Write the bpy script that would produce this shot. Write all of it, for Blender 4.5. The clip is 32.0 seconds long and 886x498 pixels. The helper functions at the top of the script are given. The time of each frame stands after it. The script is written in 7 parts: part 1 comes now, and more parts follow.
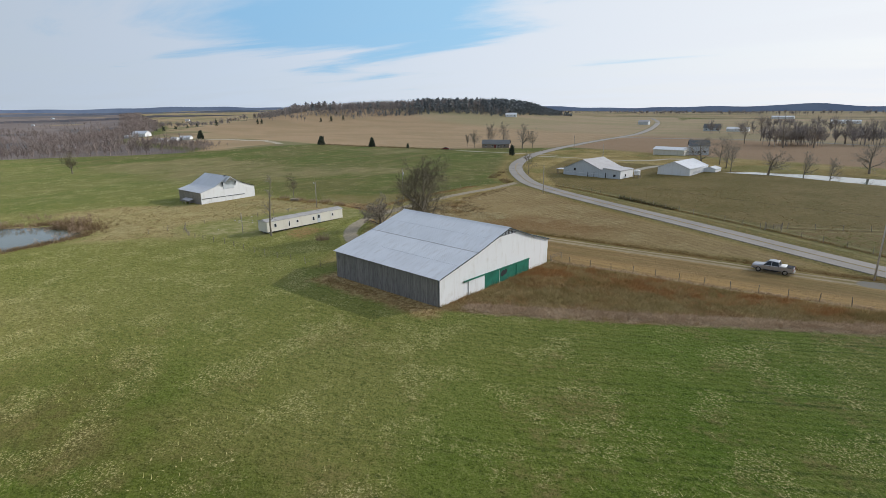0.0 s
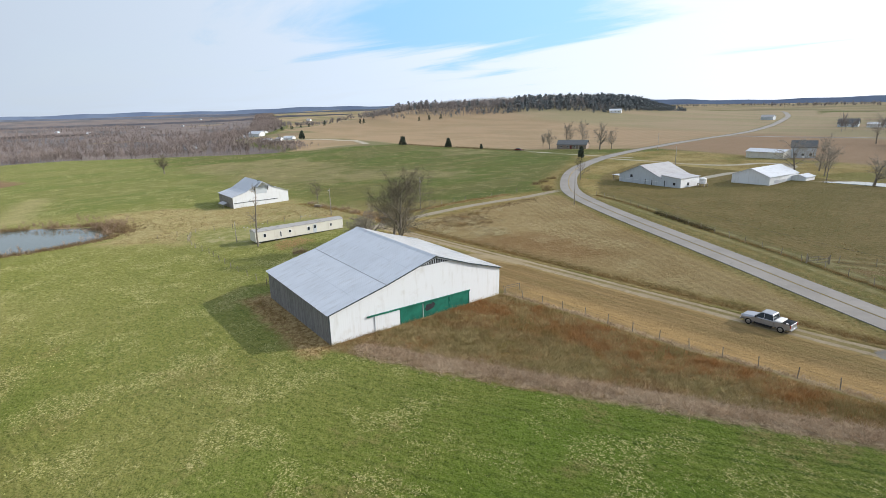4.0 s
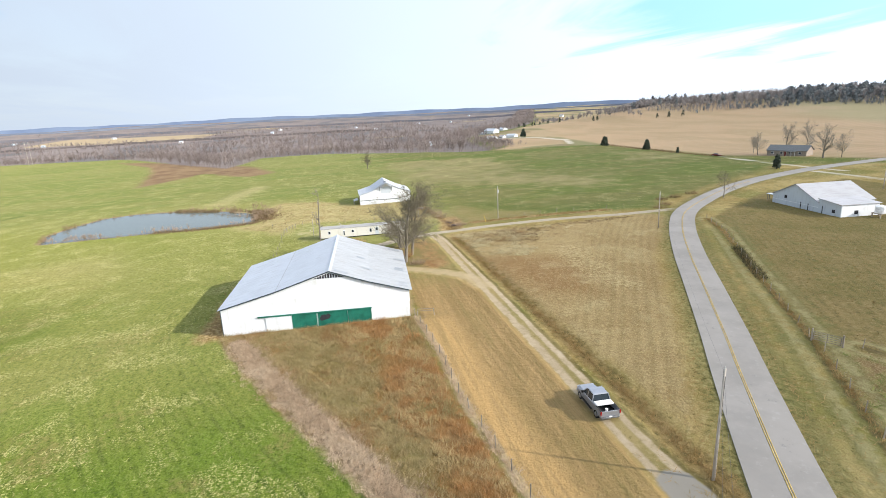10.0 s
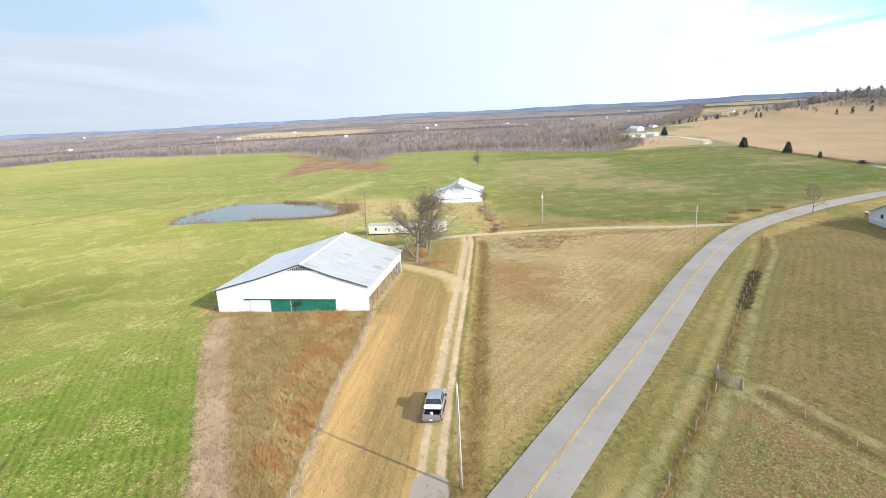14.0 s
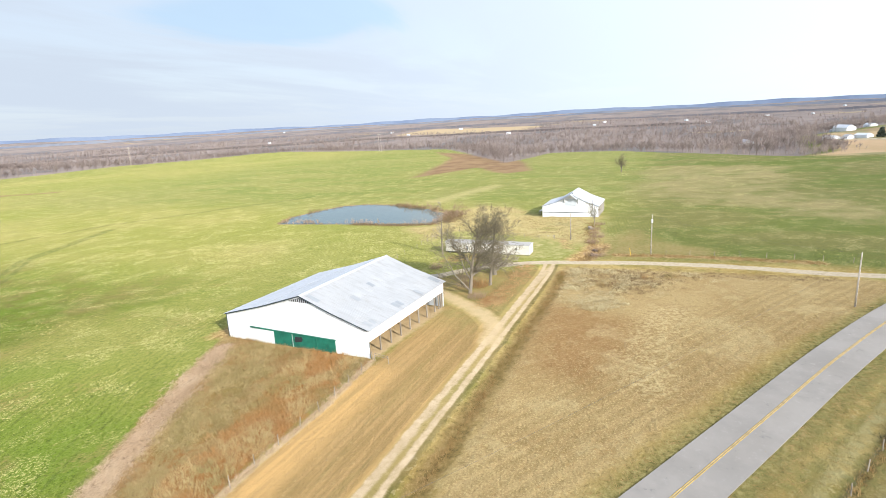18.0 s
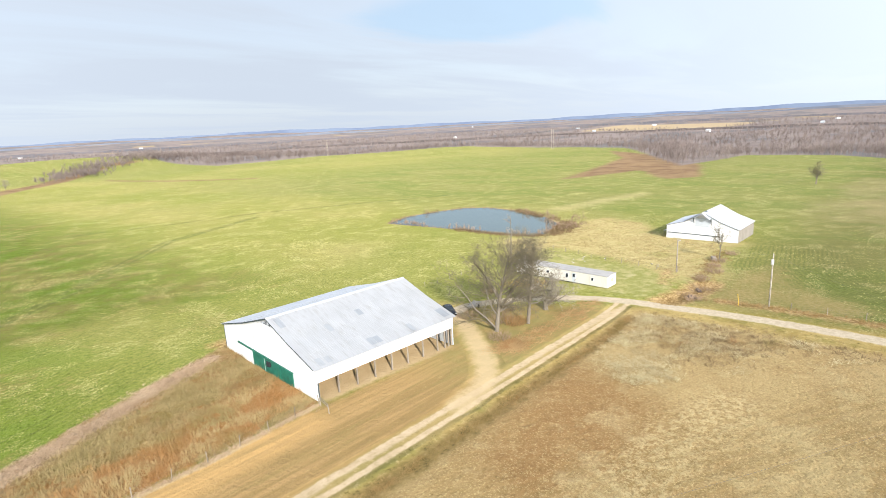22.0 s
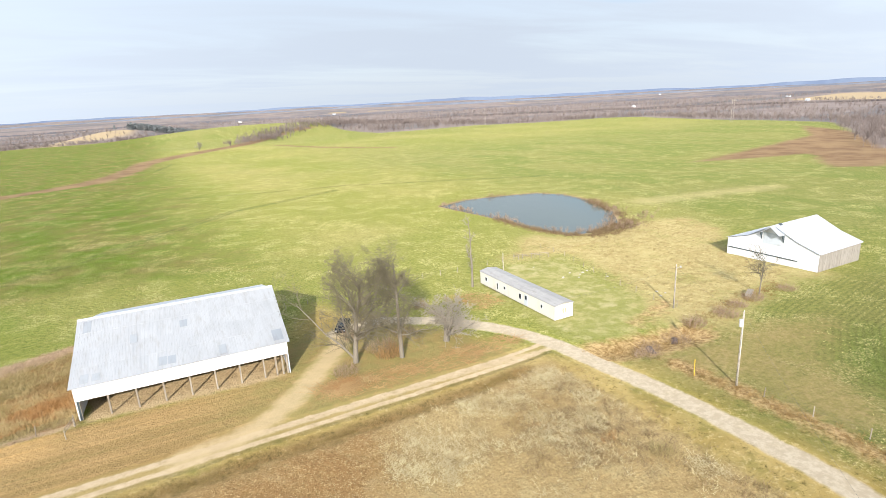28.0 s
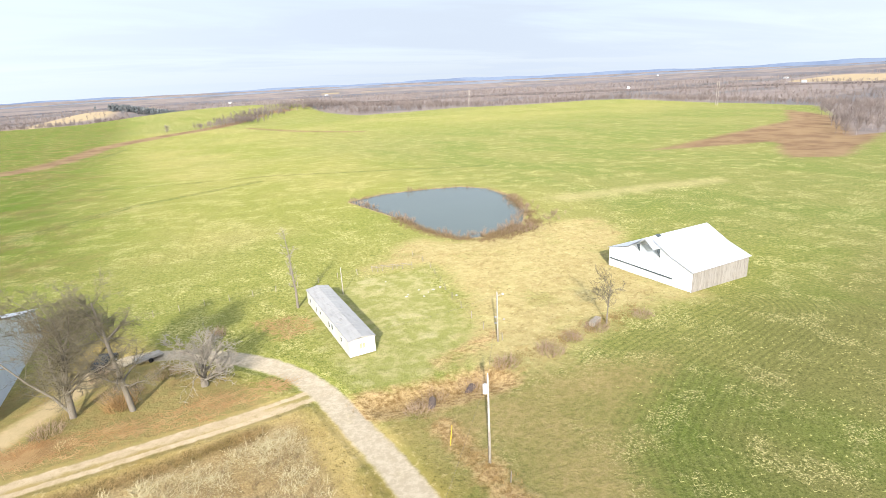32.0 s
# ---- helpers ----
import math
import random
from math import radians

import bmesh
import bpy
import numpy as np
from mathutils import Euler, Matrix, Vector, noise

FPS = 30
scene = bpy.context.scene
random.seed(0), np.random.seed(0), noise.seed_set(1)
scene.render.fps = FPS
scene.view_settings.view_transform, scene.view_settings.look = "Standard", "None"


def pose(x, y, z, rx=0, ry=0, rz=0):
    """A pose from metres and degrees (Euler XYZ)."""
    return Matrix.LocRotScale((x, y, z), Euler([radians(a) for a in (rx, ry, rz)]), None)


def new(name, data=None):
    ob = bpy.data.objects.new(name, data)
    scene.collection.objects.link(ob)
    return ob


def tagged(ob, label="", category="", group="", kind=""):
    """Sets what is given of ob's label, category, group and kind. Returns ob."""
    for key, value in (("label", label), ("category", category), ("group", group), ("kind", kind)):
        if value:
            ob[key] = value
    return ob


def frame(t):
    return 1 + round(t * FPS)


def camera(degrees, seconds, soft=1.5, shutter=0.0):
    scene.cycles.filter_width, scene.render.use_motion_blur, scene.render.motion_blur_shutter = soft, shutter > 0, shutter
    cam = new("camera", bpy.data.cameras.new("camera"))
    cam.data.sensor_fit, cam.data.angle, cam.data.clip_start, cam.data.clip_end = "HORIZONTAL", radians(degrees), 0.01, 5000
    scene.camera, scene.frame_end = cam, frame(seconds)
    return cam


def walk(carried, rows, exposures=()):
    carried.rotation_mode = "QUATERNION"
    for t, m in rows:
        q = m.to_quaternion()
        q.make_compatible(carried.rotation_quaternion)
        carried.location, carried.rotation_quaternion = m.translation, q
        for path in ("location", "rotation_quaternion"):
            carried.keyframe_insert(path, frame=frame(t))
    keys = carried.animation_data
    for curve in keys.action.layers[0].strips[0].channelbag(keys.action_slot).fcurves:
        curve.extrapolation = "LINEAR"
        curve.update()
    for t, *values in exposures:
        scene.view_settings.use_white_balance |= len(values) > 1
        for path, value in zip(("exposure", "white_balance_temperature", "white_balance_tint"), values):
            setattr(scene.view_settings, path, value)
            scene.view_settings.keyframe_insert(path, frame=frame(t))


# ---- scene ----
cam = camera(78.9, 32.0, soft=0.7)
METRES, EYE, TILT, LEAN, TURN = 256.1, 27.5, 0.22, -1.48, 39.7
ROWS = [
    (0.0, 0.0, 0.0, 0.0, -0.53, -15.07, 1.98),
    (0.5, 0.0089, 0.0047, 0.0004, -0.31, -15.11, 2.07),
    (1.0, 0.0194, 0.0103, 0.001, 0.36, -15.15, 2.24),
    (1.5, 0.0319, 0.0166, 0.0016, 1.42, -15.16, 2.41),
    (2.0, 0.0459, 0.0235, 0.0018, 3.58, -15.12, 2.51),
    (2.5, 0.0609, 0.0305, 0.002, 5.77, -15.09, 2.66),
    (3.0, 0.076, 0.0375, 0.0022, 7.39, -15.05, 2.8),
    (3.5, 0.0909, 0.0445, 0.0025, 9.45, -14.99, 2.92),
    (5.5, 0.1515, 0.073, 0.0054, 18.15, -14.71, 3.3),
    (6.0, 0.1665, 0.0804, 0.0057, 20.62, -14.64, 3.4),
    (6.5, 0.1814, 0.0875, 0.006, 23.04, -14.53, 3.49),
    (7.0, 0.1961, 0.0948, 0.0062, 25.43, -14.43, 3.54),
    (7.5, 0.2108, 0.1021, 0.0062, 27.7, -14.32, 3.64),
    (8.0, 0.2257, 0.1093, 0.0062, 30.09, -14.21, 3.7),
    (8.5, 0.2407, 0.1163, 0.0063, 32.44, -14.1, 3.79),
    (9.0, 0.2555, 0.1233, 0.0064, 34.55, -14.01, 3.81),
    (9.5, 0.2705, 0.1302, 0.0066, 36.67, -13.92, 3.81),
    (10.0, 0.2856, 0.1372, 0.0068, 38.93, -13.81, 3.88),
    (10.5, 0.3005, 0.1442, 0.0072, 41.07, -13.72, 3.89),
    (11.0, 0.3154, 0.151, 0.0077, 43.22, -13.64, 3.91),
    (11.5, 0.3302, 0.158, 0.0078, 45.42, -13.54, 3.91),
    (12.0, 0.3449, 0.1658, 0.0078, 47.32, -13.51, 3.96),
    (12.5, 0.3581, 0.1752, 0.0079, 49.09, -13.45, 3.94),
    (13.0, 0.3694, 0.1864, 0.0084, 51.6, -13.36, 3.91),
    (13.5, 0.3774, 0.1989, 0.0088, 53.77, -13.25, 3.87),
    (14.0, 0.3825, 0.2127, 0.0092, 55.41, -13.18, 3.89),
    (14.5, 0.3846, 0.2268, 0.0099, 57.35, -13.1, 3.86),
    (16.5, 0.3718, 0.281, 0.0113, 66.09, -12.68, 3.8),
    (17.0, 0.3656, 0.2945, 0.0119, 67.79, -12.61, 3.83),
    (17.5, 0.3594, 0.3084, 0.0125, 69.73, -12.55, 3.78),
    (18.0, 0.3538, 0.3228, 0.0128, 72.99, -12.41, 3.71),
    (18.5, 0.3484, 0.3379, 0.0129, 76.43, -12.23, 3.64),
    (19.0, 0.3431, 0.3527, 0.0131, 79.26, -12.12, 3.59),
    (19.5, 0.3375, 0.3671, 0.0132, 81.77, -12.01, 3.51),
    (20.0, 0.332, 0.3812, 0.0138, 83.84, -11.96, 3.46),
    (20.5, 0.3264, 0.395, 0.0141, 85.87, -11.92, 3.34),
    (21.0, 0.3209, 0.4095, 0.014, 88.12, -11.85, 3.25),
    (21.5, 0.3157, 0.4227, 0.0142, 90.44, -11.79, 3.12),
    (22.0, 0.3099, 0.4367, 0.0145, 92.68, -11.78, 3.02),
    (22.5, 0.3038, 0.4507, 0.0147, 94.82, -11.73, 2.95),
    (23.0, 0.2971, 0.4647, 0.0149, 97.03, -11.72, 2.88),
    (23.5, 0.2901, 0.4786, 0.0152, 99.19, -11.73, 2.79),
    (24.0, 0.2829, 0.4922, 0.0156, 101.26, -11.93, 2.71),
    (24.5, 0.2753, 0.5055, 0.016, 102.97, -12.19, 2.66),
    (26.5, 0.2416, 0.5575, 0.018, 109.93, -13.29, 2.65),
    (27.0, 0.2316, 0.5703, 0.0181, 110.78, -13.58, 2.66),
    (27.5, 0.2212, 0.5827, 0.0183, 111.23, -13.88, 2.6),
    (28.0, 0.2105, 0.5948, 0.0184, 111.51, -14.15, 2.56),
    (28.5, 0.1996, 0.6069, 0.0186, 111.73, -14.45, 2.5),
    (29.0, 0.1884, 0.6185, 0.0189, 111.84, -14.73, 2.5),
    (29.5, 0.1767, 0.6297, 0.0194, 111.89, -15.05, 2.46),
    (30.0, 0.1646, 0.6405, 0.0199, 111.89, -15.35, 2.45),
    (30.5, 0.1521, 0.6511, 0.0204, 111.84, -15.65, 2.43),
    (31.0, 0.1396, 0.6619, 0.0209, 111.77, -15.87, 2.47),
    (31.5, 0.1274, 0.6728, 0.0216, 111.65, -15.99, 2.45),
    (32.0, 0.1155, 0.6835, 0.0221, 111.54, -16.08, 2.47),
]
walk(cam, [(t, pose(0, 0, EYE, TILT, LEAN, TURN) @ pose(METRES * x, METRES * y, METRES * z, 90 + pitch, roll, yaw)) for t, x, y, z, yaw, pitch, roll in ROWS],
     [(0.0, -0.6, 6500, 10), (3.0, -0.33, 6500, 10), (6.0, 0.06, 6520, 10), (9.0, 0.25, 6530, 10), (13.0, 0.36, 6560, 10), (17.0, 0.45, 6610, 10), (20.0, 0.46, 6690, 11),
      (24.0, 0.42, 6730, 11), (28.0, 0.44, 6700, 11), (32.0, 0.6, 6660, 11)])


# ---- light ----
CLOUD_LOW, CLOUD_HIGH = 5.5, 14.2
SUN_AZ, SUN_EL = 59.0, 24.5          # degrees: from +x towards +y, and above the horizon
sun = new("sun", bpy.data.lights.new("sun", "SUN"))
sun.data.energy, sun.data.angle, sun.data.color = 5.0, radians(0.8), (1.0, 0.94, 0.86)
_d = Vector((math.cos(radians(SUN_AZ)) * math.cos(radians(SUN_EL)), math.sin(radians(SUN_AZ)) * math.cos(radians(SUN_EL)), math.sin(radians(SUN_EL))))
sun.matrix_world = _d.to_track_quat("Z", "Y").to_matrix().to_4x4()

world = bpy.data.worlds.new("sky")
scene.world = world
world.use_nodes = True
wn, wl = world.node_tree.nodes, world.node_tree.links
wn.clear()
w_out, w_bg = wn.new("ShaderNodeOutputWorld"), wn.new("ShaderNodeBackground")
w_sky = wn.new("ShaderNodeTexSky")
w_sky.sky_type, w_sky.sun_disc = "NISHITA", False
w_sky.sun_elevation, w_sky.sun_rotation = radians(SUN_EL), radians(90 - SUN_AZ)
w_sky.air_density, w_sky.dust_density, w_sky.ozone_density = 1.0, 1.2, 1.5
w_tc, w_map, w_sep = wn.new("ShaderNodeTexCoord"), wn.new("ShaderNodeMapping"), wn.new("ShaderNodeSeparateXYZ")
w_noise, w_ramp, w_mix = wn.new("ShaderNodeTexNoise"), wn.new("ShaderNodeMapRange"), wn.new("ShaderNodeMix")
w_map.inputs["Scale"].default_value = (0.42, 1.0, 1.0)
w_map.inputs["Rotation"].default_value = (0, 0, radians(-38))
w_noise.inputs["Scale"].default_value, w_noise.inputs["Detail"].default_value, w_noise.inputs["Roughness"].default_value = 0.62, 8.0, 0.58
w_noise.inputs["Distortion"].default_value = 0.5
# the cloud lies on a level sheet, so that it closes up towards the horizon
w_rise, w_fx, w_fy, w_flat = wn.new("ShaderNodeMath"), wn.new("ShaderNodeMath"), wn.new("ShaderNodeMath"), wn.new("ShaderNodeCombineXYZ")
w_rise.operation, w_fx.operation, w_fy.operation = "ADD", "DIVIDE", "DIVIDE"
w_rise.inputs[1].default_value, w_rise.use_clamp = 0.07, True
for p, q in ((w_sep.outputs["Z"], w_rise.inputs[0]), (w_sep.outputs["X"], w_fx.inputs[0]), (w_sep.outputs["Y"], w_fy.inputs[0]), (w_rise.outputs[0], w_fx.inputs[1]),
             (w_rise.outputs[0], w_fy.inputs[1]), (w_fx.outputs[0], w_flat.inputs[0]), (w_fy.outputs[0], w_flat.inputs[1])):
    wl.new(p, q)
w_ramp.interpolation_type = "SMOOTHSTEP"
w_ramp.inputs[1].default_value, w_ramp.inputs[2].default_value, w_ramp.inputs[3].default_value, w_ramp.inputs[4].default_value = 0.34, 0.62, 0.92, 1.0
w_mix.data_type = "RGBA"
# thin bright cloud, brighter towards the sun
w_dot, w_gain, w_col = wn.new("ShaderNodeVectorMath"), wn.new("ShaderNodeMapRange"), wn.new("ShaderNodeVectorMath")
w_dot.operation, w_col.operation = "DOT_PRODUCT", "SCALE"
w_dot.inputs[1].default_value = (math.cos(radians(SUN_AZ)), math.sin(radians(SUN_AZ)), 0.0)
for i, v in ((1, -1.0), (2, 1.0), (3, CLOUD_LOW), (4, CLOUD_HIGH)):
    w_gain.inputs[i].default_value = v
w_tint, w_low, w_max, w_blue = wn.new("ShaderNodeMix"), wn.new("ShaderNodeMapRange"), wn.new("ShaderNodeMath"), wn.new("ShaderNodeVectorMath")
w_tint.data_type, w_max.operation, w_blue.operation = "RGBA", "MAXIMUM", "SCALE"
w_tint.inputs[6].default_value, w_tint.inputs[7].default_value = (0.86, 1.0, 1.19, 1), (0.98, 1.0, 1.03, 1)
w_blue.inputs["Scale"].default_value = 2.2
w_low.interpolation_type = "SMOOTHSTEP"
for i, v in ((1, 0.0), (2, 0.08), (3, 0.95), (4, 0.9)):
    w_low.inputs[i].default_value = v
# two breaks in the cloud with clear blue behind
clear = None
for az, el, wide, much in ((139.0, 8.6, 0.46, 0.95), (218.0, 9.8, 0.21, 0.38)):
    at = Vector((math.cos(radians(az)) * math.cos(radians(el)), math.sin(radians(az)) * math.cos(radians(el)), math.sin(radians(el))))
    w_sub, w_scl, w_len, w_in = wn.new("ShaderNodeVectorMath"), wn.new("ShaderNodeVectorMath"), wn.new("ShaderNodeVectorMath"), wn.new("ShaderNodeMapRange")
    w_wob = wn.new("ShaderNodeMath")
    w_sub.operation, w_scl.operation, w_len.operation, w_wob.operation = "SUBTRACT", "MULTIPLY", "LENGTH", "MULTIPLY_ADD"
    w_sub.inputs[1].default_value, w_scl.inputs[1].default_value = tuple(at), (1.0, 1.0, 4.6)
    w_wob.inputs[1].default_value = 3.4 * wide
    w_in.interpolation_type = "SMOOTHSTEP"
    for i, v in ((1, 1.98 * wide), (2, 2.62 * wide), (3, much), (4, 0.0)):
        w_in.inputs[i].default_value = v
    for p, q in ((w_tc.outputs["Generated"], w_sub.inputs[0]), (w_sub.outputs[0], w_scl.inputs[0]), (w_scl.outputs[0], w_len.inputs[0]), (w_noise.outputs["Fac"], w_wob.inputs[0]),
                 (w_len.outputs["Value"], w_wob.inputs[2]), (w_wob.outputs[0], w_in.inputs[0])):
        wl.new(p, q)
    if clear is None:
        clear = w_in.outputs[0]
    else:
        w_any = wn.new("ShaderNodeMath")
        w_any.operation = "MAXIMUM"
        wl.new(clear, w_any.inputs[0])
        wl.new(w_in.outputs[0], w_any.inputs[1])
        clear = w_any.outputs[0]
w_gap, w_azure, w_azs = wn.new("ShaderNodeMix"), wn.new("ShaderNodeVectorMath"), wn.new("ShaderNodeVectorMath")
w_gap.data_type, w_azure.operation = "RGBA", "MULTIPLY"
w_azure.inputs[1].default_value = (0.46, 0.78, 1.0)
for p, q in ((clear, w_gap.inputs[0]), (w_col.outputs[0], w_azure.inputs[0]), (w_col.outputs[0], w_gap.inputs[6]), (w_azure.outputs[0], w_gap.inputs[7])):
    wl.new(p, q)
for a, b in ((w_dot.outputs["Value"], w_tint.inputs[0]), (w_tint.outputs[2], w_col.inputs[0]), (w_tc.outputs["Generated"], w_sep.inputs[0]), (w_sep.outputs["Z"], w_low.inputs[0]),
             (w_low.outputs[0], w_max.inputs[0]), (w_ramp.outputs[0], w_max.inputs[1]), (w_max.outputs[0], w_mix.inputs[0]), (w_sky.outputs[0], w_blue.inputs[0]), (w_blue.outputs[0], w_mix.inputs[6])):
    wl.new(a, b)
for a, b in ((w_tc.outputs["Generated"], w_dot.inputs[0]), (w_dot.outputs["Value"], w_gain.inputs[0]), (w_gain.outputs[0], w_col.inputs["Scale"]), (w_gap.outputs[2], w_mix.inputs[7]),
             (w_flat.outputs[0], w_map.inputs[0]), (w_map.outputs[0], w_noise.inputs["Vector"]), (w_noise.outputs["Fac"], w_ramp.inputs[0]),
             (w_mix.outputs[2], w_bg.inputs[0]), (w_bg.outputs[0], w_out.inputs[0])):
    wl.new(a, b)
w_bg.inputs[1].default_value = 0.1


# ---- materials ----
class Mat:
    """A small writer of node materials."""

    def __init__(self, name, rough=0.8, metal=0.0, spec=0.3):
        self.m = bpy.data.materials.new(name)
        self.m.use_nodes = True
        self.t = self.m.node_tree
        self.b = self.t.nodes["Principled BSDF"]
        self.b.inputs["Roughness"].default_value, self.b.inputs["Metallic"].default_value = rough, metal
        self.b.inputs["Specular IOR Level"].default_value = spec
        self._tc = None

    def node(self, kind, **v):
        n = self.t.nodes.new(kind)
        for k, x in v.items():
            n.inputs[k].default_value = x
        return n

    def link(self, a, b):
        self.t.links.new(a, b)

    def coord(self, which="Object"):
        if self._tc is None:
            self._tc = self.t.nodes.new("ShaderNodeTexCoord")
        return self._tc.outputs[which]

    def place(self):
        return self.t.nodes.new("ShaderNodeNewGeometry").outputs["Position"]

    def scaled(self, vec, s):
        n = self.node("ShaderNodeMapping", Scale=s)
        self.link(vec, n.inputs[0])
        return n.outputs[0]

    def noise(self, scale, detail=3.0, rough=0.55, vec=None):
        n = self.node("ShaderNodeTexNoise", Scale=scale, Detail=detail, Roughness=rough)
        self.link(self.coord() if vec is None else vec, n.inputs["Vector"])
        return n.outputs["Fac"]

    def step(self, fac, a, b, lo=0.0, hi=1.0):
        n = self.t.nodes.new("ShaderNodeMapRange")
        n.interpolation_type = "SMOOTHSTEP"
        for i, x in ((1, a), (2, b), (3, lo), (4, hi)):
            n.inputs[i].default_value = x
        self.link(fac, n.inputs[0])
        return n.outputs[0]

    def math(self, op, a, b=0.0, c=0.0):
        n = self.t.nodes.new("ShaderNodeMath")
        n.operation = op
        for i, x in enumerate((a, b, c)):
            if isinstance(x, (int, float)):
                n.inputs[i].default_value = x
            else:
                self.link(x, n.inputs[i])
        return n.outputs[0]

    def mix(self, fac, a, b):
        n = self.t.nodes.new("ShaderNodeMix")
        n.data_type = "RGBA"
        for i, x in ((0, fac), (6, a), (7, b)):
            if isinstance(x, (int, float)):
                n.inputs[i].default_value = x
            elif isinstance(x, tuple):
                n.inputs[i].default_value = (*x, 1)
            else:
                self.link(x, n.inputs[i])
        return n.outputs[2]

    def attr(self, name):
        n = self.t.nodes.new("ShaderNodeAttribute")
        n.attribute_name = name
        return n.outputs["Fac"]

    def rnd(self):
        return self.t.nodes.new("ShaderNodeObjectInfo").outputs["Random"]

    def island(self):
        return self.t.nodes.new("ShaderNodeNewGeometry").outputs["Random Per Island"]

    def bump(self, height, strength=0.3, dist=0.02):
        n = self.node("ShaderNodeBump", Strength=strength, Distance=dist)
        self.link(height, n.inputs["Height"])
        self.link(n.outputs[0], self.b.inputs["Normal"])

    def done(self, colour, rough=None):
        if isinstance(colour, tuple):
            self.b.inputs["Base Color"].default_value = (*colour, 1)
        else:
            self.link(colour, self.b.inputs["Base Color"])
        if rough is not None:
            self.link(rough, self.b.inputs["Roughness"])
        return self.m


def plain(name, colour, rough=0.7, metal=0.0, vary=0.25, scale=2.0):
    """Paint, metal or plastic with two scales of faint soiling."""
    k = Mat(name, rough, metal)
    dark = tuple(c * (1 - vary) for c in colour)
    c = k.mix(k.step(k.noise(scale, 4), 0.35, 0.7), colour, dark)
    c = k.mix(k.step(k.noise(scale * 9, 3), 0.55, 0.8, 0, 0.5), c, tuple(x * (1 - vary * 1.3) for x in colour))
    k.bump(k.noise(scale * 14, 2), 0.15, 0.01)
    return k.done(c)


def sheet_metal(name, base, tint, rust=(0.25, 0.2, 0.16), rough=0.42, metal=0.55):
    """Galvanised roofing whose sheets differ a little from one another."""
    k = Mat(name, rough, metal, 0.5)
    c = k.mix(k.rnd(), base, tint)
    streak = k.noise(1.0, 4, 0.6, k.scaled(k.place(), (2.2, 0.35, 1.0)))
    c = k.mix(k.step(streak, 0.48, 0.8, 0, 0.28), c, rust)
    c = k.mix(k.step(k.noise(0.25, 3, 0.5, k.place()), 0.4, 0.7, 0, 0.35), c, tuple(x * 0.84 for x in base))
    k.bump(k.noise(6, 2), 0.1, 0.01)
    return k.done(c, k.step(streak, 0.2, 0.8, rough - 0.06, rough + 0.2))


def boards(name, base, pale, dark):
    """Weathered planks, each with its own tone."""
    k = Mat(name, 0.9)
    g = k.noise(1.0, 5, 0.6, k.scaled(k.place(), (9, 9, 0.7)))
    c = k.mix(k.rnd(), base, pale)
    c = k.mix(k.step(g, 0.45, 0.7, 0, 0.8), c, dark)
    k.bump(g, 0.5, 0.02)
    return k.done(c)


def ribbed(name, base, soil, pitch, along="Y"):
    """Painted ribbed steel siding, soiled towards its foot by splashes."""
    k = Mat(name, 0.5)
    w = k.t.nodes.new("ShaderNodeTexWave")
    w.wave_type, w.bands_direction = "BANDS", along
    w.inputs["Scale"].default_value = 1 / pitch / 3.18
    k.link(k.coord(), w.inputs["Vector"])
    s = k.noise(1.0, 4, 0.6, k.scaled(k.coord(), (1.5, 1.5, 0.25)))
    c = k.mix(k.step(s, 0.5, 0.8, 0, 0.5), base, soil)
    c = k.mix(k.step(k.noise(0.6, 4), 0.55, 0.75, 0, 0.35), c, soil)
    k.bump(w.outputs["Fac"], 0.10, 0.02)
    return k.done(c)


M_WHITE = ribbed("white_siding", (0.70, 0.725, 0.75), (0.50, 0.49, 0.46), 0.3)
M_WHITE_X = ribbed("white_siding_long", (0.80, 0.81, 0.82), (0.55, 0.53, 0.49), 0.3, "X")
M_CREAM = ribbed("cream_siding", (0.63, 0.62, 0.565), (0.42, 0.39, 0.32), 0.2, "Y")
# siding darkened to blue-grey, so walls turned from the sun carry painted shade
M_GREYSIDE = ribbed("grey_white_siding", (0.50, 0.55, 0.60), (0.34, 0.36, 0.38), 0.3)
M_ROOF = sheet_metal("galvanised_roofing", (0.47, 0.475, 0.48), (0.51, 0.515, 0.52))
# pale roofing with the blue of the reflected sky mixed into its colour
M_ROOF2 = sheet_metal("pale_roofing", (0.55, 0.58, 0.63), (0.57, 0.60, 0.65), metal=0.35)
M_PATCH = sheet_metal("patched_roofing", (0.36, 0.385, 0.415), (0.44, 0.455, 0.47))
M_ROOF3 = sheet_metal("old_roofing", (0.34, 0.34, 0.35), (0.43, 0.43, 0.45), (0.22, 0.16, 0.12), 0.6, 0.3)
M_HOMEROOF = sheet_metal("mobile_home_roof", (0.33, 0.325, 0.32), (0.40, 0.395, 0.385), (0.07, 0.065, 0.06), 0.7, 0.1)
M_BOARD = boards("weathered_boards", (0.20, 0.195, 0.19), (0.265, 0.255, 0.245), (0.10, 0.095, 0.09))
M_BOARD2 = boards("grey_barn_boards", (0.27, 0.25, 0.22), (0.32, 0.30, 0.27), (0.17, 0.155, 0.135))
M_POST = boards("post_wood", (0.25, 0.215, 0.17), (0.34, 0.30, 0.245), (0.10, 0.085, 0.07))
M_POLE = boards("pole_wood", (0.38, 0.34, 0.29), (0.46, 0.42, 0.37), (0.18, 0.16, 0.13))
M_GREEN = plain("green_paint", (0.015, 0.16, 0.11), 0.55, 0, 0.35, 0.8)
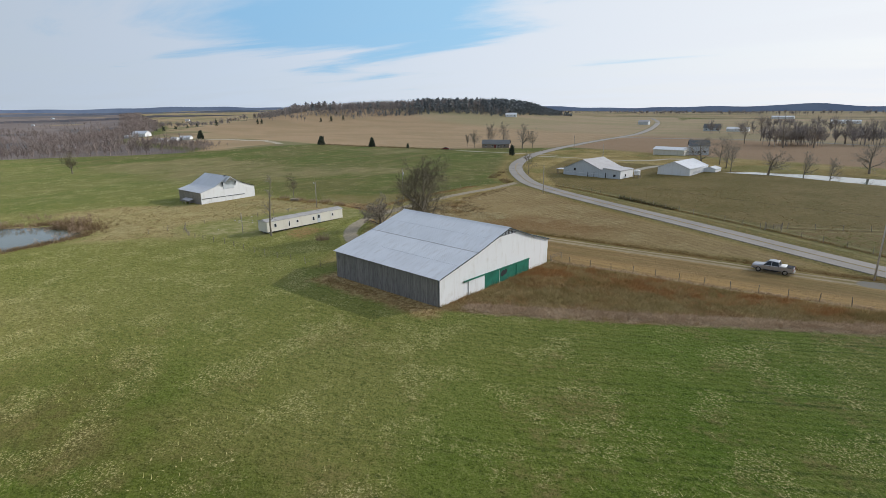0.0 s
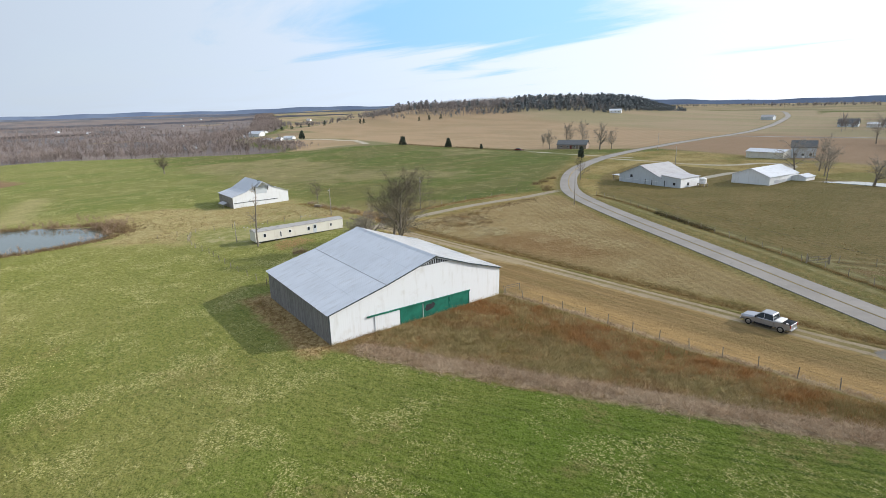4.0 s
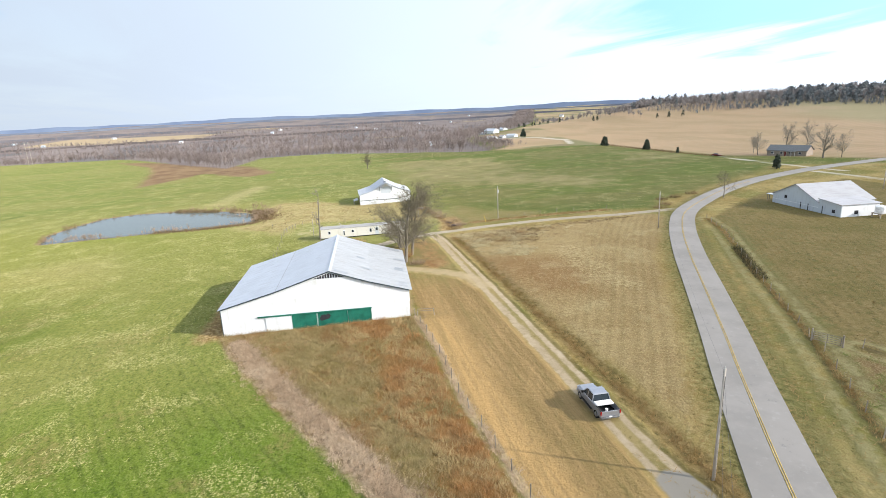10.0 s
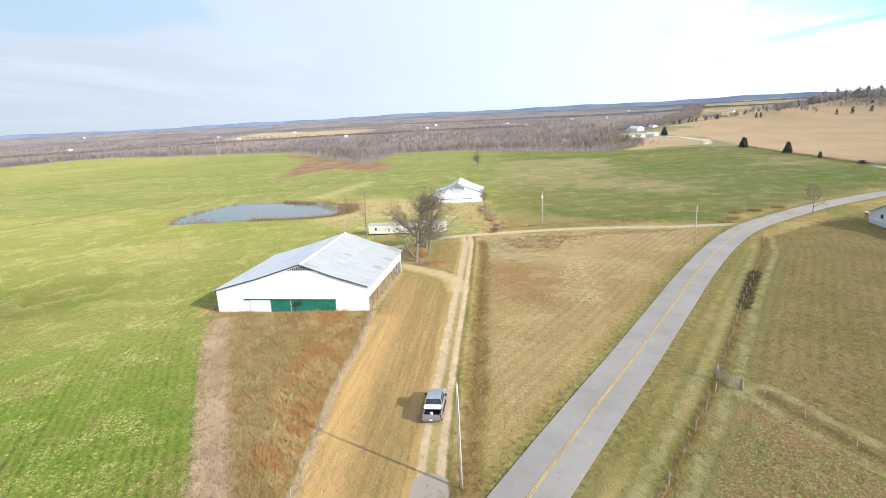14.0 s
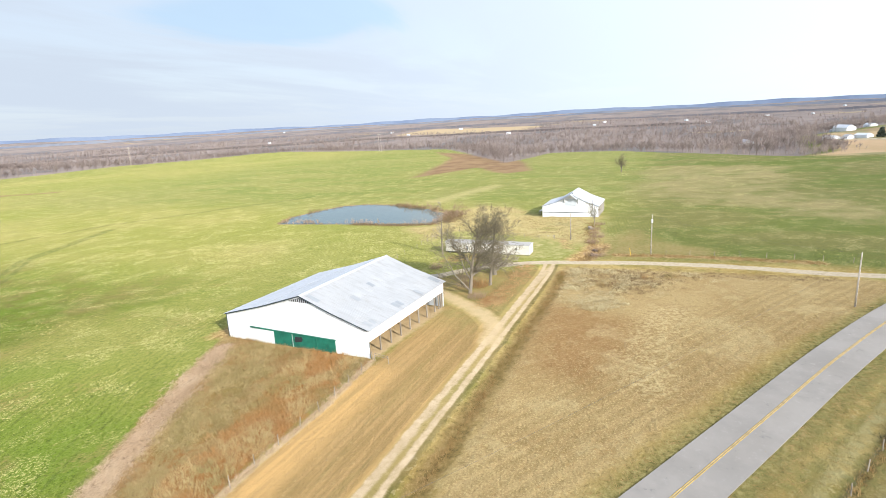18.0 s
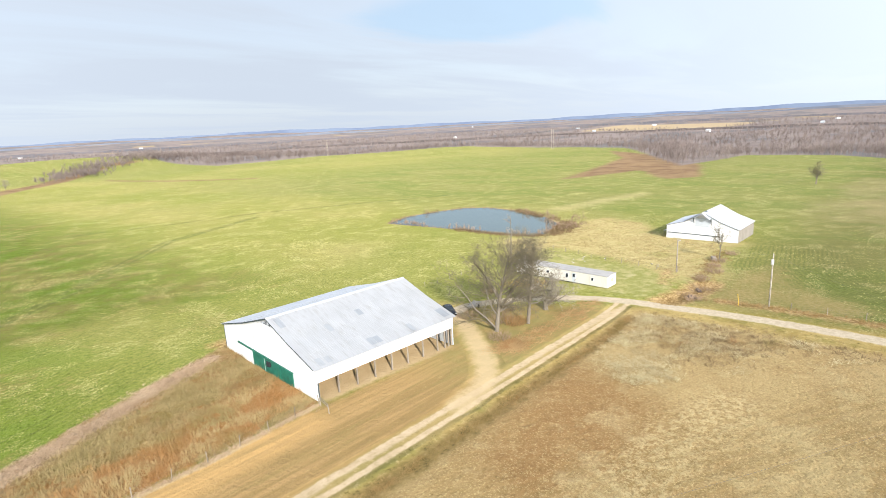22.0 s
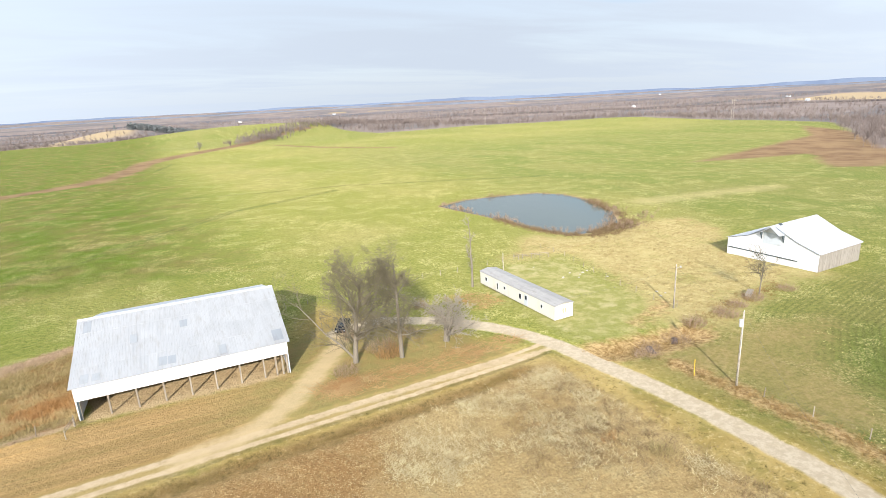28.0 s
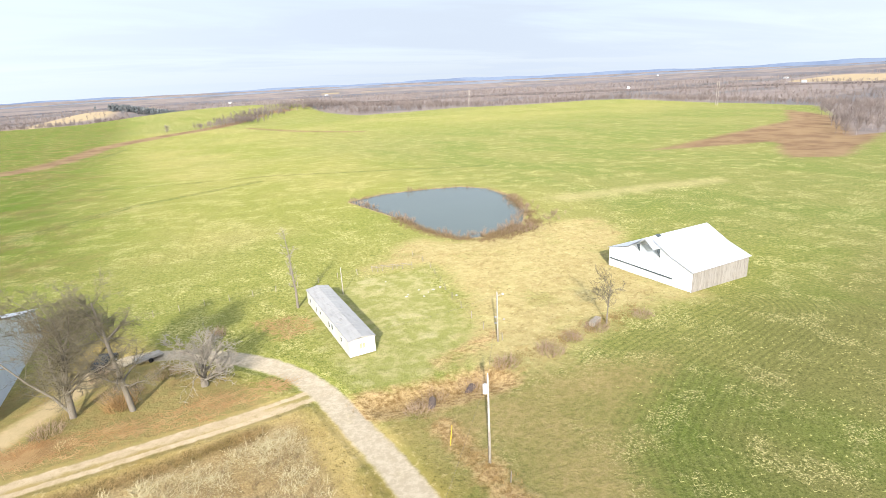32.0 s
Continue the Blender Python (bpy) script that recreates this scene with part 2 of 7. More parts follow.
M_TRIM = plain("dark_trim", (0.06, 0.08, 0.09), 0.6)
# near-black stands in for shade inside openings; also paints the door emblem
M_VOID = plain("dark_slats", (0.035, 0.035, 0.04), 0.9)
M_CONC = plain("concrete", (0.42, 0.40, 0.37), 0.85, 0, 0.25, 1.0)
M_GLASS = plain("window_glass", (0.03, 0.04, 0.05), 0.08, 0, 0.1)


# ---- the lie of the land ----
def smooth(a, b, v):
    u = np.clip((v - a) / (b - a), 0, 1)
    return u * u * (3 - 2 * u)


def edge(pts, x, y, closed=True):
    """Metres to a polygon's edge, positive inside; or to an open line, always positive."""
    d = np.full(np.shape(x), 1e9)
    inside = np.zeros(np.shape(x), bool)
    n = len(pts)
    for i in range(n if closed else n - 1):
        (ax, ay), (bx_, by_) = pts[i], pts[(i + 1) % n]
        ex, ey = bx_ - ax, by_ - ay
        t = np.clip(((x - ax) * ex + (y - ay) * ey) / (ex * ex + ey * ey), 0, 1)
        d = np.minimum(d, np.hypot(x - ax - t * ex, y - ay - t * ey))
        if closed:
            inside ^= ((ay > y) != (by_ > y)) & (x < ex * (y - ay) / (ey if ey else 1e-9) + ax)
    return np.where(inside, d, -d) if closed else d


def curve(pts, n=8):
    """A smooth line through points (Catmull-Rom)."""
    p = [np.array(q, float) for q in pts]
    p = [2 * p[0] - p[1], *p, 2 * p[-1] - p[-2]]
    out = []
    for i in range(1, len(p) - 2):
        for k in range(n):
            t = k / n
            a, b, c, d = p[i - 1:i + 3]
            out.append(0.5 * (2 * b + (c - a) * t + (2 * a - 5 * b + 4 * c - d) * t * t + (3 * b - a - 3 * c + d) * t ** 3))
    out.append(p[-2])
    return [tuple(q) for q in out]


ROAD = curve([(95, 60), (55, 80), (20, 97), (4, 105.3), (-12, 114.3), (-23, 120.7), (-40, 130.3), (-60, 141.6), (-80, 154), (-96, 166), (-109, 180.5), (-122, 198),
              (-132, 215), (-140, 234), (-148, 258), (-153, 284), (-158, 325), (-166, 400), (-172, 470), (-206, 620), (-260, 800), (-340, 1000)], 5)
LANE = curve([(16, 99.4), (6, 98.3), (-20, 97.8), (-50, 97.8), (-85, 97.6), (-96, 97.3), (-102, 96.5)], 6)
LANE2 = curve([(-101, 170), (-101, 160), (-101, 150), (-103, 138), (-104, 128), (-104, 115), (-103, 105), (-102, 96), (-99, 88), (-93, 80), (-84, 74), (-77, 75)], 6)
SPUR = curve([(-54, 97.6), (-61, 96), (-67, 91), (-71, 86), (-75, 81), (-78, 76)], 6)
SIDE_ROAD = curve([(-166, 424), (-123, 429), (-88, 441), (-52, 441), (-20, 427), (20, 405), (120, 380)], 4)
HOUSE_DRIVE = curve([(-136, 262), (-150, 262), (-172, 262), (-200, 266), (-215, 268)], 4)
FARM_DRIVE = curve([(-141, 253), (-122, 252), (-98, 252), (-86, 258), (-80, 268), (-70, 268), (-66, 258), (-70, 246), (-77, 234), (-80, 216)], 5)
POND = [(-145, -16), (-158, -20), (-172, -18), (-186, -13), (-191, -4), (-190, 10), (-182, 30), (-172, 42), (-161, 46), (-152, 44), (-149, 32), (-149, 15), (-147, 0)]
EAST_POND = [(-48, 228), (-30, 229), (-12, 223), (10, 216), (34, 215), (36, 232), (10, 236), (-20, 238), (-40, 235)]
POND_Z, EAST_Z = -2.95, 2.0


def vnoise(x, y, scale, seed=0.0):
    """Smooth value noise, -1 to 1."""
    xs, ys = np.asarray(x) / scale + seed, np.asarray(y) / scale - seed * 1.7
    xi, yi = np.floor(xs), np.floor(ys)
    fx, fy = xs - xi, ys - yi
    fx, fy = fx * fx * (3 - 2 * fx), fy * fy * (3 - 2 * fy)

    def h(i, j):
        s = np.sin(i * 127.1 + j * 311.7 + seed * 17.3) * 43758.5453
        return 2 * (s - np.floor(s)) - 1
    return (h(xi, yi) * (1 - fx) + h(xi + 1, yi) * fx) * (1 - fy) + (h(xi, yi + 1) * (1 - fx) + h(xi + 1, yi + 1) * fx) * fy


WOOD = [(-4800, -4800), (4800, -4800), (4800, -700), (900, -620), (420, -960), (120, -1080), (-200, -1120), (-370, -1000), (-350, -800), (-400, -700), (-520, -690), (-700, -705), (-880, -680), (-920, -620), (-780, -215), (-660, -140), (-560, -80), (-440, -15), (-520, -5), (-600, 0),
        (-590, 65), (-520, 128), (-440, 178), (-412, 205), (-450, 228), (-560, 238), (-700, 262), (-800, 330), (-1250, 560), (-4800, 1900)]
RIDGE = [(-730, 600), (-630, 690), (-560, 750)]
RIDGE2 = [(107, -929), (-73, -946), (-231, -937), (-432, -892), (-560, -870)]


def land(x, y):
    """Height of the ground."""
    x, y = np.asarray(x, float), np.asarray(y, float)
    p = 0.0174 * x + 0.0194 * y - 0.3
    z = np.where(p > 0, 3.2 * np.tanh(p / 3.2), 20 * np.tanh(p / 20))
    r = np.hypot(x + 60, y - 80)
    w = edge(WOOD, x, y)
    z = z - 15 * smooth(-60, 190, w)
    ridge = edge(RIDGE, x, y, False)
    z = z + 25 * np.exp(-(ridge / 170) ** 2)
    z = z + 21 * smooth(130, -230, x) * np.exp(-(edge(RIDGE2, x, y, False) / 125) ** 2)
    z = z + 34 * np.exp(-((x + 15) / 130) ** 2 - ((y + 1345) / 110) ** 2)
    z = z + 0.22 * vnoise(x, y, 23, 1.3) * smooth(110, 180, r) + 1.2 * vnoise(x, y, 140, 4.1) * smooth(200, 420, r)
    far = 12 + 9 * vnoise(x, y, 900, 2.2) + 5 * vnoise(x, y, 330, 7.7)
    far = far - 45 * smooth(0.70, 0.966, ((x + 60) * 0.087 + (y - 80) * 0.996) / np.maximum(r, 1))
    f = smooth(900, 4600, r)
    z = z * (1 - f) + far * f
    z = z - 0.9 * np.exp(-((x + 72) ** 2 + (y - 207) ** 2) / (2 * 27 ** 2))
    # ditches by the lane and the road, the pond, and the small creek
    ditch = np.where((x > -92) & (x < 4), np.exp(-((y - 101.6) / 1.3) ** 2), 0)
    z = z - 0.38 * ditch * smooth(-92, -84, x) * (1 - smooth(-6, 4, x))
    creek = edge([(-106, 102.5), (-112, 104.2), (-121, 105)], x, y, False)
    z = z - 0.9 * np.exp(-(creek / 2.2) ** 2) * smooth(0, 3, np.abs(x + 103.5))
    for poly, level in ((POND, POND_Z), (EAST_POND, EAST_Z)):
        s = edge(poly, x, y)
        z = z + (level + 0.12 - z) * smooth(-14, -0.5, s)
        z = np.where(s > -0.5, level + 0.12 - np.clip((s + 0.5) * 0.3, 0, 1.5), z)
    return z


def ground_z(x, y):
    return float(land(np.array([x]), np.array([y]))[0])


def link_mesh(name, verts, faces, mat=None, parent=None, label=""):
    me = bpy.data.meshes.new(name)
    me.from_pydata(verts, [], faces)
    me.update()
    if mat:
        me.materials.append(mat)
    ob = new(name, me)
    ob.parent = parent
    if label:
        ob["label"] = label
    return ob


def axis(lo, hi, step, far, growth):
    mid = list(np.arange(lo, hi + step / 2, step))
    up, s = [mid[-1]], step
    while up[-1] < far:
        s *= growth
        up.append(up[-1] + s)
    down, s = [mid[0]], step
    while down[-1] > -far:
        s *= growth
        down.append(down[-1] - s)
    return np.array(down[:0:-1] + mid + up[1:])


GX, GY = axis(-205, 30, 1.2, 4600, 1.05), axis(-40, 205, 1.2, 4600, 1.05)
NX, NY = len(GX), len(GY)
X, Y = np.meshgrid(GX, GY)
X, Y = X.ravel(), Y.ravel()
Z = land(X, Y)
ground_me = bpy.data.meshes.new("ground")
ground_me.vertices.add(NX * NY)
ground_me.vertices.foreach_set("co", np.stack([X, Y, Z], 1).ravel().astype(np.float32))
ii = (np.arange(NY - 1)[:, None] * NX + np.arange(NX - 1)[None, :]).ravel()
quads = np.stack([ii, ii + 1, ii + 1 + NX, ii + NX], 1).astype(np.int32)
ground_me.loops.add(quads.size)
ground_me.loops.foreach_set("vertex_index", quads.ravel())
ground_me.polygons.add(len(quads))
ground_me.polygons.foreach_set("loop_start", np.arange(len(quads), dtype=np.int32) * 4)
ground_me.polygons.foreach_set("use_smooth", np.ones(len(quads), bool))
ground_me.update()
ground_me.validate()

WEED = [(-46.5, 53.5), (-36, 58), (-23, 64), (-11, 70.5), (3, 77.5), (25, 88), (25, 89.5), (3, 86), (-18, 84), (-44, 83.5)]
DRY = [(-78, 60), (-60, 84.5), (-44, 83.5), (-18, 84), (3, 86), (45, 80), (95, 62), (140, 90), (120, 320), (-20, 300), (-140, 300), (-165, 256), (-140, 218),
       (-116, 172), (-106, 164), (-108, 130), (-107, 108), (-100, 98), (-88, 80)]
FIELD = [(-98, 100), (-98, 158), (-92, 158), (-60, 135), (-20, 113), (-5, 104)]
STRAW = [(-143, 38), (-124, 56), (-136, 62), (-128, 92), (-118, 104), (-130, 106), (-147, 100), (-164, 101), (-166, 80), (-184, 66), (-190, 50), (-178, 47), (-150, 47)]
BROWN = [(-320, -46), (-440, -72), (-560, -110), (-690, -190), (-600, -60), (-440, 5), (-350, 32), (-335, 18), (-390, -22)]
SWALE = curve([(90, -120), (14, -205), (-20, -245), (-42, -320), (-58, -420), (-100, -505), (-150, -580), (-213, -729), (-300, -820), (-500, -900), (-800, -930)], 4)
TAN = [(-155, 306), (-215, 272), (-290, 276), (-350, 279), (-450, 290), (-900, 420), (-1100, 620), (-700, 1100), (-340, 1150), (-225, 800), (-168, 480)]
TAN2 = [(20, 262), (160, 280), (500, 600), (200, 1000), (-260, 950), (-172, 480), (-156, 310), (-90, 292)]
ORANGE = [(-415, 206), (-450, 232), (-540, 246), (-560, 262), (-520, 280), (-442, 282), (-395, 264)]
CREEK = [(-106, 102.5), (-112, 104.2), (-121, 105)]
GULLY = [(-117, 98), (-122, 96.5), (-128, 95)]
BERM = [(-111, 110), (-111, 119), (-111, 130), (-109, 150)]
WORN = [(-107, 106), (-110, 130), (-118, 132), (-128, 120), (-142, 113), (-128, 106), (-118, 107)]
YARD = [(-106, 94), (-108, 66), (-120, 60), (-133, 62), (-129, 78), (-127, 94), (-116, 100), (-107, 100)]
LITTER = [(-70, 95), (-73, 90.5), (-84, 91), (-97, 89.5), (-100, 93), (-90, 95.6), (-78, 95.4)]
LITTER2 = [(-98, 70), (-106, 71), (-107, 78), (-101, 80)]
ROWS_LINE2 = [(-113, 150), (-116, 130), (-124, 118), (-140, 110), (-165, 106)]
WEED_FENCE = [(-43.6, 83.6), (-30, 84.6), (-18, 84.6), (3, 86.6), (24, 90.5)]
DITCH = [(-94, 101), (-84, 101.6), (-5, 101.6), (6, 101.2)]
ROWS_LINE = [(60, 104), (3, 76), (-25, 61), (-44, 52), (-60, 48), (-90, 52), (-130, 46)]
MOWN = [(-60, 85), (-43, 84), (-18, 84.5), (3, 86.5), (20, 91), (6, 97), (-96, 96.5), (-92, 84), (-76, 70)]
PALE = [(-42, 57.6), (-33, 61.4), (-21, 67.4), (-9, 73.4), (6, 80.8), (25, 88.6)]
RUST = [(-40, 86.5), (-13, 87), (4, 88.3), (18, 91)]
PASTURE = [(-100, 185), (-84, 164.5), (-45, 144), (-19, 130), (5, 115.5), (45, 96), (200, 60), (220, 200), (0, 222), (-60, 240), (-120, 245), (-112, 205)]
FENCE2 = [(-86, 165.5), (-72, 159.5), (-45, 144), (-19, 130), (5, 115.5), (45, 95)]
BARNFOOT = [(-72, 52.5), (-44, 50.8), (-45, 56), (-72, 58)]
GFAR = [(-400, 212), (-450, 232), (-560, 244), (-700, 268), (-760, 335), (-1250, 565), (-4800, 1905), (-4800, 4600), (-900, 4600), (-640, 1000), (-420, 296), (-360, 278)]
GFAR2 = [(-100, 900), (400, 700), (1500, 1200), (1200, 4600), (-900, 4600), (-700, 1300)]
GLADE = [(-2250, -900), (-2200, -340), (-1850, -360), (-1790, -600), (-1800, -850)]
TONGUE = [(-205, -560), (-228, -480), (-258, -400), (-280, -360)]
REDP = [(-74, 101), (-68, 116), (-53, 118), (-43, 114), (-47, 105.5), (-60, 103)]
PALEP = [(-46, 119.5), (-58, 120), (-73, 122)]
TRACKS = ([(-60, -122), (-80, -116), (-107, -108), (-141, -103), (-168, -89), (-230, -60)], [(-20, 8), (-39, -11), (-52, -28), (-81, -62), (-130, -90)], [(-60, -300), (-76, -380), (-158, -413)])
BLEACHED = [(-203, 24), (-229, 28), (-262, 33)]
GLADE2 = [(-45, -1400), (-40, -1270), (60, -1240), (200, -1250), (190, -1400)]
PTAN = [(-358, 104), (-333, 182), (-222, 159), (-184, 188), (-152, 176), (-182, 140), (-233, 104)]
PTAN2 = [(-290, 256), (-242, 268), (-216, 253), (-238, 232)]
GSTRIP = [(-703, 392), (-640, 428), (-600, 470), (-552, 545), (-570, 552), (-625, 488), (-672, 446), (-730, 412), (-1030, 440), (-1035, 426)]
TRACK = [(-395, 268), (-440, 284), (-520, 286), (-575, 262), (-640, 262)]
SHRUBBY = [(-46, 78), (-30, 83), (0, 85.5), (22, 89), (22, 87), (-8, 81), (-40, 72)]
PAST_FENCE = [(-14, 132.5), (-8, 134.5), (0, 138), (40, 152), (90, 170)]
LUSH = [(-15, 127), (5, 115.5), (45, 95), (90, 90), (90, 170), (40, 152), (0, 138), (-13, 132)]
BARN_FLOOR = [(-69.3, 57.0), (-46.2, 55.5), (-44.6, 83.6), (-67.6, 85.0)]
APRON = [(30, 93), (20, 97), (12, 98.4), (4, 98.3), (1, 98.2)]
zones = {
    "z_weed": edge(WEED, X, Y), "z_dry": edge(DRY, X, Y), "z_field": edge(FIELD, X, Y), "z_straw": edge(STRAW, X, Y), "z_brown": edge(BROWN, X, Y),
    "z_swale": np.maximum(9 + 5 * smooth(-300, -700, Y) - edge(SWALE, X, Y, False), 6 - edge(TONGUE, X, Y, False)), "z_tan": np.maximum(np.maximum(edge(TAN, X, Y), edge(TAN2, X, Y)), edge(ORANGE, X, Y)),
    "d_row": np.minimum(edge(ROWS_LINE, X, Y, False), edge(ROWS_LINE2, X, Y, False)), "z_mown": edge(MOWN, X, Y), "z_pale": 1.7 - edge(PALE, X, Y, False), "z_orange": 2.3 - edge(RUST, X, Y, False),
    "z_past": edge(PASTURE, X, Y), "z_clay": np.maximum(np.maximum(3.3 - edge(CREEK, X, Y, False), 0.9 - edge(GULLY, X, Y, False)), np.maximum(1.3 - edge(BERM, X, Y, False), edge(BARNFOOT, X, Y))), "d_ditch": edge(DITCH, X, Y, False), "d_fence": np.minimum(edge(FENCE2, X, Y, False), edge(PAST_FENCE, X, Y, False) + 0.1),
    "z_gfar": np.maximum(edge(GFAR, X, Y), edge(GFAR2, X, Y)), "z_glade": np.maximum(edge(GLADE, X, Y), edge(GLADE2, X, Y)),
    "z_lush": edge(LUSH, X, Y), "z_ptan": np.maximum(edge(PTAN, X, Y), edge(PTAN2, X, Y)), "z_gstrip": edge(GSTRIP, X, Y), "d_track": edge(TRACK, X, Y, False), "z_rusty": edge(SHRUBBY, X, Y), "z_redp": edge(REDP, X, Y), "d_tracks": np.min([edge(q, X, Y, False) for q in TRACKS], axis=0), "d_bleached": edge(BLEACHED, X, Y, False), "z_palep": 3.2 - edge(PALEP, X, Y, False), "z_barn": edge(BARN_FLOOR, X, Y), "d_apron": edge(APRON, X, Y, False),
    "z_wood": edge(WOOD, X, Y), "z_pond": np.maximum(edge(POND, X, Y), edge(EAST_POND, X, Y)),
    "d_road": edge(ROAD, X, Y, False), "d_lane": edge(LANE, X, Y, False), "d_lane2": edge(LANE2, X, Y, False),
    "d_spur": edge(SPUR, X, Y, False), "d_drive": np.minimum(edge(HOUSE_DRIVE, X, Y, False), edge(FARM_DRIVE, X, Y, False)),
    "z_worn": edge(WORN, X, Y), "z_yard": edge(YARD, X, Y), "z_fline": 0.45 - edge(WEED_FENCE, X, Y, False), "z_litter": np.maximum(edge(LITTER, X, Y), edge(LITTER2, X, Y)),
}
for key, val in zones.items():
    ground_me.attributes.new(key, "FLOAT", "POINT").data.foreach_set("value", np.clip(val, -200, 200).astype(np.float32))

k = Mat("grassland", 0.8, 0, 0.05)
P = k.place()
n_far, n_mid, n_near, n_fine = k.noise(0.012, 4, 0.6, P), k.noise(0.07, 4, 0.6, P), k.noise(0.5, 4, 0.65, P), k.noise(3.2, 4, 0.7, P)
wob = k.math("MULTIPLY_ADD", n_near, 5.0, -2.5)
wob2 = k.math("MULTIPLY_ADD", n_mid, 26.0, -13.0)


def zone(name, soft=1.5, rough=1.0, wide=0.0):
    v = k.math("ADD", k.attr(name), k.math("MULTIPLY", wob, rough))
    if wide:
        v = k.math("ADD", v, k.math("MULTIPLY", wob2, wide))
    return k.step(v, -soft, soft)


n_spk = k.noise(1.5, 5, 0.75, P)
n_str = k.noise(1.0, 4, 0.7, k.scaled(P, (0.05, 1.0, 1.0)))
n_big = k.noise(0.02, 5, 0.62, P)
n_clod = k.noise(4.5, 3, 0.75, P)


def rows(attribute, pitch, stray=0.6):
    return k.math("MULTIPLY_ADD", k.math("SINE", k.math("MULTIPLY", k.math("ADD", k.attr(attribute), k.math("MULTIPLY", n_near, stray)), 2 * math.pi / pitch)), 0.5, 0.5)


# winter wheat and pasture: lush, worn and stubbly places
px_ = k.t.nodes.new("ShaderNodeSeparateXYZ")
k.link(P, px_.inputs[0])
west_ = k.math("MULTIPLY", k.step(k.math("ADD", px_.outputs["X"], k.math("MULTIPLY", wob2, 0.6)), 4, -48, 0, 0.6), k.step(k.math("ADD", px_.outputs["Y"], k.math("MULTIPLY", wob2, 0.6)), 8, 34))
west = k.step(k.math("ADD", px_.outputs["X"], k.math("MULTIPLY", wob2, 2.0)), -42, -100)
n_clump = k.step(k.noise(0.16, 4, 0.6, P), 0.46, 0.62)
c = k.mix(k.step(n_mid, 0.36, 0.64), (0.084, 0.150, 0.012), (0.128, 0.170, 0.025))
c = k.mix(k.step(n_big, 0.44, 0.62, 0, 0.5), c, (0.190, 0.185, 0.046))
c = k.mix(k.step(k.noise(0.045, 4, 0.6, P), 0.56, 0.66, 0, 0.5), c, (0.065, 0.130, 0.012))
c = k.mix(k.math("MULTIPLY", k.step(k.noise(0.085, 5, 0.72, P), 0.52, 0.62), k.step(n_spk, 0.36, 0.58, 0.2, 0.75)), c, (0.200, 0.150, 0.064))
near_rows = k.math("MULTIPLY", k.step(k.attr("d_row"), 52, 16), k.step(k.noise(0.035, 3, 0.6, P), 0.32, 0.48))
c = k.mix(k.math("MULTIPLY", k.math("MULTIPLY", rows("d_row", 1.0, 0.2), near_rows), 0.36), c, (0.026, 0.066, 0.005))
tram = k.math("MULTIPLY", k.step(k.math("ABSOLUTE", k.math("SUBTRACT", k.math("PINGPONG", k.math("SUBTRACT", k.attr("d_row"), 3.2), 6.0), 0.9)), 0.30, 0.12), k.step(n_near, 0.40, 0.58))
c = k.mix(k.math("MULTIPLY", tram, k.step(k.attr("d_row"), 40, 24, 0, 0.6)), c, (0.040, 0.075, 0.010))
c = k.mix(k.math("MULTIPLY", k.step(n_spk, 0.56, 0.66, 0, 0.7), n_clump), c, (0.37, 0.345, 0.145))
c = k.mix(k.step(n_spk, 0.45, 0.34, 0, 0.6), c, (0.022, 0.046, 0.006))
band = k.noise(0.02, 4, 0.6, k.scaled(P, (1.6, 0.7, 1.0)))
far_w = k.mix(k.step(n_far, 0.38, 0.62), (0.186, 0.196, 0.045), (0.240, 0.224, 0.072))
far_w = k.mix(k.step(k.noise(0.022, 4, 0.6, k.scaled(P, (1.0, 0.6, 1.0))), 0.50, 0.68, 0, 0.32), far_w, (0.260, 0.232, 0.098))
far_w = k.mix(k.step(k.noise(0.008, 3, 0.55, P), 0.48, 0.62, 0, 0.5), far_w, (0.150, 0.178, 0.034))
deep = k.step(k.math("ADD", px_.outputs["X"], k.math("MULTIPLY", wob2, 3.0)), -150, -235)
deep = k.math("MULTIPLY", deep, k.step(k.math("ADD", px_.outputs["Y"], k.math("MULTIPLY", wob2, 4.0)), -420, -200, 0.35, 1.0))
deep = k.math("MAXIMUM", deep, k.step(px_.outputs["Y"], -540, -640, 0.0, 0.8))
far_w = k.mix(k.math("MULTIPLY", deep, 0.85), far_w, k.mix(k.step(band, 0.38, 0.60), (0.112, 0.146, 0.034), (0.158, 0.166, 0.052)))
far_w = k.mix(k.math("MULTIPLY", k.step(n_spk, 0.51, 0.59, 0, 0.8), k.math("MAXIMUM", n_clump, 0.42)), far_w, (0.40, 0.368, 0.155))
far_w = k.mix(k.step(n_spk, 0.46, 0.37, 0, 0.55), far_w, (0.066, 0.090, 0.018))
north = k.mix(k.step(band, 0.40, 0.58), (0.088, 0.120, 0.024), (0.132, 0.128, 0.043))
north = k.mix(k.step(n_big, 0.50, 0.66, 0, 0.35), north, (0.205, 0.165, 0.082))
north = k.mix(k.math("MULTIPLY", k.step(k.math("ADD", k.attr("z_ptan"), k.math("MULTIPLY", wob2, 1.6)), -10, 12), k.step(n_mid, 0.30, 0.62, 0.35, 0.9)), north, k.mix(n_near, (0.215, 0.178, 0.084), (0.300, 0.248, 0.130)))
north = k.mix(k.math("MULTIPLY", k.step(n_spk, 0.52, 0.64, 0, 0.6), n_clump), north, (0.26, 0.22, 0.11))
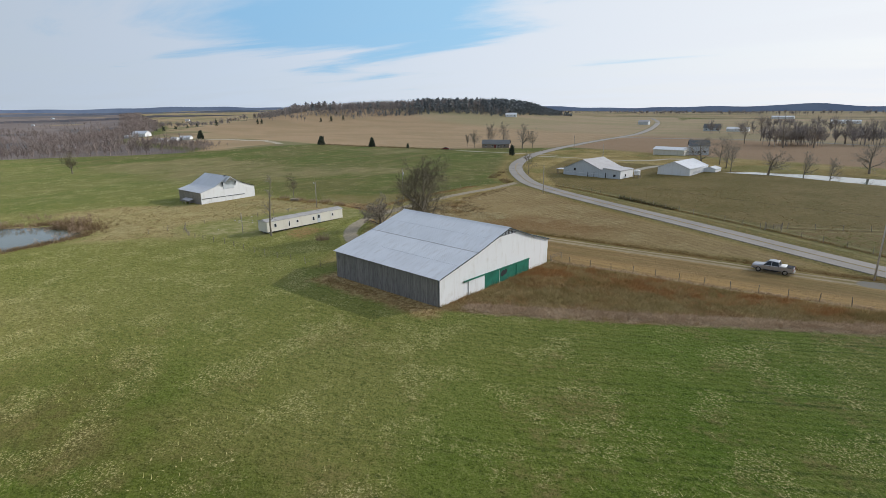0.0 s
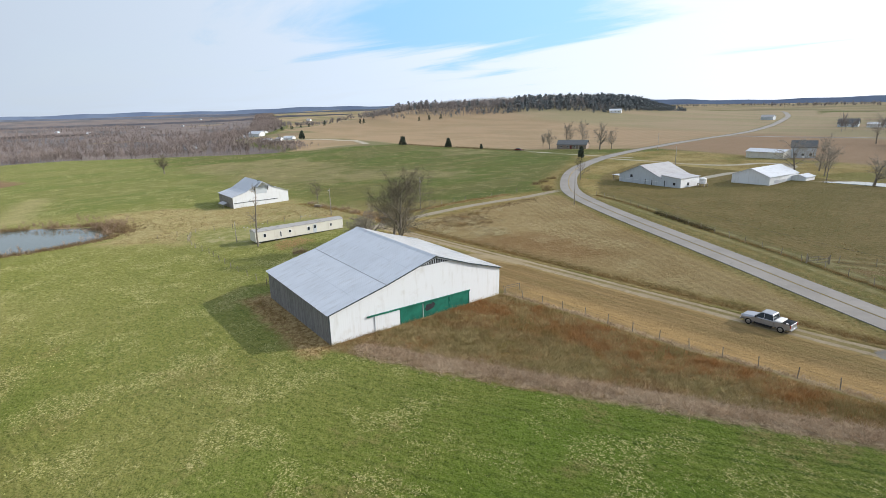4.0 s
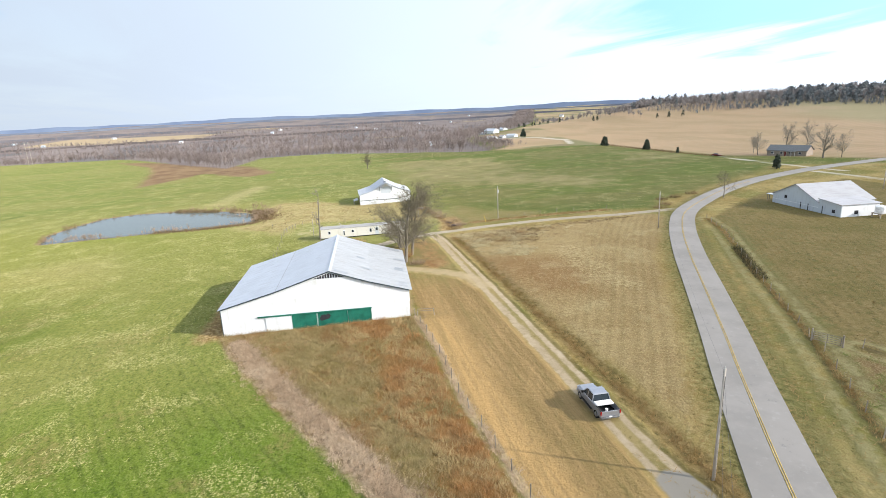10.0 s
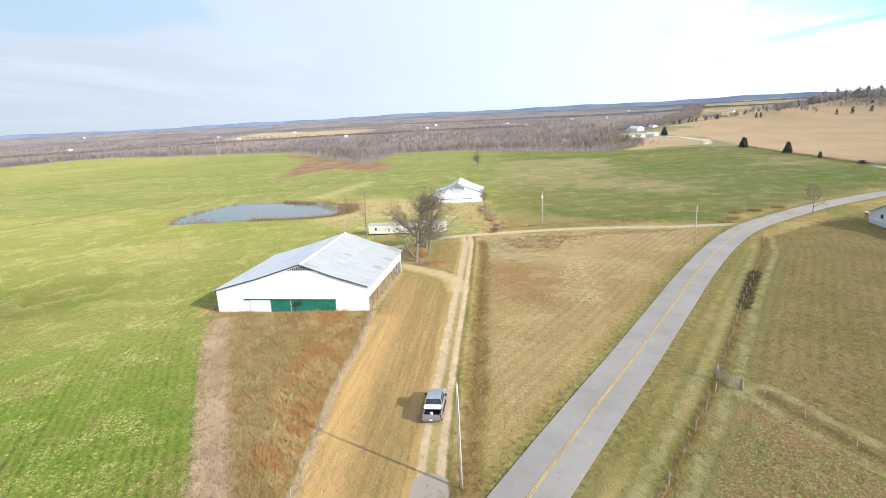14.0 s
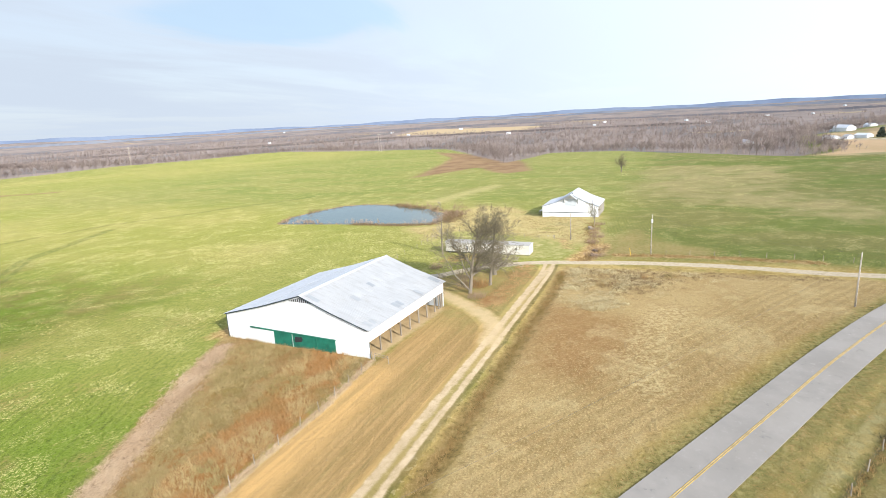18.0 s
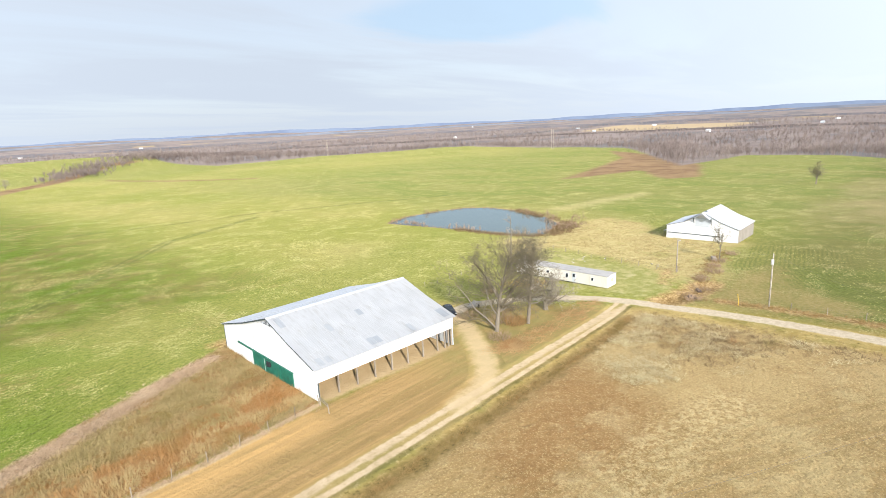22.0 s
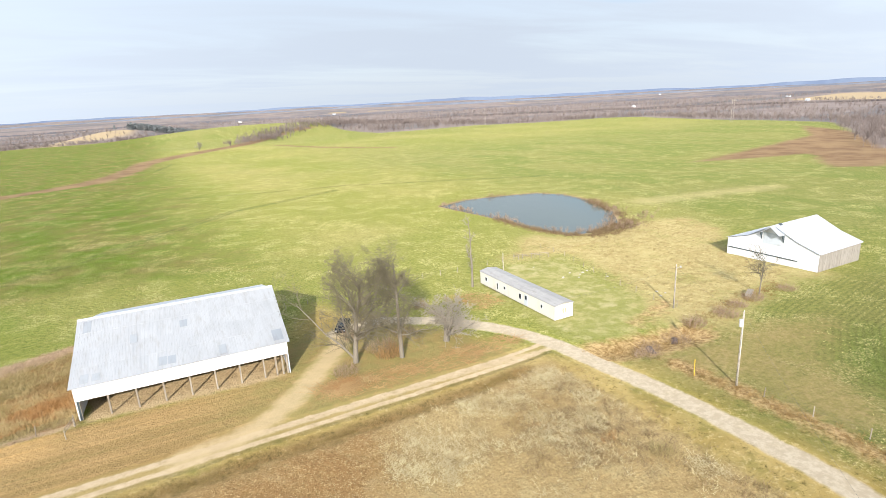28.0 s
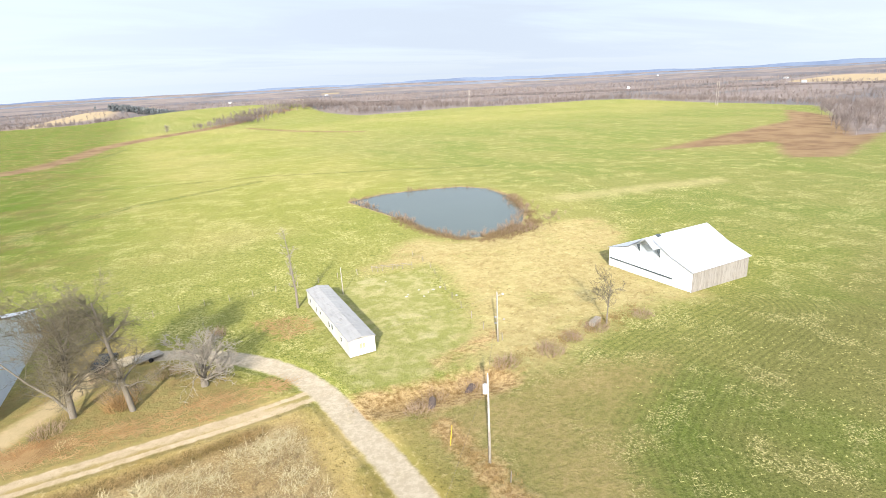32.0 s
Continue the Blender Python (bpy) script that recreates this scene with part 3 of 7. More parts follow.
north = k.mix(k.step(n_spk, 0.46, 0.37, 0, 0.5), north, (0.040, 0.055, 0.012))
far_w = k.mix(k.math("MULTIPLY", k.step(k.math("ADD", px_.outputs["Y"], k.math("MULTIPLY", wob2, 1.0)), 92, 125), 0.85), far_w, north)
bare = k.math("MULTIPLY", k.step(k.math("ADD", px_.outputs["Y"], wob2), 36, 12), k.step(px_.outputs["X"], -88, -62))
c = k.mix(k.math("MULTIPLY", bare, k.step(n_near, 0.35, 0.62, 0.35, 0.8)), c, k.mix(k.step(n_mid, 0.42, 0.60), (0.072, 0.102, 0.012), (0.118, 0.098, 0.034)))
far_w = k.mix(k.step(k.math("ADD", k.attr("d_bleached"), k.math("MULTIPLY", wob, 3.0)), 9.0, 0.5, 0, 0.42), far_w, (0.40, 0.335, 0.180))
c = k.mix(k.math("MAXIMUM", west, west_), c, far_w)
twin = k.step(k.math("ABSOLUTE", k.math("SUBTRACT", k.math("ADD", k.attr("d_tracks"), k.math("MULTIPLY", wob, 0.25)), 1.3)), 1.1, 0.5)
c = k.mix(k.math("MULTIPLY", twin, k.step(n_near, 0.38, 0.56, 0.15, 0.6)), c, (0.070, 0.088, 0.024))
c = k.mix(k.math("MULTIPLY", k.math("MULTIPLY", rows("d_row", 0.9, 0.3), k.step(k.attr("d_row"), 26, 8)), k.step(px_.outputs["Y"], 100, 106, 0.0, 0.34)), c, (0.050, 0.062, 0.016))
c = k.mix(k.math("MULTIPLY", k.step(n_clod, 0.54, 0.60, 0, 0.8), k.math("MAXIMUM", n_clump, 0.16)), c, (0.46, 0.42, 0.20))
c = k.mix(k.step(n_clod, 0.44, 0.37, 0, 0.62), c, (0.035, 0.052, 0.010))
worn = k.mix(k.step(n_spk, 0.36, 0.64), (0.190, 0.160, 0.060), (0.265, 0.205, 0.094))
c = k.mix(k.math("MULTIPLY", zone("z_worn", 4, 1.6), k.step(n_mid, 0.34, 0.60, 0.45, 0.9)), c, worn)
# dry grass round the farm
dry = k.mix(k.step(n_mid, 0.35, 0.68), (0.260, 0.189, 0.065), (0.377, 0.293, 0.124))
dry = k.mix(k.step(n_near, 0.45, 0.72, 0, 0.7), dry, (0.176, 0.150, 0.046))
dry = k.mix(k.step(k.noise(0.04, 3, 0.5, P), 0.48, 0.62, 0, 0.6), dry, (0.13, 0.145, 0.032))
dry = k.mix(k.step(n_spk, 0.54, 0.64, 0, 0.7), dry, (0.40, 0.32, 0.16))
dry = k.mix(k.step(n_spk, 0.44, 0.33, 0, 0.75), dry, (0.085, 0.066, 0.020))
c = k.mix(zone("z_dry", 4, 1.2), c, dry)
past = k.mix(k.step(n_mid, 0.38, 0.62), (0.165, 0.132, 0.046), (0.215, 0.160, 0.066))
past = k.mix(k.math("MULTIPLY", rows("d_fence", 1.5, 1.6), k.step(n_near, 0.3, 0.6, 0.1, 0.4)), past, (0.105, 0.092, 0.028))
past = k.mix(k.step(n_near, 0.48, 0.68, 0, 0.55), past, (0.115, 0.115, 0.034))
past = k.mix(k.step(n_spk, 0.54, 0.64, 0, 0.6), past, (0.25, 0.19, 0.09))
past = k.mix(k.step(n_spk, 0.44, 0.33, 0, 0.75), past, (0.062, 0.050, 0.016))
past = k.mix(k.step(n_clod, 0.57, 0.64, 0, 0.5), past, (0.34, 0.26, 0.13))
past = k.mix(k.step(n_clod, 0.43, 0.36, 0, 0.5), past, (0.06, 0.045, 0.018))
past = k.mix(k.math("MULTIPLY", zone("z_lush", 2, 1), k.step(k.noise(0.35, 4, 0.7, P), 0.46, 0.62, 0.0, 0.45)), past, (0.125, 0.155, 0.042))
past = k.mix(k.math("MULTIPLY", zone("z_lush", 2, 1), k.step(k.noise(0.8, 4, 0.7, P), 0.44, 0.58, 0.0, 0.7)), past, (0.205, 0.125, 0.062))
past = k.mix(k.math("MULTIPLY", zone("z_lush", 2, 1), k.step(n_clod, 0.50, 0.62, 0.0, 0.7)), past, (0.330, 0.270, 0.140))
c = k.mix(zone("z_past", 1.2, 0.6), c, past)
mown = k.mix(k.step(n_str, 0.36, 0.62), (0.320, 0.215, 0.097), (0.238, 0.163, 0.070))
mown = k.mix(k.step(k.noise(0.6, 4, 0.7, k.scaled(P, (0.12, 1.0, 1.0))), 0.50, 0.64, 0, 0.4), mown, (0.19, 0.150, 0.058))
mown = k.mix(k.step(k.noise(0.05, 3, 0.5, P), 0.5, 0.66, 0, 0.3), mown, (0.165, 0.145, 0.045))
mown = k.mix(k.step(n_spk, 0.55, 0.74, 0, 0.45), mown, (0.40, 0.31, 0.15))
mown = k.mix(k.math("MULTIPLY", zone("z_orange", 1.8, 0.4), k.step(n_str, 0.36, 0.58, 0.25, 1.0)), mown, (0.44, 0.285, 0.120))
mown = k.mix(k.math("MULTIPLY", k.step(px_.outputs["X"], -52, -70), k.step(n_near, 0.36, 0.6, 0.4, 0.85)), mown, (0.205, 0.182, 0.068))
c = k.mix(zone("z_mown", 1.0, 0.5), c, mown)
c = k.mix(k.math("MULTIPLY", zone("z_litter", 1.2, 0.8), k.step(n_spk, 0.44, 0.62, 0.0, 0.4)), c, k.mix(n_clod, (0.20, 0.105, 0.04), (0.36, 0.21, 0.085)))
fieldc = k.mix(k.step(k.noise(0.03, 5, 0.65, P), 0.43, 0.57), (0.325, 0.244, 0.120), (0.232, 0.150, 0.064))
fieldc = k.mix(k.math("MULTIPLY", rows("d_road", 1.25, 0.9), k.step(k.noise(0.06, 3, 0.6, P), 0.42, 0.60, 0.02, 0.36)), fieldc, (0.15, 0.105, 0.042))
fieldc = k.mix(k.step(k.noise(0.09, 4, 0.65, P), 0.52, 0.66, 0, 0.42), fieldc, (0.185, 0.105, 0.044))
fieldc = k.mix(k.step(n_near, 0.46, 0.72, 0, 0.55), fieldc, (0.325, 0.25, 0.115))
fieldc = k.mix(0.45, fieldc, (0.330, 0.245, 0.118))
fieldc = k.mix(k.math("MULTIPLY", zone("z_redp", 4.0, 1.5), k.step(n_near, 0.30, 0.6, 0.55, 0.9)), fieldc, k.mix(n_spk, (0.160, 0.088, 0.036), (0.275, 0.165, 0.072)))
fieldc = k.mix(k.math("MULTIPLY", zone("z_palep", 2.0, 1.2), k.step(n_spk, 0.44, 0.58, 0.0, 0.6)), fieldc, (0.46, 0.38, 0.21))
fieldc = k.mix(k.math("MULTIPLY", k.math("MULTIPLY", rows("d_road", 1.7, 0.5), k.step(k.attr("d_road"), 24, 16)), 0.34), fieldc, (0.17, 0.125, 0.052))
fieldc = k.mix(k.step(n_spk, 0.54, 0.66, 0, 0.4), fieldc, (0.40, 0.32, 0.165))
fieldc = k.mix(k.step(n_spk, 0.44, 0.32, 0, 0.45), fieldc, (0.115, 0.075, 0.028))
pale_ = k.step(k.noise(0.11, 4, 0.65, P), 0.53, 0.62)
fieldc = k.mix(k.math("MULTIPLY", pale_, k.step(n_near, 0.36, 0.6, 0.1, 0.35)), fieldc, (0.42, 0.35, 0.19))
fieldc = k.mix(k.step(n_clod, 0.56, 0.62, 0, 0.55), fieldc, (0.44, 0.35, 0.18))
fieldc = k.mix(k.step(n_clod, 0.44, 0.38, 0, 0.45), fieldc, (0.14, 0.095, 0.036))
c = k.mix(zone("z_field", 1.5, 0.6), c, fieldc)
weed = k.mix(k.step(k.noise(0.22, 4, 0.65, P), 0.40, 0.58), (0.250, 0.125, 0.046), (0.30, 0.225, 0.110))
weed = k.mix(k.step(k.noise(0.09, 3, 0.6, P), 0.44, 0.60, 0, 0.75), weed, (0.175, 0.150, 0.056))
weed = k.mix(k.math("MULTIPLY", zone("z_rusty", 2.5, 1.2), 0.72), weed, (0.26, 0.122, 0.042))
weed = k.mix(k.step(n_spk, 0.45, 0.3, 0, 0.75), weed, (0.075, 0.045, 0.016))
c = k.mix(zone("z_weed", 0.7, 0.4), c, weed)
c = k.mix(zone("z_pale", 1.0, 0.6), c, k.mix(k.step(n_spk, 0.35, 0.66), (0.18, 0.125, 0.08), (0.40, 0.31, 0.21)))
straw = k.mix(k.step(n_near, 0.35, 0.7), (0.370, 0.315, 0.150), (0.285, 0.230, 0.098))
straw = k.mix(k.step(n_spk, 0.44, 0.33, 0, 0.75), straw, (0.13, 0.095, 0.034))
straw = k.mix(k.step(n_spk, 0.56, 0.64, 0, 0.7), straw, (0.48, 0.41, 0.21))
yardc = k.mix(k.step(n_near, 0.40, 0.66), (0.215, 0.218, 0.072), (0.325, 0.295, 0.140))
yardc = k.mix(k.step(k.noise(0.25, 3, 0.5, P), 0.56, 0.70, 0, 0.5), yardc, (0.40, 0.36, 0.21))
c = k.mix(k.math("MULTIPLY", zone("z_yard", 2.5, 1.2), 0.85), c, yardc)
c = k.mix(k.math("MULTIPLY", zone("z_straw", 4, 1.8, 0.3), k.step(k.noise(0.11, 4, 0.6, P), 0.30, 0.48, 0.6, 1.0)), c, straw)
gf = k.mix(k.step(k.noise(0.012, 3, 0.5, k.scaled(P, (0.35, 1.6, 1))), 0.44, 0.54), (0.205, 0.190, 0.098), (0.345, 0.260, 0.155))
gf = k.mix(k.step(k.noise(0.02, 3, 0.5, k.scaled(P, (0.3, 1.3, 1))), 0.54, 0.62, 0, 0.7), gf, (0.20, 0.15, 0.09))
c = k.mix(zone("z_gfar", 6, 1), c, gf)
c = k.mix(k.step(k.attr("z_gstrip"), -4, 2), c, (0.075, 0.125, 0.030))
tan = k.mix(k.step(k.noise(0.02, 4, 0.6, k.scaled(P, (0.5, 1.6, 1))), 0.4, 0.62), (0.415, 0.295, 0.185), (0.350, 0.260, 0.155))
tan = k.mix(k.step(n_mid, 0.5, 0.7, 0, 0.5), tan, (0.385, 0.300, 0.195))
tan = k.mix(k.math("MULTIPLY", rows("d_road", 9.0), 0.14), tan, (0.20, 0.145, 0.07))
beyond = k.step(k.math("MULTIPLY_ADD", px_.outputs["X"], 0.35, px_.outputs["Y"]), 380, 425)
tan = k.mix(k.math("MULTIPLY", k.step(px_.outputs["X"], -175, -150), 0.75), tan, (0.285, 0.190, 0.122))
tan = k.mix(k.math("MULTIPLY", beyond, 0.7), tan, k.mix(k.step(k.noise(0.015, 3, 0.5, k.scaled(P, (0.4, 1.5, 1))), 0.42, 0.58), (0.290, 0.265, 0.150), (0.365, 0.285, 0.185)))
c = k.mix(zone("z_tan", 5, 1), c, tan)
brown = k.mix(k.step(n_mid, 0.36, 0.64), (0.150, 0.096, 0.058), (0.215, 0.148, 0.084))
c = k.mix(k.math("MAXIMUM", zone("z_brown", 4, 2, 0.3), zone("z_swale", 4, 2, 0.3)), c, brown)
c = k.mix(k.math("MULTIPLY", zone("z_clay", 1.3, 0.8), 0.85), c, k.mix(k.step(n_spk, 0.36, 0.62), (0.195, 0.110, 0.048), (0.44, 0.315, 0.165)))
woodc = k.mix(k.step(n_far, 0.40, 0.60), (0.145, 0.125, 0.124), (0.190, 0.165, 0.160))
woodc = k.mix(k.step(k.noise(0.06, 3, 0.7, P), 0.42, 0.62, 0, 0.7), woodc, (0.205, 0.168, 0.148))
woodc = k.mix(k.step(k.noise(0.0045, 3, 0.5, k.scaled(P, (0.6, 1.4, 1))), 0.50, 0.60, 0, 0.7), woodc, (0.098, 0.100, 0.110))
woodc = k.mix(k.step(k.noise(0.0032, 3, 0.55, k.scaled(P, (1.5, 0.8, 1))), 0.66, 0.69, 0, 0.8), woodc, (0.27, 0.215, 0.13))
c = k.mix(k.step(k.math("ADD", k.attr("z_wood"), k.math("MULTIPLY", wob, 2.0)), 4, 16), c, k.mix(zone("z_glade", 12, 2), woodc, (0.30, 0.24, 0.155)))
c = k.mix(k.step(k.math("ADD", k.attr("z_pond"), wob), -1.8, -0.2), c, k.mix(n_spk, (0.20, 0.150, 0.085), (0.36, 0.285, 0.175)))
# gravel: two worn ruts on the lane, a wide bed on the farm road
lane_d = k.math("ADD", k.attr("d_lane"), k.math("MULTIPLY", wob, 0.16))
rut = k.step(k.math("ABSOLUTE", k.math("SUBTRACT", lane_d, 0.9)), 0.58, 0.22)
gravel = k.mix(k.step(n_near, 0.36, 0.66), (0.400, 0.325, 0.228), (0.330, 0.262, 0.172))
c = k.mix(k.math("MULTIPLY", k.step(lane_d, 2.0, 1.0), 0.6), c, k.mix(n_spk, (0.16, 0.125, 0.055), (0.25, 0.195, 0.10)))
c = k.mix(k.math("MULTIPLY", rut, k.step(n_spk, 0.3, 0.6, 0.55, 0.95)), c, gravel)
c = k.mix(k.math("MULTIPLY", k.step(k.math("ADD", k.attr("d_lane2"), k.math("MULTIPLY", wob, 0.22)), 1.85, 1.25), k.step(n_near, 0.2, 0.5, 0.8, 1)), c, k.mix(k.step(n_spk, 0.40, 0.62), (0.295, 0.252, 0.185), (0.365, 0.320, 0.245)))
c = k.mix(k.math("MULTIPLY", k.step(k.math("ADD", k.attr("d_spur"), k.math("MULTIPLY", wob, 0.45)), 2.4, 0.6), 0.75), c, k.mix(n_near, (0.36, 0.28, 0.15), gravel))
swath = k.math("MULTIPLY", k.math("MULTIPLY", k.step(k.attr("d_road"), 14.5, 12.5), k.step(k.attr("z_past"), -9.6, -8.4)), k.step(px_.outputs["X"], -90, -70))
c = k.mix(k.math("MULTIPLY", k.math("MULTIPLY", swath, rows("d_road", 2.4, 1.4)), 0.42), c, (0.092, 0.086, 0.030))
c = k.mix(k.math("MULTIPLY", swath, k.step(n_near, 0.35, 0.65, 0.15, 0.5)), c, (0.165, 0.160, 0.060))
verge = k.step(k.math("ADD", k.attr("d_road"), k.math("MULTIPLY", wob, 0.4)), 5.6, 3.0)
c = k.mix(k.math("MULTIPLY", verge, 0.75), c, k.mix(k.step(n_spk, 0.36, 0.62), (0.072, 0.076, 0.024), (0.215, 0.195, 0.078)))
c = k.mix(k.math("MULTIPLY", k.step(k.math("ADD", k.attr("d_ditch"), k.math("MULTIPLY", wob, 0.45)), 1.9, 0.7), 0.75), c, k.mix(k.step(n_near, 0.40, 0.60), k.mix(k.step(n_spk, 0.36, 0.64), (0.085, 0.065, 0.024), (0.20, 0.135, 0.055)), k.mix(n_spk, (0.15, 0.095, 0.035), (0.27, 0.19, 0.09))))
c = k.mix(k.math("MULTIPLY", k.step(k.math("ADD", k.attr("d_fence"), k.math("MULTIPLY", wob, 0.15)), 0.85, 0.35), 0.75), c, k.mix(n_spk, (0.05, 0.044, 0.017), (0.15, 0.115, 0.05)))
c = k.mix(k.math("MULTIPLY", k.step(k.math("ABSOLUTE", k.math("SUBTRACT", k.math("ADD", k.attr("d_fence"), k.math("MULTIPLY", wob, 0.3)), 1.9)), 0.9, 0.3), k.step(n_near, 0.4, 0.6, 0.2, 0.7)), c, (0.30, 0.265, 0.130))
c = k.mix(zone("z_barn", 0.6, 0.3), c, k.mix(n_near, (0.33, 0.24, 0.13), (0.42, 0.33, 0.20)))
c = k.mix(k.step(k.math("ADD", k.attr("d_apron"), k.math("MULTIPLY", wob, 0.15)), 1.9, 1.5), c, k.mix(n_near, (0.225, 0.205, 0.175), (0.26, 0.24, 0.205)))
c = k.mix(k.math("MULTIPLY", k.step(k.math("ADD", k.attr("z_fline"), k.math("MULTIPLY", wob, 0.12)), -0.3, 0.2), 0.8), c, (0.42, 0.335, 0.20))
c = k.mix(k.math("MULTIPLY", k.step(k.math("ADD", k.attr("d_drive"), k.math("MULTIPLY", wob, 0.25)), 2.3, 1.2), 0.9), c, (0.47, 0.43, 0.36))
c = k.mix(k.step(k.math("ADD", k.attr("d_track"), wob), 4.0, 2.5), c, (0.50, 0.45, 0.37))
smooth_way = k.math("MULTIPLY", k.math("MULTIPLY", k.step(k.attr("d_lane"), 1.2, 2.2, 0.12, 1), k.step(k.attr("d_lane2"), 1.6, 2.8, 0.12, 1)), k.math("MULTIPLY", k.step(k.attr("d_apron"), 1.6, 2.4, 0.1, 1), k.step(k.attr("d_spur"), 1.6, 2.8, 0.25, 1)))
k.bump(k.math("MULTIPLY", smooth_way, k.math("ADD", k.math("ADD", k.math("MULTIPLY", n_near, 1.4), k.math("MULTIPLY", n_spk, 0.9)), k.math("MULTIPLY", n_clod, 0.3))), 1.0, 0.30)
k.b.inputs["Diffuse Roughness"].default_value = 0.7
M_GROUND = k.done(c)
ground_me.materials.append(M_GROUND)
ground = tagged(new("ground", ground_me), "rolling winter farmland of green wheat and dry grass", "ground", kind="structure")


# ---- builders ----
def thing(name, x, y, z, rz=0.0, label="", category="", group="", kind=""):
    ob = new(name)
    ob.matrix_world = pose(x, y, z, 0, 0, rz)
    ob.empty_display_size = 0.2
    return tagged(ob, label, category, group, kind)


def part(name, bm, mat, parent, label="", smooth_it=False):
    me = bpy.data.meshes.new(name)
    bmesh.ops.recalc_face_normals(bm, faces=bm.faces)
    bm.to_mesh(me)
    bm.free()
    if smooth_it:
        me.polygons.foreach_set("use_smooth", np.ones(len(me.polygons), bool))
    me.materials.append(mat)
    ob = new(name, me)
    ob.parent = parent
    if label:
        ob["label"] = label
    return ob


def again(ob, m, parent=None):
    """Another piece on the same mesh."""
    o = new(ob.name.split(".")[0], ob.data)
    o.parent = parent or ob.parent
    o.matrix_basis = m
    return o


def bx(x0, x1, y0, y1, z0, z1, bm=None, bev=0.0):
    bm = bm or bmesh.new()
    r = bmesh.ops.create_cube(bm, size=1, matrix=Matrix.LocRotScale(((x0 + x1) / 2, (y0 + y1) / 2, (z0 + z1) / 2), None, (x1 - x0, y1 - y0, z1 - z0)))
    if bev:
        es = {e for v in r["verts"] for e in v.link_edges}
        bmesh.ops.bevel(bm, geom=list(es), offset=bev, segments=1, affect="EDGES")
    return bm


def prism(pts, a0, a1, axis_="x", bm=None):
    """A polygon of (u, v) drawn out from a0 to a1 along an axis: x takes (y, z), y takes (x, z), z takes (x, y)."""
    bm = bm or bmesh.new()
    put = {"x": lambda a, u, v: (a, u, v), "y": lambda a, u, v: (u, a, v), "z": lambda a, u, v: (u, v, a)}[axis_]
    lo = [bm.verts.new(put(a0, u, v)) for u, v in pts]
    hi = [bm.verts.new(put(a1, u, v)) for u, v in pts]
    bm.faces.new(lo)
    bm.faces.new(hi)
    for i in range(len(pts)):
        j = (i + 1) % len(pts)
        bm.faces.new((lo[i], lo[j], hi[j], hi[i]))
    return bm


def rod(p0, p1, r0, r1=None, n=8, bm=None):
    bm = bm or bmesh.new()
    p0, p1 = Vector(p0), Vector(p1)
    q = (p1 - p0).to_track_quat("Z", "Y")
    r1 = r0 if r1 is None else r1
    rings = []
    for p, r in ((p0, r0), (p1, r1)):
        rings.append([bm.verts.new(p + q @ Vector((r * math.cos(2 * math.pi * i / n), r * math.sin(2 * math.pi * i / n), 0))) for i in range(n)])
    for i in range(n):
        j = (i + 1) % n
        bm.faces.new((rings[0][i], rings[0][j], rings[1][j], rings[1][i]))
    bm.faces.new(rings[0][::-1])
    bm.faces.new(rings[1])
    return bm


def ribbon(line, half, z_off, depth, side=0.0):
    """Vertices and faces of a strip with thickness that lies on the land along a line."""
    p = np.array(line)
    d = np.gradient(p, axis=0)
    d /= np.linalg.norm(d, axis=1)[:, None]
    nrm = np.stack([-d[:, 1], d[:, 0]], 1)
    cols = [p + nrm * (side + half), p + nrm * side, p + nrm * (side - half)]
    z = [land(q[:, 0], q[:, 1]) + z_off for q in cols]
    zt = [np.maximum(z[0], z[1] - 0.05), np.maximum(z[1], (z[0] + z[2]) / 2 + 0.03), np.maximum(z[2], z[1] - 0.05)]
    rows = [np.column_stack([q, h]) for q, h in zip(cols, zt)] + [np.column_stack([cols[2], zt[2] - depth]), np.column_stack([cols[0], zt[0] - depth])]
    verts, n = np.concatenate(rows), len(p)
    faces = [(a * n + i, b * n + i, b * n + i + 1, a * n + i + 1) for a, b in ((0, 1), (1, 2), (2, 3), (3, 4), (4, 0)) for i in range(n - 1)]
    return verts.tolist(), faces


# ---- road and water ----
k = Mat("old_asphalt", 0.9, 0, 0.25)
P = k.place()
c = k.mix(k.step(k.noise(0.15, 4, 0.6, P), 0.35, 0.7), (0.262, 0.245, 0.228), (0.225, 0.210, 0.194))
c = k.mix(k.step(k.noise(1.3, 4, 0.7, P), 0.55, 0.75, 0, 0.5), c, (0.32, 0.31, 0.295))
c = k.mix(k.step(k.noise(0.6, 5, 0.8, P), 0.62, 0.66, 0, 0.5), c, (0.15, 0.148, 0.145))
c = k.mix(k.step(k.noise(0.9, 4, 0.7, k.scaled(P, (0.25, 0.25, 1.0))), 0.44, 0.62, 0, 0.35), c, (0.20, 0.19, 0.18))
k.bump(k.noise(20, 2, 0.6, P), 0.3, 0.01)
M_ASPHALT = k.done(c)
M_YELLOW = plain("road_yellow", (0.40, 0.29, 0.10), 0.8, 0, 0.4, 1.5)
tagged(link_mesh("side_road", *ribbon(SIDE_ROAD, 2.4, 0.07, 0.3), M_ASPHALT), "narrow grey side road across distant fields", "road", kind="structure")
road = tagged(link_mesh("road", *ribbon(ROAD, 2.95, 0.09, 0.3, -0.35), M_ASPHALT), "worn grey asphalt country road that bends between fields", "road", kind="structure")
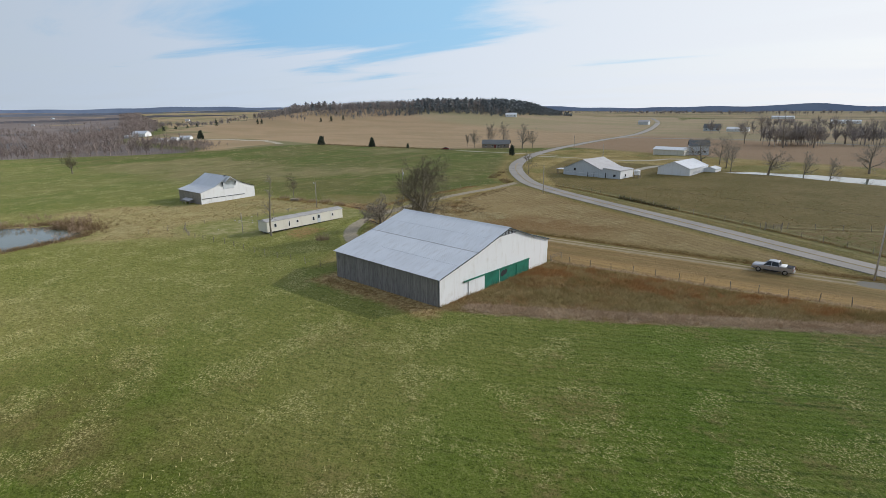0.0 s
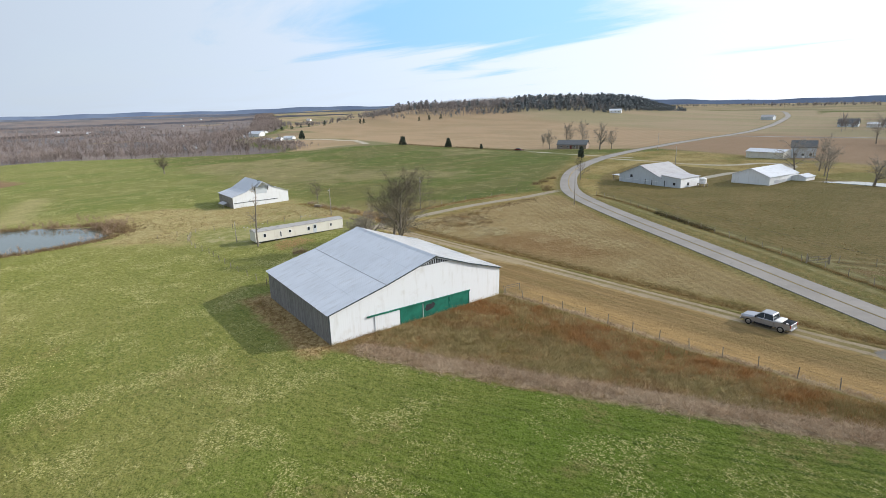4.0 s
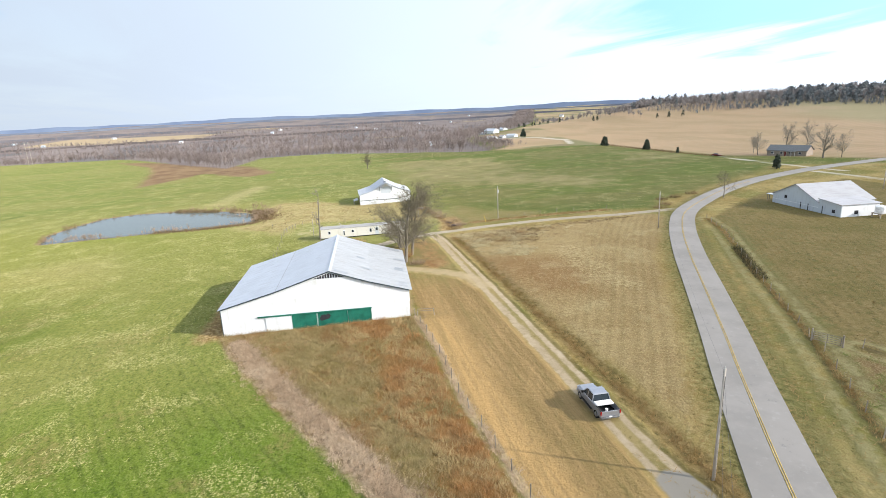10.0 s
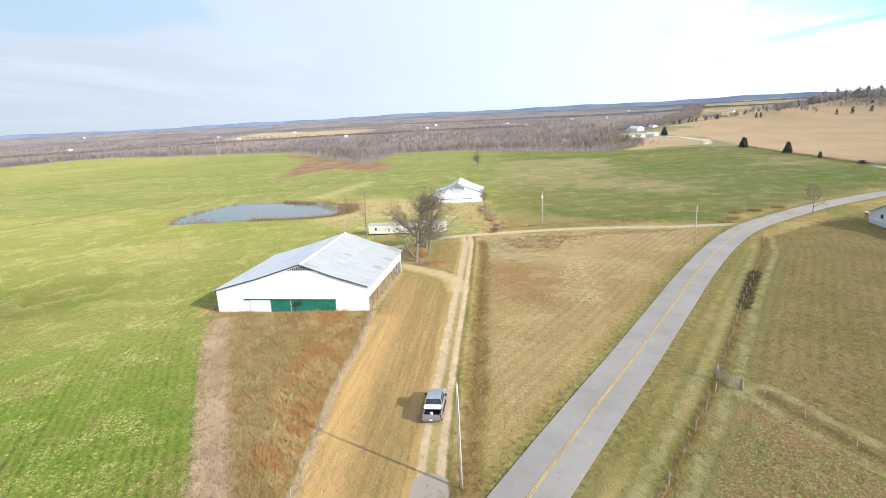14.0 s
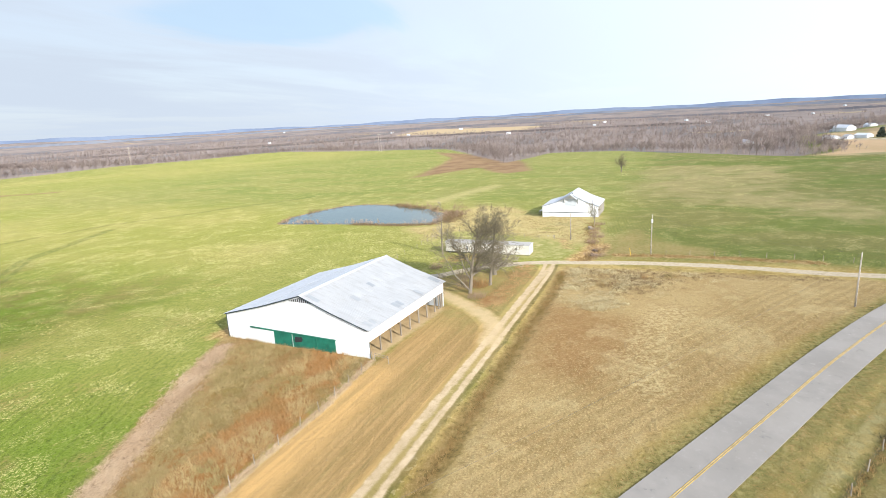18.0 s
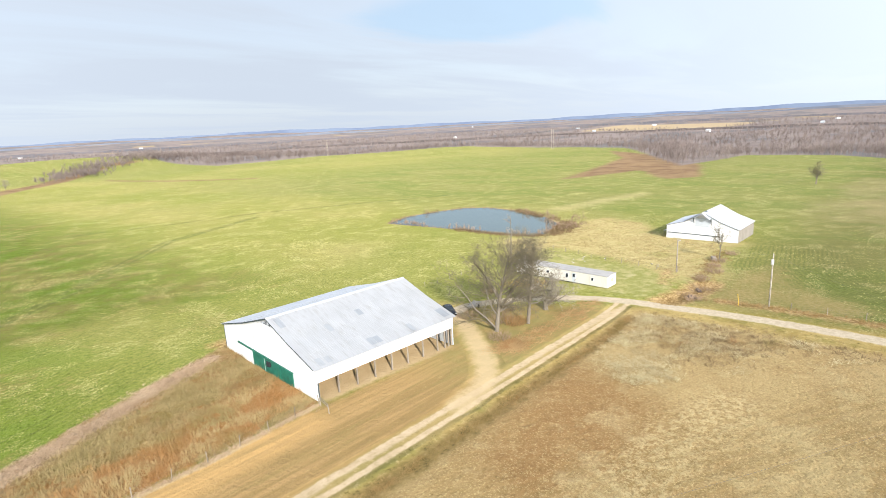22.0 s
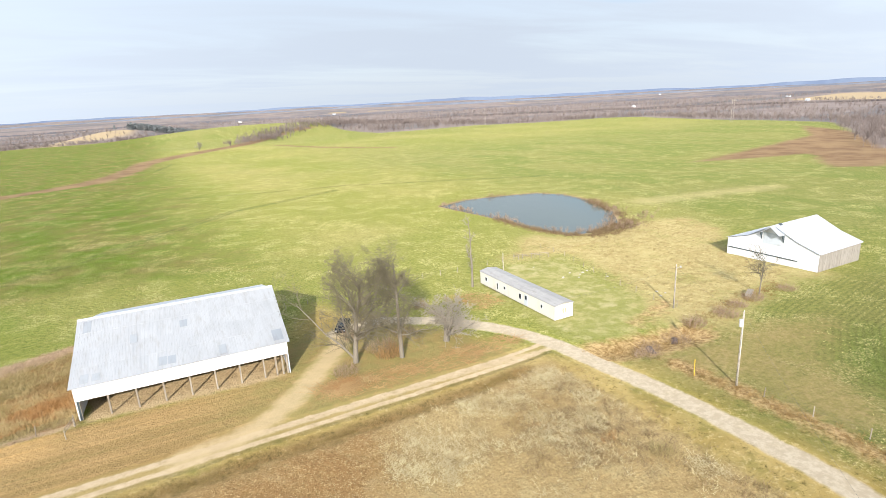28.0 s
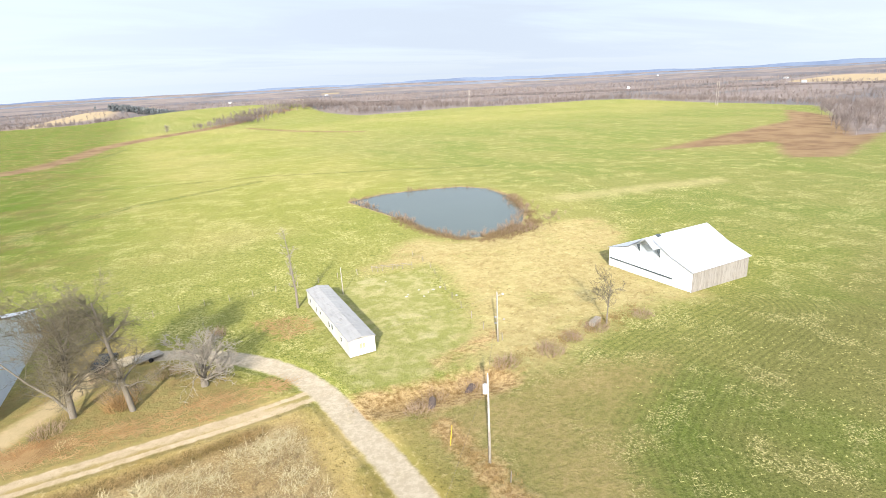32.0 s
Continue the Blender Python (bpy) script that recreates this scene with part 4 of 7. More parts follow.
for s in (-0.44, -0.26):
    link_mesh("centre_line", *ribbon(ROAD[:62], 0.06, 0.125, 0.02, s), M_YELLOW, road, "faded yellow centre line")

k = Mat("pond_water", 0.06, 0, 0.5)
n = k.noise(1.6, 3, 0.6, k.place())
k.bump(n, 0.12, 0.05)
M_WATER = k.done(k.mix(k.noise(0.05, 2, 0.5, k.place()), (0.075, 0.100, 0.088), (0.100, 0.125, 0.108)))
for nm, poly, zz in (("pond_water", POND, POND_Z), ("east_pond_water", EAST_POND, EAST_Z)):
    cx, cy = np.mean(poly, axis=0)
    ring = curve([(cx + (px - cx) * 1.04, cy + (py - cy) * 1.04) for px, py in poly] + [(cx + (poly[0][0] - cx) * 1.04, cy + (poly[0][1] - cy) * 1.04)], 4)[:-1]
    tagged(part(nm, prism(ring, zz - 0.5, zz, "z"), M_WATER, None), "still farm pond that mirrors the pale sky", "pond", kind="structure")


# ---- barns ----
def sheet_mesh(name, w, length, mat, ribs=3):
    """One ribbed roofing sheet: x across, y up the slope, z out."""
    prof = []
    for i in range(ribs):
        a = w * i / ribs
        prof += [(a, 0.0), (a + w / ribs * 0.36, 0.0), (a + w / ribs * 0.45, 0.014), (a + w / ribs * 0.54, 0.0)]
    prof.append((w + 0.02, 0.008))
    verts = [(x, y, z + o) for o in (0.03, 0.0) for y in (0, length) for x, z in prof]
    n = len(prof)
    faces = []
    for i in range(n - 1):
        faces += [(i, i + 1, n + i + 1, n + i), (2 * n + i, 3 * n + i, 3 * n + i + 1, 2 * n + i + 1), (i, 2 * n + i, 2 * n + i + 1, i + 1), (n + i, n + i + 1, 3 * n + i + 1, 3 * n + i)]
    me = bpy.data.meshes.new(name)
    me.from_pydata(verts, [], faces)
    me.update()
    me.materials.append(mat)
    return me


def roof_slope(parent, low, high, x0, x1, mat, w=0.92, courses=2):
    """Sheets side by side from the low edge (y, z) to the high edge (y, z), along x."""
    count = max(1, round((x1 - x0) / w))
    w = (x1 - x0) / count
    for k_ in range(courses):
        (yl, zl), (yh, zh) = [(low[0] + (high[0] - low[0]) * f, low[1] + (high[1] - low[1]) * f + 0.012 * (k_ > 0) * (f < 1)) for f in (k_ / courses, (k_ + 1) / courses)]
        length = math.hypot(yh - yl, zh - zl) + 0.06
        ang = math.degrees(math.atan2(zh - zl, abs(yh - yl)))
        me = sheet_mesh("roof_sheet", w, length, mat)
        for i in range(count):
            o = new("roof_sheet", me)
            o.parent = parent
            if yh > yl:
                o.matrix_basis = pose(x0 + w * i, yl, zl, ang, 0, 0)
            else:
                o.matrix_basis = pose(x0 + w * (i + 1), yl, zl, 0, 0, 180) @ pose(0, 0, 0, ang, 0, 0)


def board_wall(parent, along, a0, a1, fixed, z0, top, mat, w=0.3, t=0.05, label=""):
    """Upright planks along x or y; top is a height or a function of the place."""
    count = round((a1 - a0) / w)
    w = (a1 - a0) / count
    rng = random.Random(count)
    cache = {}
    for i in range(count):
        a = a0 + w * i
        h = (top(a + w / 2) if callable(top) else top) - z0
        key = (round(h, 2), i % 3)
        if key not in cache:
            o = (0.0, 0.012, 0.02)[i % 3]
            bm = bx(0.006, w - 0.006, o, t + o, 0, h) if along == "x" else bx(o, t + o, 0.006, w - 0.006, 0, h)
            cache[key] = part("board", bm, mat, parent, label)
            ob = cache[key]
        else:
            ob = again(cache[key], Matrix(), parent)
        ob.matrix_basis = pose(a, fixed, z0 - rng.random() * 0.06) if along == "x" else pose(fixed, a, z0 - rng.random() * 0.06)


def gable(pts, z0):
    """Outline (y, z) of a gable wall under roof points from eave to eave."""
    return [(pts[0][0], z0), *pts, (pts[-1][0], z0)]


# the large barn: front gable at local x = 0, long axis towards -x
BW, BL = 27.9, 23.9
barn = thing("tobacco_barn", -45.8, 55.0, 0.0, -3.7, "large white metal barn, low grey roof, green sliding doors", "barn")
roof_line = [(0.0, 4.2), (8.2, 6.35), (16.2, 8.85), (22.0, 6.75), (BW, 4.95)]
inner = [(y, z - 0.12) for y, z in roof_line]
bm = prism(gable(inner, -0.9), -0.12, 0.0)
part("front_wall", bm, M_WHITE, barn, "white ribbed metal gable wall, soiled near the ground")
part("back_wall", prism(gable(inner, -1.1), -BL, -BL + 0.12), M_GREYSIDE, barn, "metal gable wall, its grey-white darkened as shade")
# slope away from the sun: the sky-blue copy of the roofing
for a, b in zip(roof_line[:2], roof_line[1:3]):
    roof_slope(barn, (a[0] - (0.35 if a[0] == 0 else 0), a[1] - (0.1 if a[0] == 0 else 0)), b, -BL - 0.3, 0.3, M_ROOF2)
for a, b in ((roof_line[4], roof_line[3]), (roof_line[3], roof_line[2])):
    roof_slope(barn, (a[0] + (0.5 if a[0] == BW else 0), a[1] - (0.14 if a[0] == BW else 0)), b, -BL - 0.3, 0.3, M_ROOF)
part("ridge_cap", prism([(15.8, 8.78), (16.2, 8.96), (16.6, 8.76), (16.2, 8.9)], -BL - 0.32, 0.32), M_ROOF2, barn)
for a, b in zip(roof_line, roof_line[1:]):
    bm = prism([(a[0], a[1] - 0.16), (a[0], a[1] + 0.02), (b[0], b[1] + 0.02), (b[0], b[1] - 0.16)], 0.02, 0.3)
    part("rake_trim", bm, M_TRIM, barn)
part("lap_seam", prism([(8.15, 6.37), (8.15, 6.395), (8.24, 6.425), (8.24, 6.40)], -BL - 0.3, 0.3), M_ROOF3, barn, "dark lapped joint across the roof")
for px, y0, lng, wd in ((-0.9, 16.9, 2.1, 0.85), (-6.2, 20.9, 1.6, 0.8), (-12.0, 20.0, 1.3, 0.9), (-9.4, 26.2, 1.5, 0.9), (-10.4, 26.3, 1.4, 0.85), (-16.2, 26.3, 1.8, 0.9), (-23.0, 25.6, 2.1, 1.3), (-1.2, 26.4, 1.5, 0.85), (-2.4, 26.6, 1.2, 0.8)):
    za, zb = (float(np.interp(q, [16.2, 22.0, BW], [8.85, 6.75, 4.95])) + 0.055 for q in (y0, y0 + lng))
    part("roof_patch", prism([(y0, za), (y0, za + 0.015), (y0 + lng, zb + 0.015), (y0 + lng, zb)], px - wd / 2, px + wd / 2), M_PATCH, barn, "duller replacement roofing piece")
board_wall(barn, "x", -BL, 0, -0.02, -0.8, 4.05, M_BOARD, 0.3)
part("corner_trim", bx(-0.08, 0.04, -0.06, 0.06, -0.8, 4.05), M_TRIM, barn)
for px in (-BL + 0.9, -BL + 1.7):
    part("post", bx(px - 0.1, px + 0.1, BW - 0.28, BW - 0.08, -0.5, 3.1, bev=0.01), M_POST, barn)
part("corner_post", bx(-0.34, -0.12, BW - 0.3, BW - 0.06, -0.5, 3.2), M_TRIM, barn, "dark corner post")
part("side_fascia", bx(-BL, 0, BW - 0.04, BW + 0.05, 3.0, 4.86), M_WHITE_X, barn, "white ribbed metal band under the eave")
# posts of the open side and inside, with raking braces
for i in range(9):
    px = -0.3 - i * (BL - 0.6) / 8
    part("post", bx(px - 0.1, px + 0.1, BW - 0.28, BW - 0.08, -0.4, 3.1, bev=0.01), M_POST, barn)
for j in (5.5, 11.0, 16.5, 22.0):
    for i in range(5):
        px = -2.4 - i * 4.8
        zt = np.interp(j, [p[0] for p in roof_line], [p[1] for p in roof_line]) - 0.25
        part("inner_post", bx(px - 0.1, px + 0.1, j - 0.1, j + 0.1, -0.7, zt), M_POST, barn)
for i in range(0, 13):
    px = -0.5 - i * (BL - 1) / 12
    for a, b in zip(inner, inner[1:]):
        part("rafter", prism([(a[0], a[1] - 0.2), (a[0], a[1]), (b[0], b[1]), (b[0], b[1] - 0.2)], px - 0.04, px + 0.04), M_POST, barn)
# sliding doors on their rail
part("door_rail", bx(0.03, 0.22, 5.2, 22.1, 2.42, 2.6), M_GREEN, barn, "green painted door rail")
part("sliding_door", bx(0.04, 0.12, 6.3, 10.1, 0.0, 2.42, bev=0.01), M_WHITE, barn, "white metal sliding door, pushed open")
for y0, y1 in ((10.15, 13.9), (13.98, 18.4), (18.48, 22.0)):
    d = part("sliding_door", bx(0.04, 0.11, y0, y1, 0.0, 2.42, bev=0.01), M_GREEN, barn, "green painted sliding barn door")
    for yy in (y0, y1 - 0.12):
        part("door_stile", bx(0.112, 0.15, yy, yy + 0.12, 0.0, 2.42), plain("door_edge", (0.35, 0.5, 0.45), 0.6) if y0 == 10.15 and yy != y0 else M_GREEN, d)
bm = bmesh.new()
for cy, cz, ry_, rz_ in ((14.9, 1.65, 0.75, 0.45), (15.5, 1.9, 0.35, 0.3), (14.6, 1.4, 0.35, 0.28)):
    ring = [(cy + ry_ * math.cos(a) * (1 + 0.25 * math.sin(3 * a + cy)), cz + rz_ * math.sin(a)) for a in np.linspace(0, 2 * math.pi, 14)[:-1]]
    prism(ring, 0.112, 0.118 + 0.004 * (cy - 14), bm=bm)
part("painted_mark", bm, M_VOID, barn, "dark painted emblem on a green door")
# louvred vent under the peak
part("vent_back", prism([(13.7, 7.72), (16.2, 8.5), (18.5, 7.72)], 0.005, 0.03), M_VOID, barn, "dark sheet for the shade inside the vent under the peak")
for i in range(12):
    yy = 13.95 + i * 0.385
    top = np.interp(yy, [13.7, 16.2, 18.5], [7.72, 8.5, 7.72])
    if top > 7.8:
        part("vent_slat", bx(0.03, 0.06, yy - 0.05, yy + 0.05, 7.72, top), M_GREYSIDE, barn)

# the small barn beyond the pond
barn2 = thing("hay_barn", -163.9, 81.2, -2.2, -0.6, "small white hay barn with a grey metal roof and plank sides", "barn")
W2, L2 = 18.6, 14.6
line2 = [(0, 4.3), (4.6, 5.6), (9.6, 8.6), (14.4, 6.1), (W2, 4.6)]
inner2 = [(y, z - 0.1) for y, z in line2]
part("front_wall", prism(gable(inner2, -0.6), -0.1, 0.0), M_WHITE, barn2, "white metal gable wall")
part("back_wall", prism(gable(inner2, -0.6), -L2, -L2 + 0.1), M_WHITE, barn2)
for a, b in zip(line2[:2], line2[1:3]):
    roof_slope(barn2, (a[0] - (0.3 if a[0] == 0 else 0), a[1] - (0.08 if a[0] == 0 else 0)), b, -L2 - 0.3, 0.3, M_ROOF2)
for a, b in ((line2[4], line2[3]), (line2[3], line2[2])):
    roof_slope(barn2, (a[0] + (0.3 if a[0] == W2 else 0), a[1] - (0.08 if a[0] == W2 else 0)), b, -L2 - 0.3, 0.3, M_ROOF2)
board_wall(barn2, "x", -L2, 0, -0.03, -0.5, 4.15, M_BOARD2, 0.3)
board_wall(barn2, "x", -L2, 0, W2 - 0.03, -0.4, 4.45, M_BOARD2, 0.3)
part("door_rail", bx(0.02, 0.16, 0.3, 14.8, 2.2, 2.36), M_TRIM, barn2, "dark door rail")
part("sliding_door", bx(0.02, 0.1, 3.4, 8.6, -0.3, 2.2, bev=0.01), M_WHITE, barn2, "white sliding door")
part("hay_hood", prism([(7.6, 6.9), (9.6, 8.65), (11.6, 6.95), (9.6, 8.3)], -0.1, 1.5), M_ROOF2, barn2, "peaked hay hood over the loft")
part("loft_door", bx(0.02, 0.08, 7.7, 11.4, 4.6, 6.9), M_GREYSIDE, barn2, "pale loft door under the hay hood")
for y0, y1 in ((7.0, 7.65), (11.45, 12.1)):
    part("hood_brace", prism([(0.0, 5.3), (0.0, 6.9), (0.9, 6.9)], y0 + 0.27, y0 + 0.38, "y"), M_TRIM, barn2)
part("ridge_vent", prism([(9.1, 8.42), (9.6, 8.78), (10.1, 8.42)], -2.2, -1.2), M_TRIM, barn2, "dark vent at the ridge")
lean = thing("lean_to", -168, 80.6, -2.2, 0, "low dark lean-to against the hay barn", "lean-to")
part("roof", prism([(0, 2.1), (0, 2.2), (-1.6, 1.8), (-1.6, 1.7)], -4.5, 0.5), M_ROOF3, lean)
for px in (-4.3, -2.0, 0.3):
    part("post", bx(px - 0.08, px + 0.08, -1.55, -1.42, -0.6, 1.73), M_POST, lean)


# ---- mobile home ----
home = thing("mobile_home", -110.0, 68.2, -0.9, -1.0, "long cream mobile home with a streaked grey roof, on blocks", "mobile home")
HL, HW = 22.2, 3.7
part("body", bx(-HW / 2, HW / 2, 0, HL, 0.55, 2.95, bev=0.03), M_CREAM, home, "cream ribbed metal body")
prof = [(-HW / 2 - 0.08, 2.9), (-HW / 2 - 0.08, 2.98), (0, 3.36), (HW / 2 + 0.08, 2.98), (HW / 2 + 0.08, 2.9), (0, 3.25)]
part("roof", prism(prof, -0.15, HL + 0.15, "y"), M_HOMEROOF, home, "grey metal roof with dark streaks")
for i in range(18):
    yy = 0.6 + i * 1.22
    part("roof_seam", prism([(-HW / 2 - 0.05, 2.985), (0, 3.365), (HW / 2 + 0.05, 2.985), (0, 3.395)], yy - 0.04, yy + 0.04, "y"), M_HOMEROOF, home)
flap_rng = random.Random(6)
for i in range(15):
    yy, sx = flap_rng.uniform(0.8, HL - 1), flap_rng.choice((-1, 1, 1))
    xx = sx * flap_rng.uniform(0.3, 1.5)
    zz = 3.37 - abs(xx) / (HW / 2) * 0.38
    w_, l_ = flap_rng.uniform(0.12, 0.3), flap_rng.uniform(0.3, 0.7)
    part("loose_flap", prism([(xx - w_, zz + 0.02), (xx + w_, zz + 0.02 - sx * w_ * 0.2), (xx + w_, zz + 0.06 + flap_rng.uniform(0, 0.05))], yy, yy + l_, "y"), M_HOMEROOF, home, "torn lifted roof sheeting")
part("chassis", bx(-HW / 2 + 0.3, HW / 2 - 0.3, 0.3, HL - 0.3, 0.32, 0.56), M_TRIM, home)
for yy in (1, 5, 9, 13, 17, 21):
    for s in (-1, 1):
        part("block_pier", bx(s * 1.2 - 0.2, s * 1.2 + 0.2, yy - 0.2, yy + 0.2, -0.4, 0.36), M_CONC, home)
for yy, w_, z0, z1 in ((2.2, 0.7, 1.45, 2.35), (6.0, 0.45, 1.0, 2.3), (8.3, 0.7, 1.6, 2.3), (13.0, 0.7, 1.3, 2.35), (18.9, 0.6, 1.55, 2.3)):
    f = part("window_frame", bx(HW / 2, HW / 2 + 0.05, yy - w_ / 2, yy + w_ / 2, z0, z1), M_WHITE, home)
    part("pane", bx(HW / 2 + 0.05, HW / 2 + 0.06, yy - w_ / 2 + 0.08, yy + w_ / 2 - 0.08, z0 + 0.08, z1 - 0.08), M_GLASS, f)
for x0 in (-0.42, 0.03):
    f = part("window_frame", bx(x0 - 0.03, x0 + 0.42, HL, HL + 0.05, 1.45, 2.35), M_WHITE, home)
    part("curtain_pane", bx(x0 + 0.03, x0 + 0.36, HL + 0.05, HL + 0.06, 1.52, 2.28), plain("beige_curtain", (0.50, 0.40, 0.26), 0.5), f, "pane with a beige curtain behind")
dr = part("entrance_door", bx(HW / 2, HW / 2 + 0.05, 14.2, 15.1, 0.65, 2.6), M_GREYSIDE, home, "pale metal entrance door")
part("door_pane", bx(HW / 2 + 0.05, HW / 2 + 0.06, 14.4, 14.9, 1.7, 2.4), M_GLASS, dr)
part("step", bx(HW / 2 + 0.1, HW / 2 + 1.1, 14.0, 15.3, -0.3, 0.3, bev=0.02), M_CONC, home, "concrete block steps")


# ---- farm buildings across the road ----
def shed(name, x, y, rz, w, d, eave, ridge, wall, roof, label, z=None, ridge_at=0.5):
    """A gabled building: the gable faces local -y, w wide; d deep."""
    ob = thing(name, x, y, ground_z(x, y) if z is None else z, rz, label, "barn" if "barn" in name else "building")
    pk = w * ridge_at
    out = [(0, -0.8), (0, eave), (pk, ridge), (w, eave), (w, -0.8)]
    part("front_wall", prism(out, 0, 0.12, "y"), wall, ob)
    part("back_wall", prism(out, d - 0.12, d, "y"), wall, ob)
    part("side_wall", bx(0, 0.1, 0.12, d - 0.12, -0.8, eave), wall, ob)
    part("side_wall", bx(w - 0.1, w, 0.12, d - 0.12, -0.8, eave), wall, ob)
    for s in (0, 1):
        x0, x1 = ((-0.3, pk) if s == 0 else (w + 0.3, pk))
        z0 = eave - 0.3 * (ridge - eave) / pk
        part("roof", prism([(x0, z0), (x0, z0 + 0.1), (x1, ridge + 0.1), (x1, ridge)], -0.3, d + 0.3, "y"), roof, ob)
    return ob


west = shed("stable_barn", -98.4, 196.0, -5, 16.8, 15.6, 3.3, 6.9, M_GREYSIDE, M_ROOF3, "grey-white barn, shade in its wall colour, with a lean-to beside the road bend", 0.4)
for dx, w_, z0, z1, m_ in ((4.6, 0.9, 2.6, 3.5, M_VOID), (7.6, 2.0, 0, 2.4, M_GREYSIDE), (13.2, 0.25, 0, 2.4, M_VOID), (10.6, 0.25, 0, 2.4, M_VOID)):
    part("door" if z0 == 0 else "window", bx(dx, dx + w_, -0.06, -0.005, z0, z1), m_, west)
part("sill_band", bx(0.1, 16.7, -0.08, -0.01, 1.9, 2.0), M_WHITE, west)
part("canopy", bx(-3.8, -0.1, 0.8, 4.0, 2.5, 2.65), M_ROOF2, west, "small flat canopy on posts")
for px in (-3.6, -2.9):
    part("post", bx(px, px + 0.15, 1.0, 1.15, -0.6, 2.5), M_POST, west)
lean2 = thing("side_shed", -81.66, 194.5, 0.4, -5, "low white lean-to shed with a flat grey roof", "shed")
# end walls take the shade-darkened siding, the sunny side wall the white one
part("front_wall", prism([(0, -0.8), (0, 4.3), (7.1, 3.7), (7.1, -0.8)], 0, 0.12, "y"), M_GREYSIDE, lean2)
part("back_wall", prism([(0, -0.8), (0, 4.3), (7.1, 3.7), (7.1, -0.8)], 10.1, 10.22, "y"), M_GREYSIDE, lean2)
part("side_wall", bx(7.0, 7.12, 0.12, 10.1, -0.8, 3.68), M_WHITE, lean2)
part("roof", prism([(-0.1, 4.3), (-0.1, 4.42), (7.4, 3.8), (7.4, 3.68)], -0.3, 10.5, "y"), M_ROOF3, lean2)
part("window", bx(4.4, 5.3, -0.05, -0.005, 1.4, 2.2), M_VOID, lean2)
part("window", bx(7.125, 7.17, 3.6, 4.6, 1.3, 2.2), M_VOID, lean2)
part("door", bx(1.2, 1.45, -0.05, -0.005, 0.0, 2.6), M_VOID, lean2)
tank = thing("white_tank", -71.2, 201.5, ground_z(-71.2, 201.5) + 0.05, 0, "white plastic tank on a timber stand", "tank")
part("stand", bx(-1.2, 1.2, -1.2, 1.2, 0.9, 1.05), M_POST, tank)
for sx in (-1, 1):
    for sy in (-1, 1):
        part("leg", bx(sx * 1.05 - 0.1, sx * 1.05 + 0.1, sy * 1.05 - 0.1, sy * 1.05 + 0.1, -0.4, 0.9), M_POST, tank)
bm = rod((0, 0, 1.05), (0, 0, 2.6), 1.15, n=20)
rod((0, 0, 2.6), (0, 0, 2.95), 1.15, 0.4, 20, bm)
part("shell", bm, plain("white_plastic", (0.8, 0.8, 0.8), 0.4), tank, smooth_it=False)
east = shed("machine_shed", -68.0, 214.7, -6, 12.2, 18, 3.7, 6.0, M_WHITE, M_ROOF2, "white metal machine shed with a pale gable roof", 0.5)
part("side_door", bx(12.2, 12.26, 3, 10, 1.6, 2.4), M_ROOF2, east)
annex = shed("small_shed", -54.6, 227, -6, 4.5, 6, 2.6, 3.3, M_WHITE, M_ROOF2, "small white lean-to shed", 0.7)


# ---- trees ----
k = Mat("bark", 0.95, 0, 0.1)
c = k.mix(k.noise(1.0, 4, 0.6, k.scaled(k.place(), (6, 6, 1.2))), (0.125, 0.108, 0.085), (0.29, 0.26, 0.215))
k.bump(k.noise(1.0, 3, 0.6, k.scaled(k.place(), (10, 10, 2))), 0.6, 0.04)
M_BARK = k.done(c)
k = Mat("twigs", 0.95, 0, 0.1)
M_TWIG = k.done(k.mix(k.noise(0.4, 2, 0.5, k.place()), (0.130, 0.115, 0.078), (0.205, 0.180, 0.125)))


k = Mat("grey_twigs", 0.95, 0, 0.1)
M_TWIG2 = k.done(k.mix(k.noise(0.4, 2, 0.5, k.place()), (0.25, 0.225, 0.185), (0.35, 0.31, 0.26)))


def stick(V, F, p0, p1, r0, r1, n=3):
    dx, dy, dz = p1[0] - p0[0], p1[1] - p0[1], p1[2] - p0[2]
    L = math.sqrt(dx * dx + dy * dy + dz * dz)
    if L < 1e-6:
        return
    dx, dy, dz = dx / L, dy / L, dz / L
    ux, uy, uz = (0.3, 0.2, 1.0) if abs(dz) < 0.9 else (1.0, 0.1, 0.0)
    ax, ay, az = dy * uz - dz * uy, dz * ux - dx * uz, dx * uy - dy * ux
    m = math.sqrt(ax * ax + ay * ay + az * az)
    ax, ay, az = ax / m, ay / m, az / m
    bx_, by_, bz_ = dy * az - dz * ay, dz * ax - dx * az, dx * ay - dy * ax
    base = len(V)
    for p, r in ((p0, r0), (p1, r1)):
        for i in range(n):
            cs, sn = r * math.cos(2 * math.pi * i / n), r * math.sin(2 * math.pi * i / n)
            V.append((p[0] + cs * ax + sn * bx_, p[1] + cs * ay + sn * by_, p[2] + cs * az + sn * bz_))
    for i in range(n):
        j = (i + 1) % n
        F.append((base + i, base + j, base + n + j, base + n + i))


def unit(x, y, z):
    m = math.sqrt(x * x + y * y + z * z) or 1.0
    return x / m, y / m, z / m


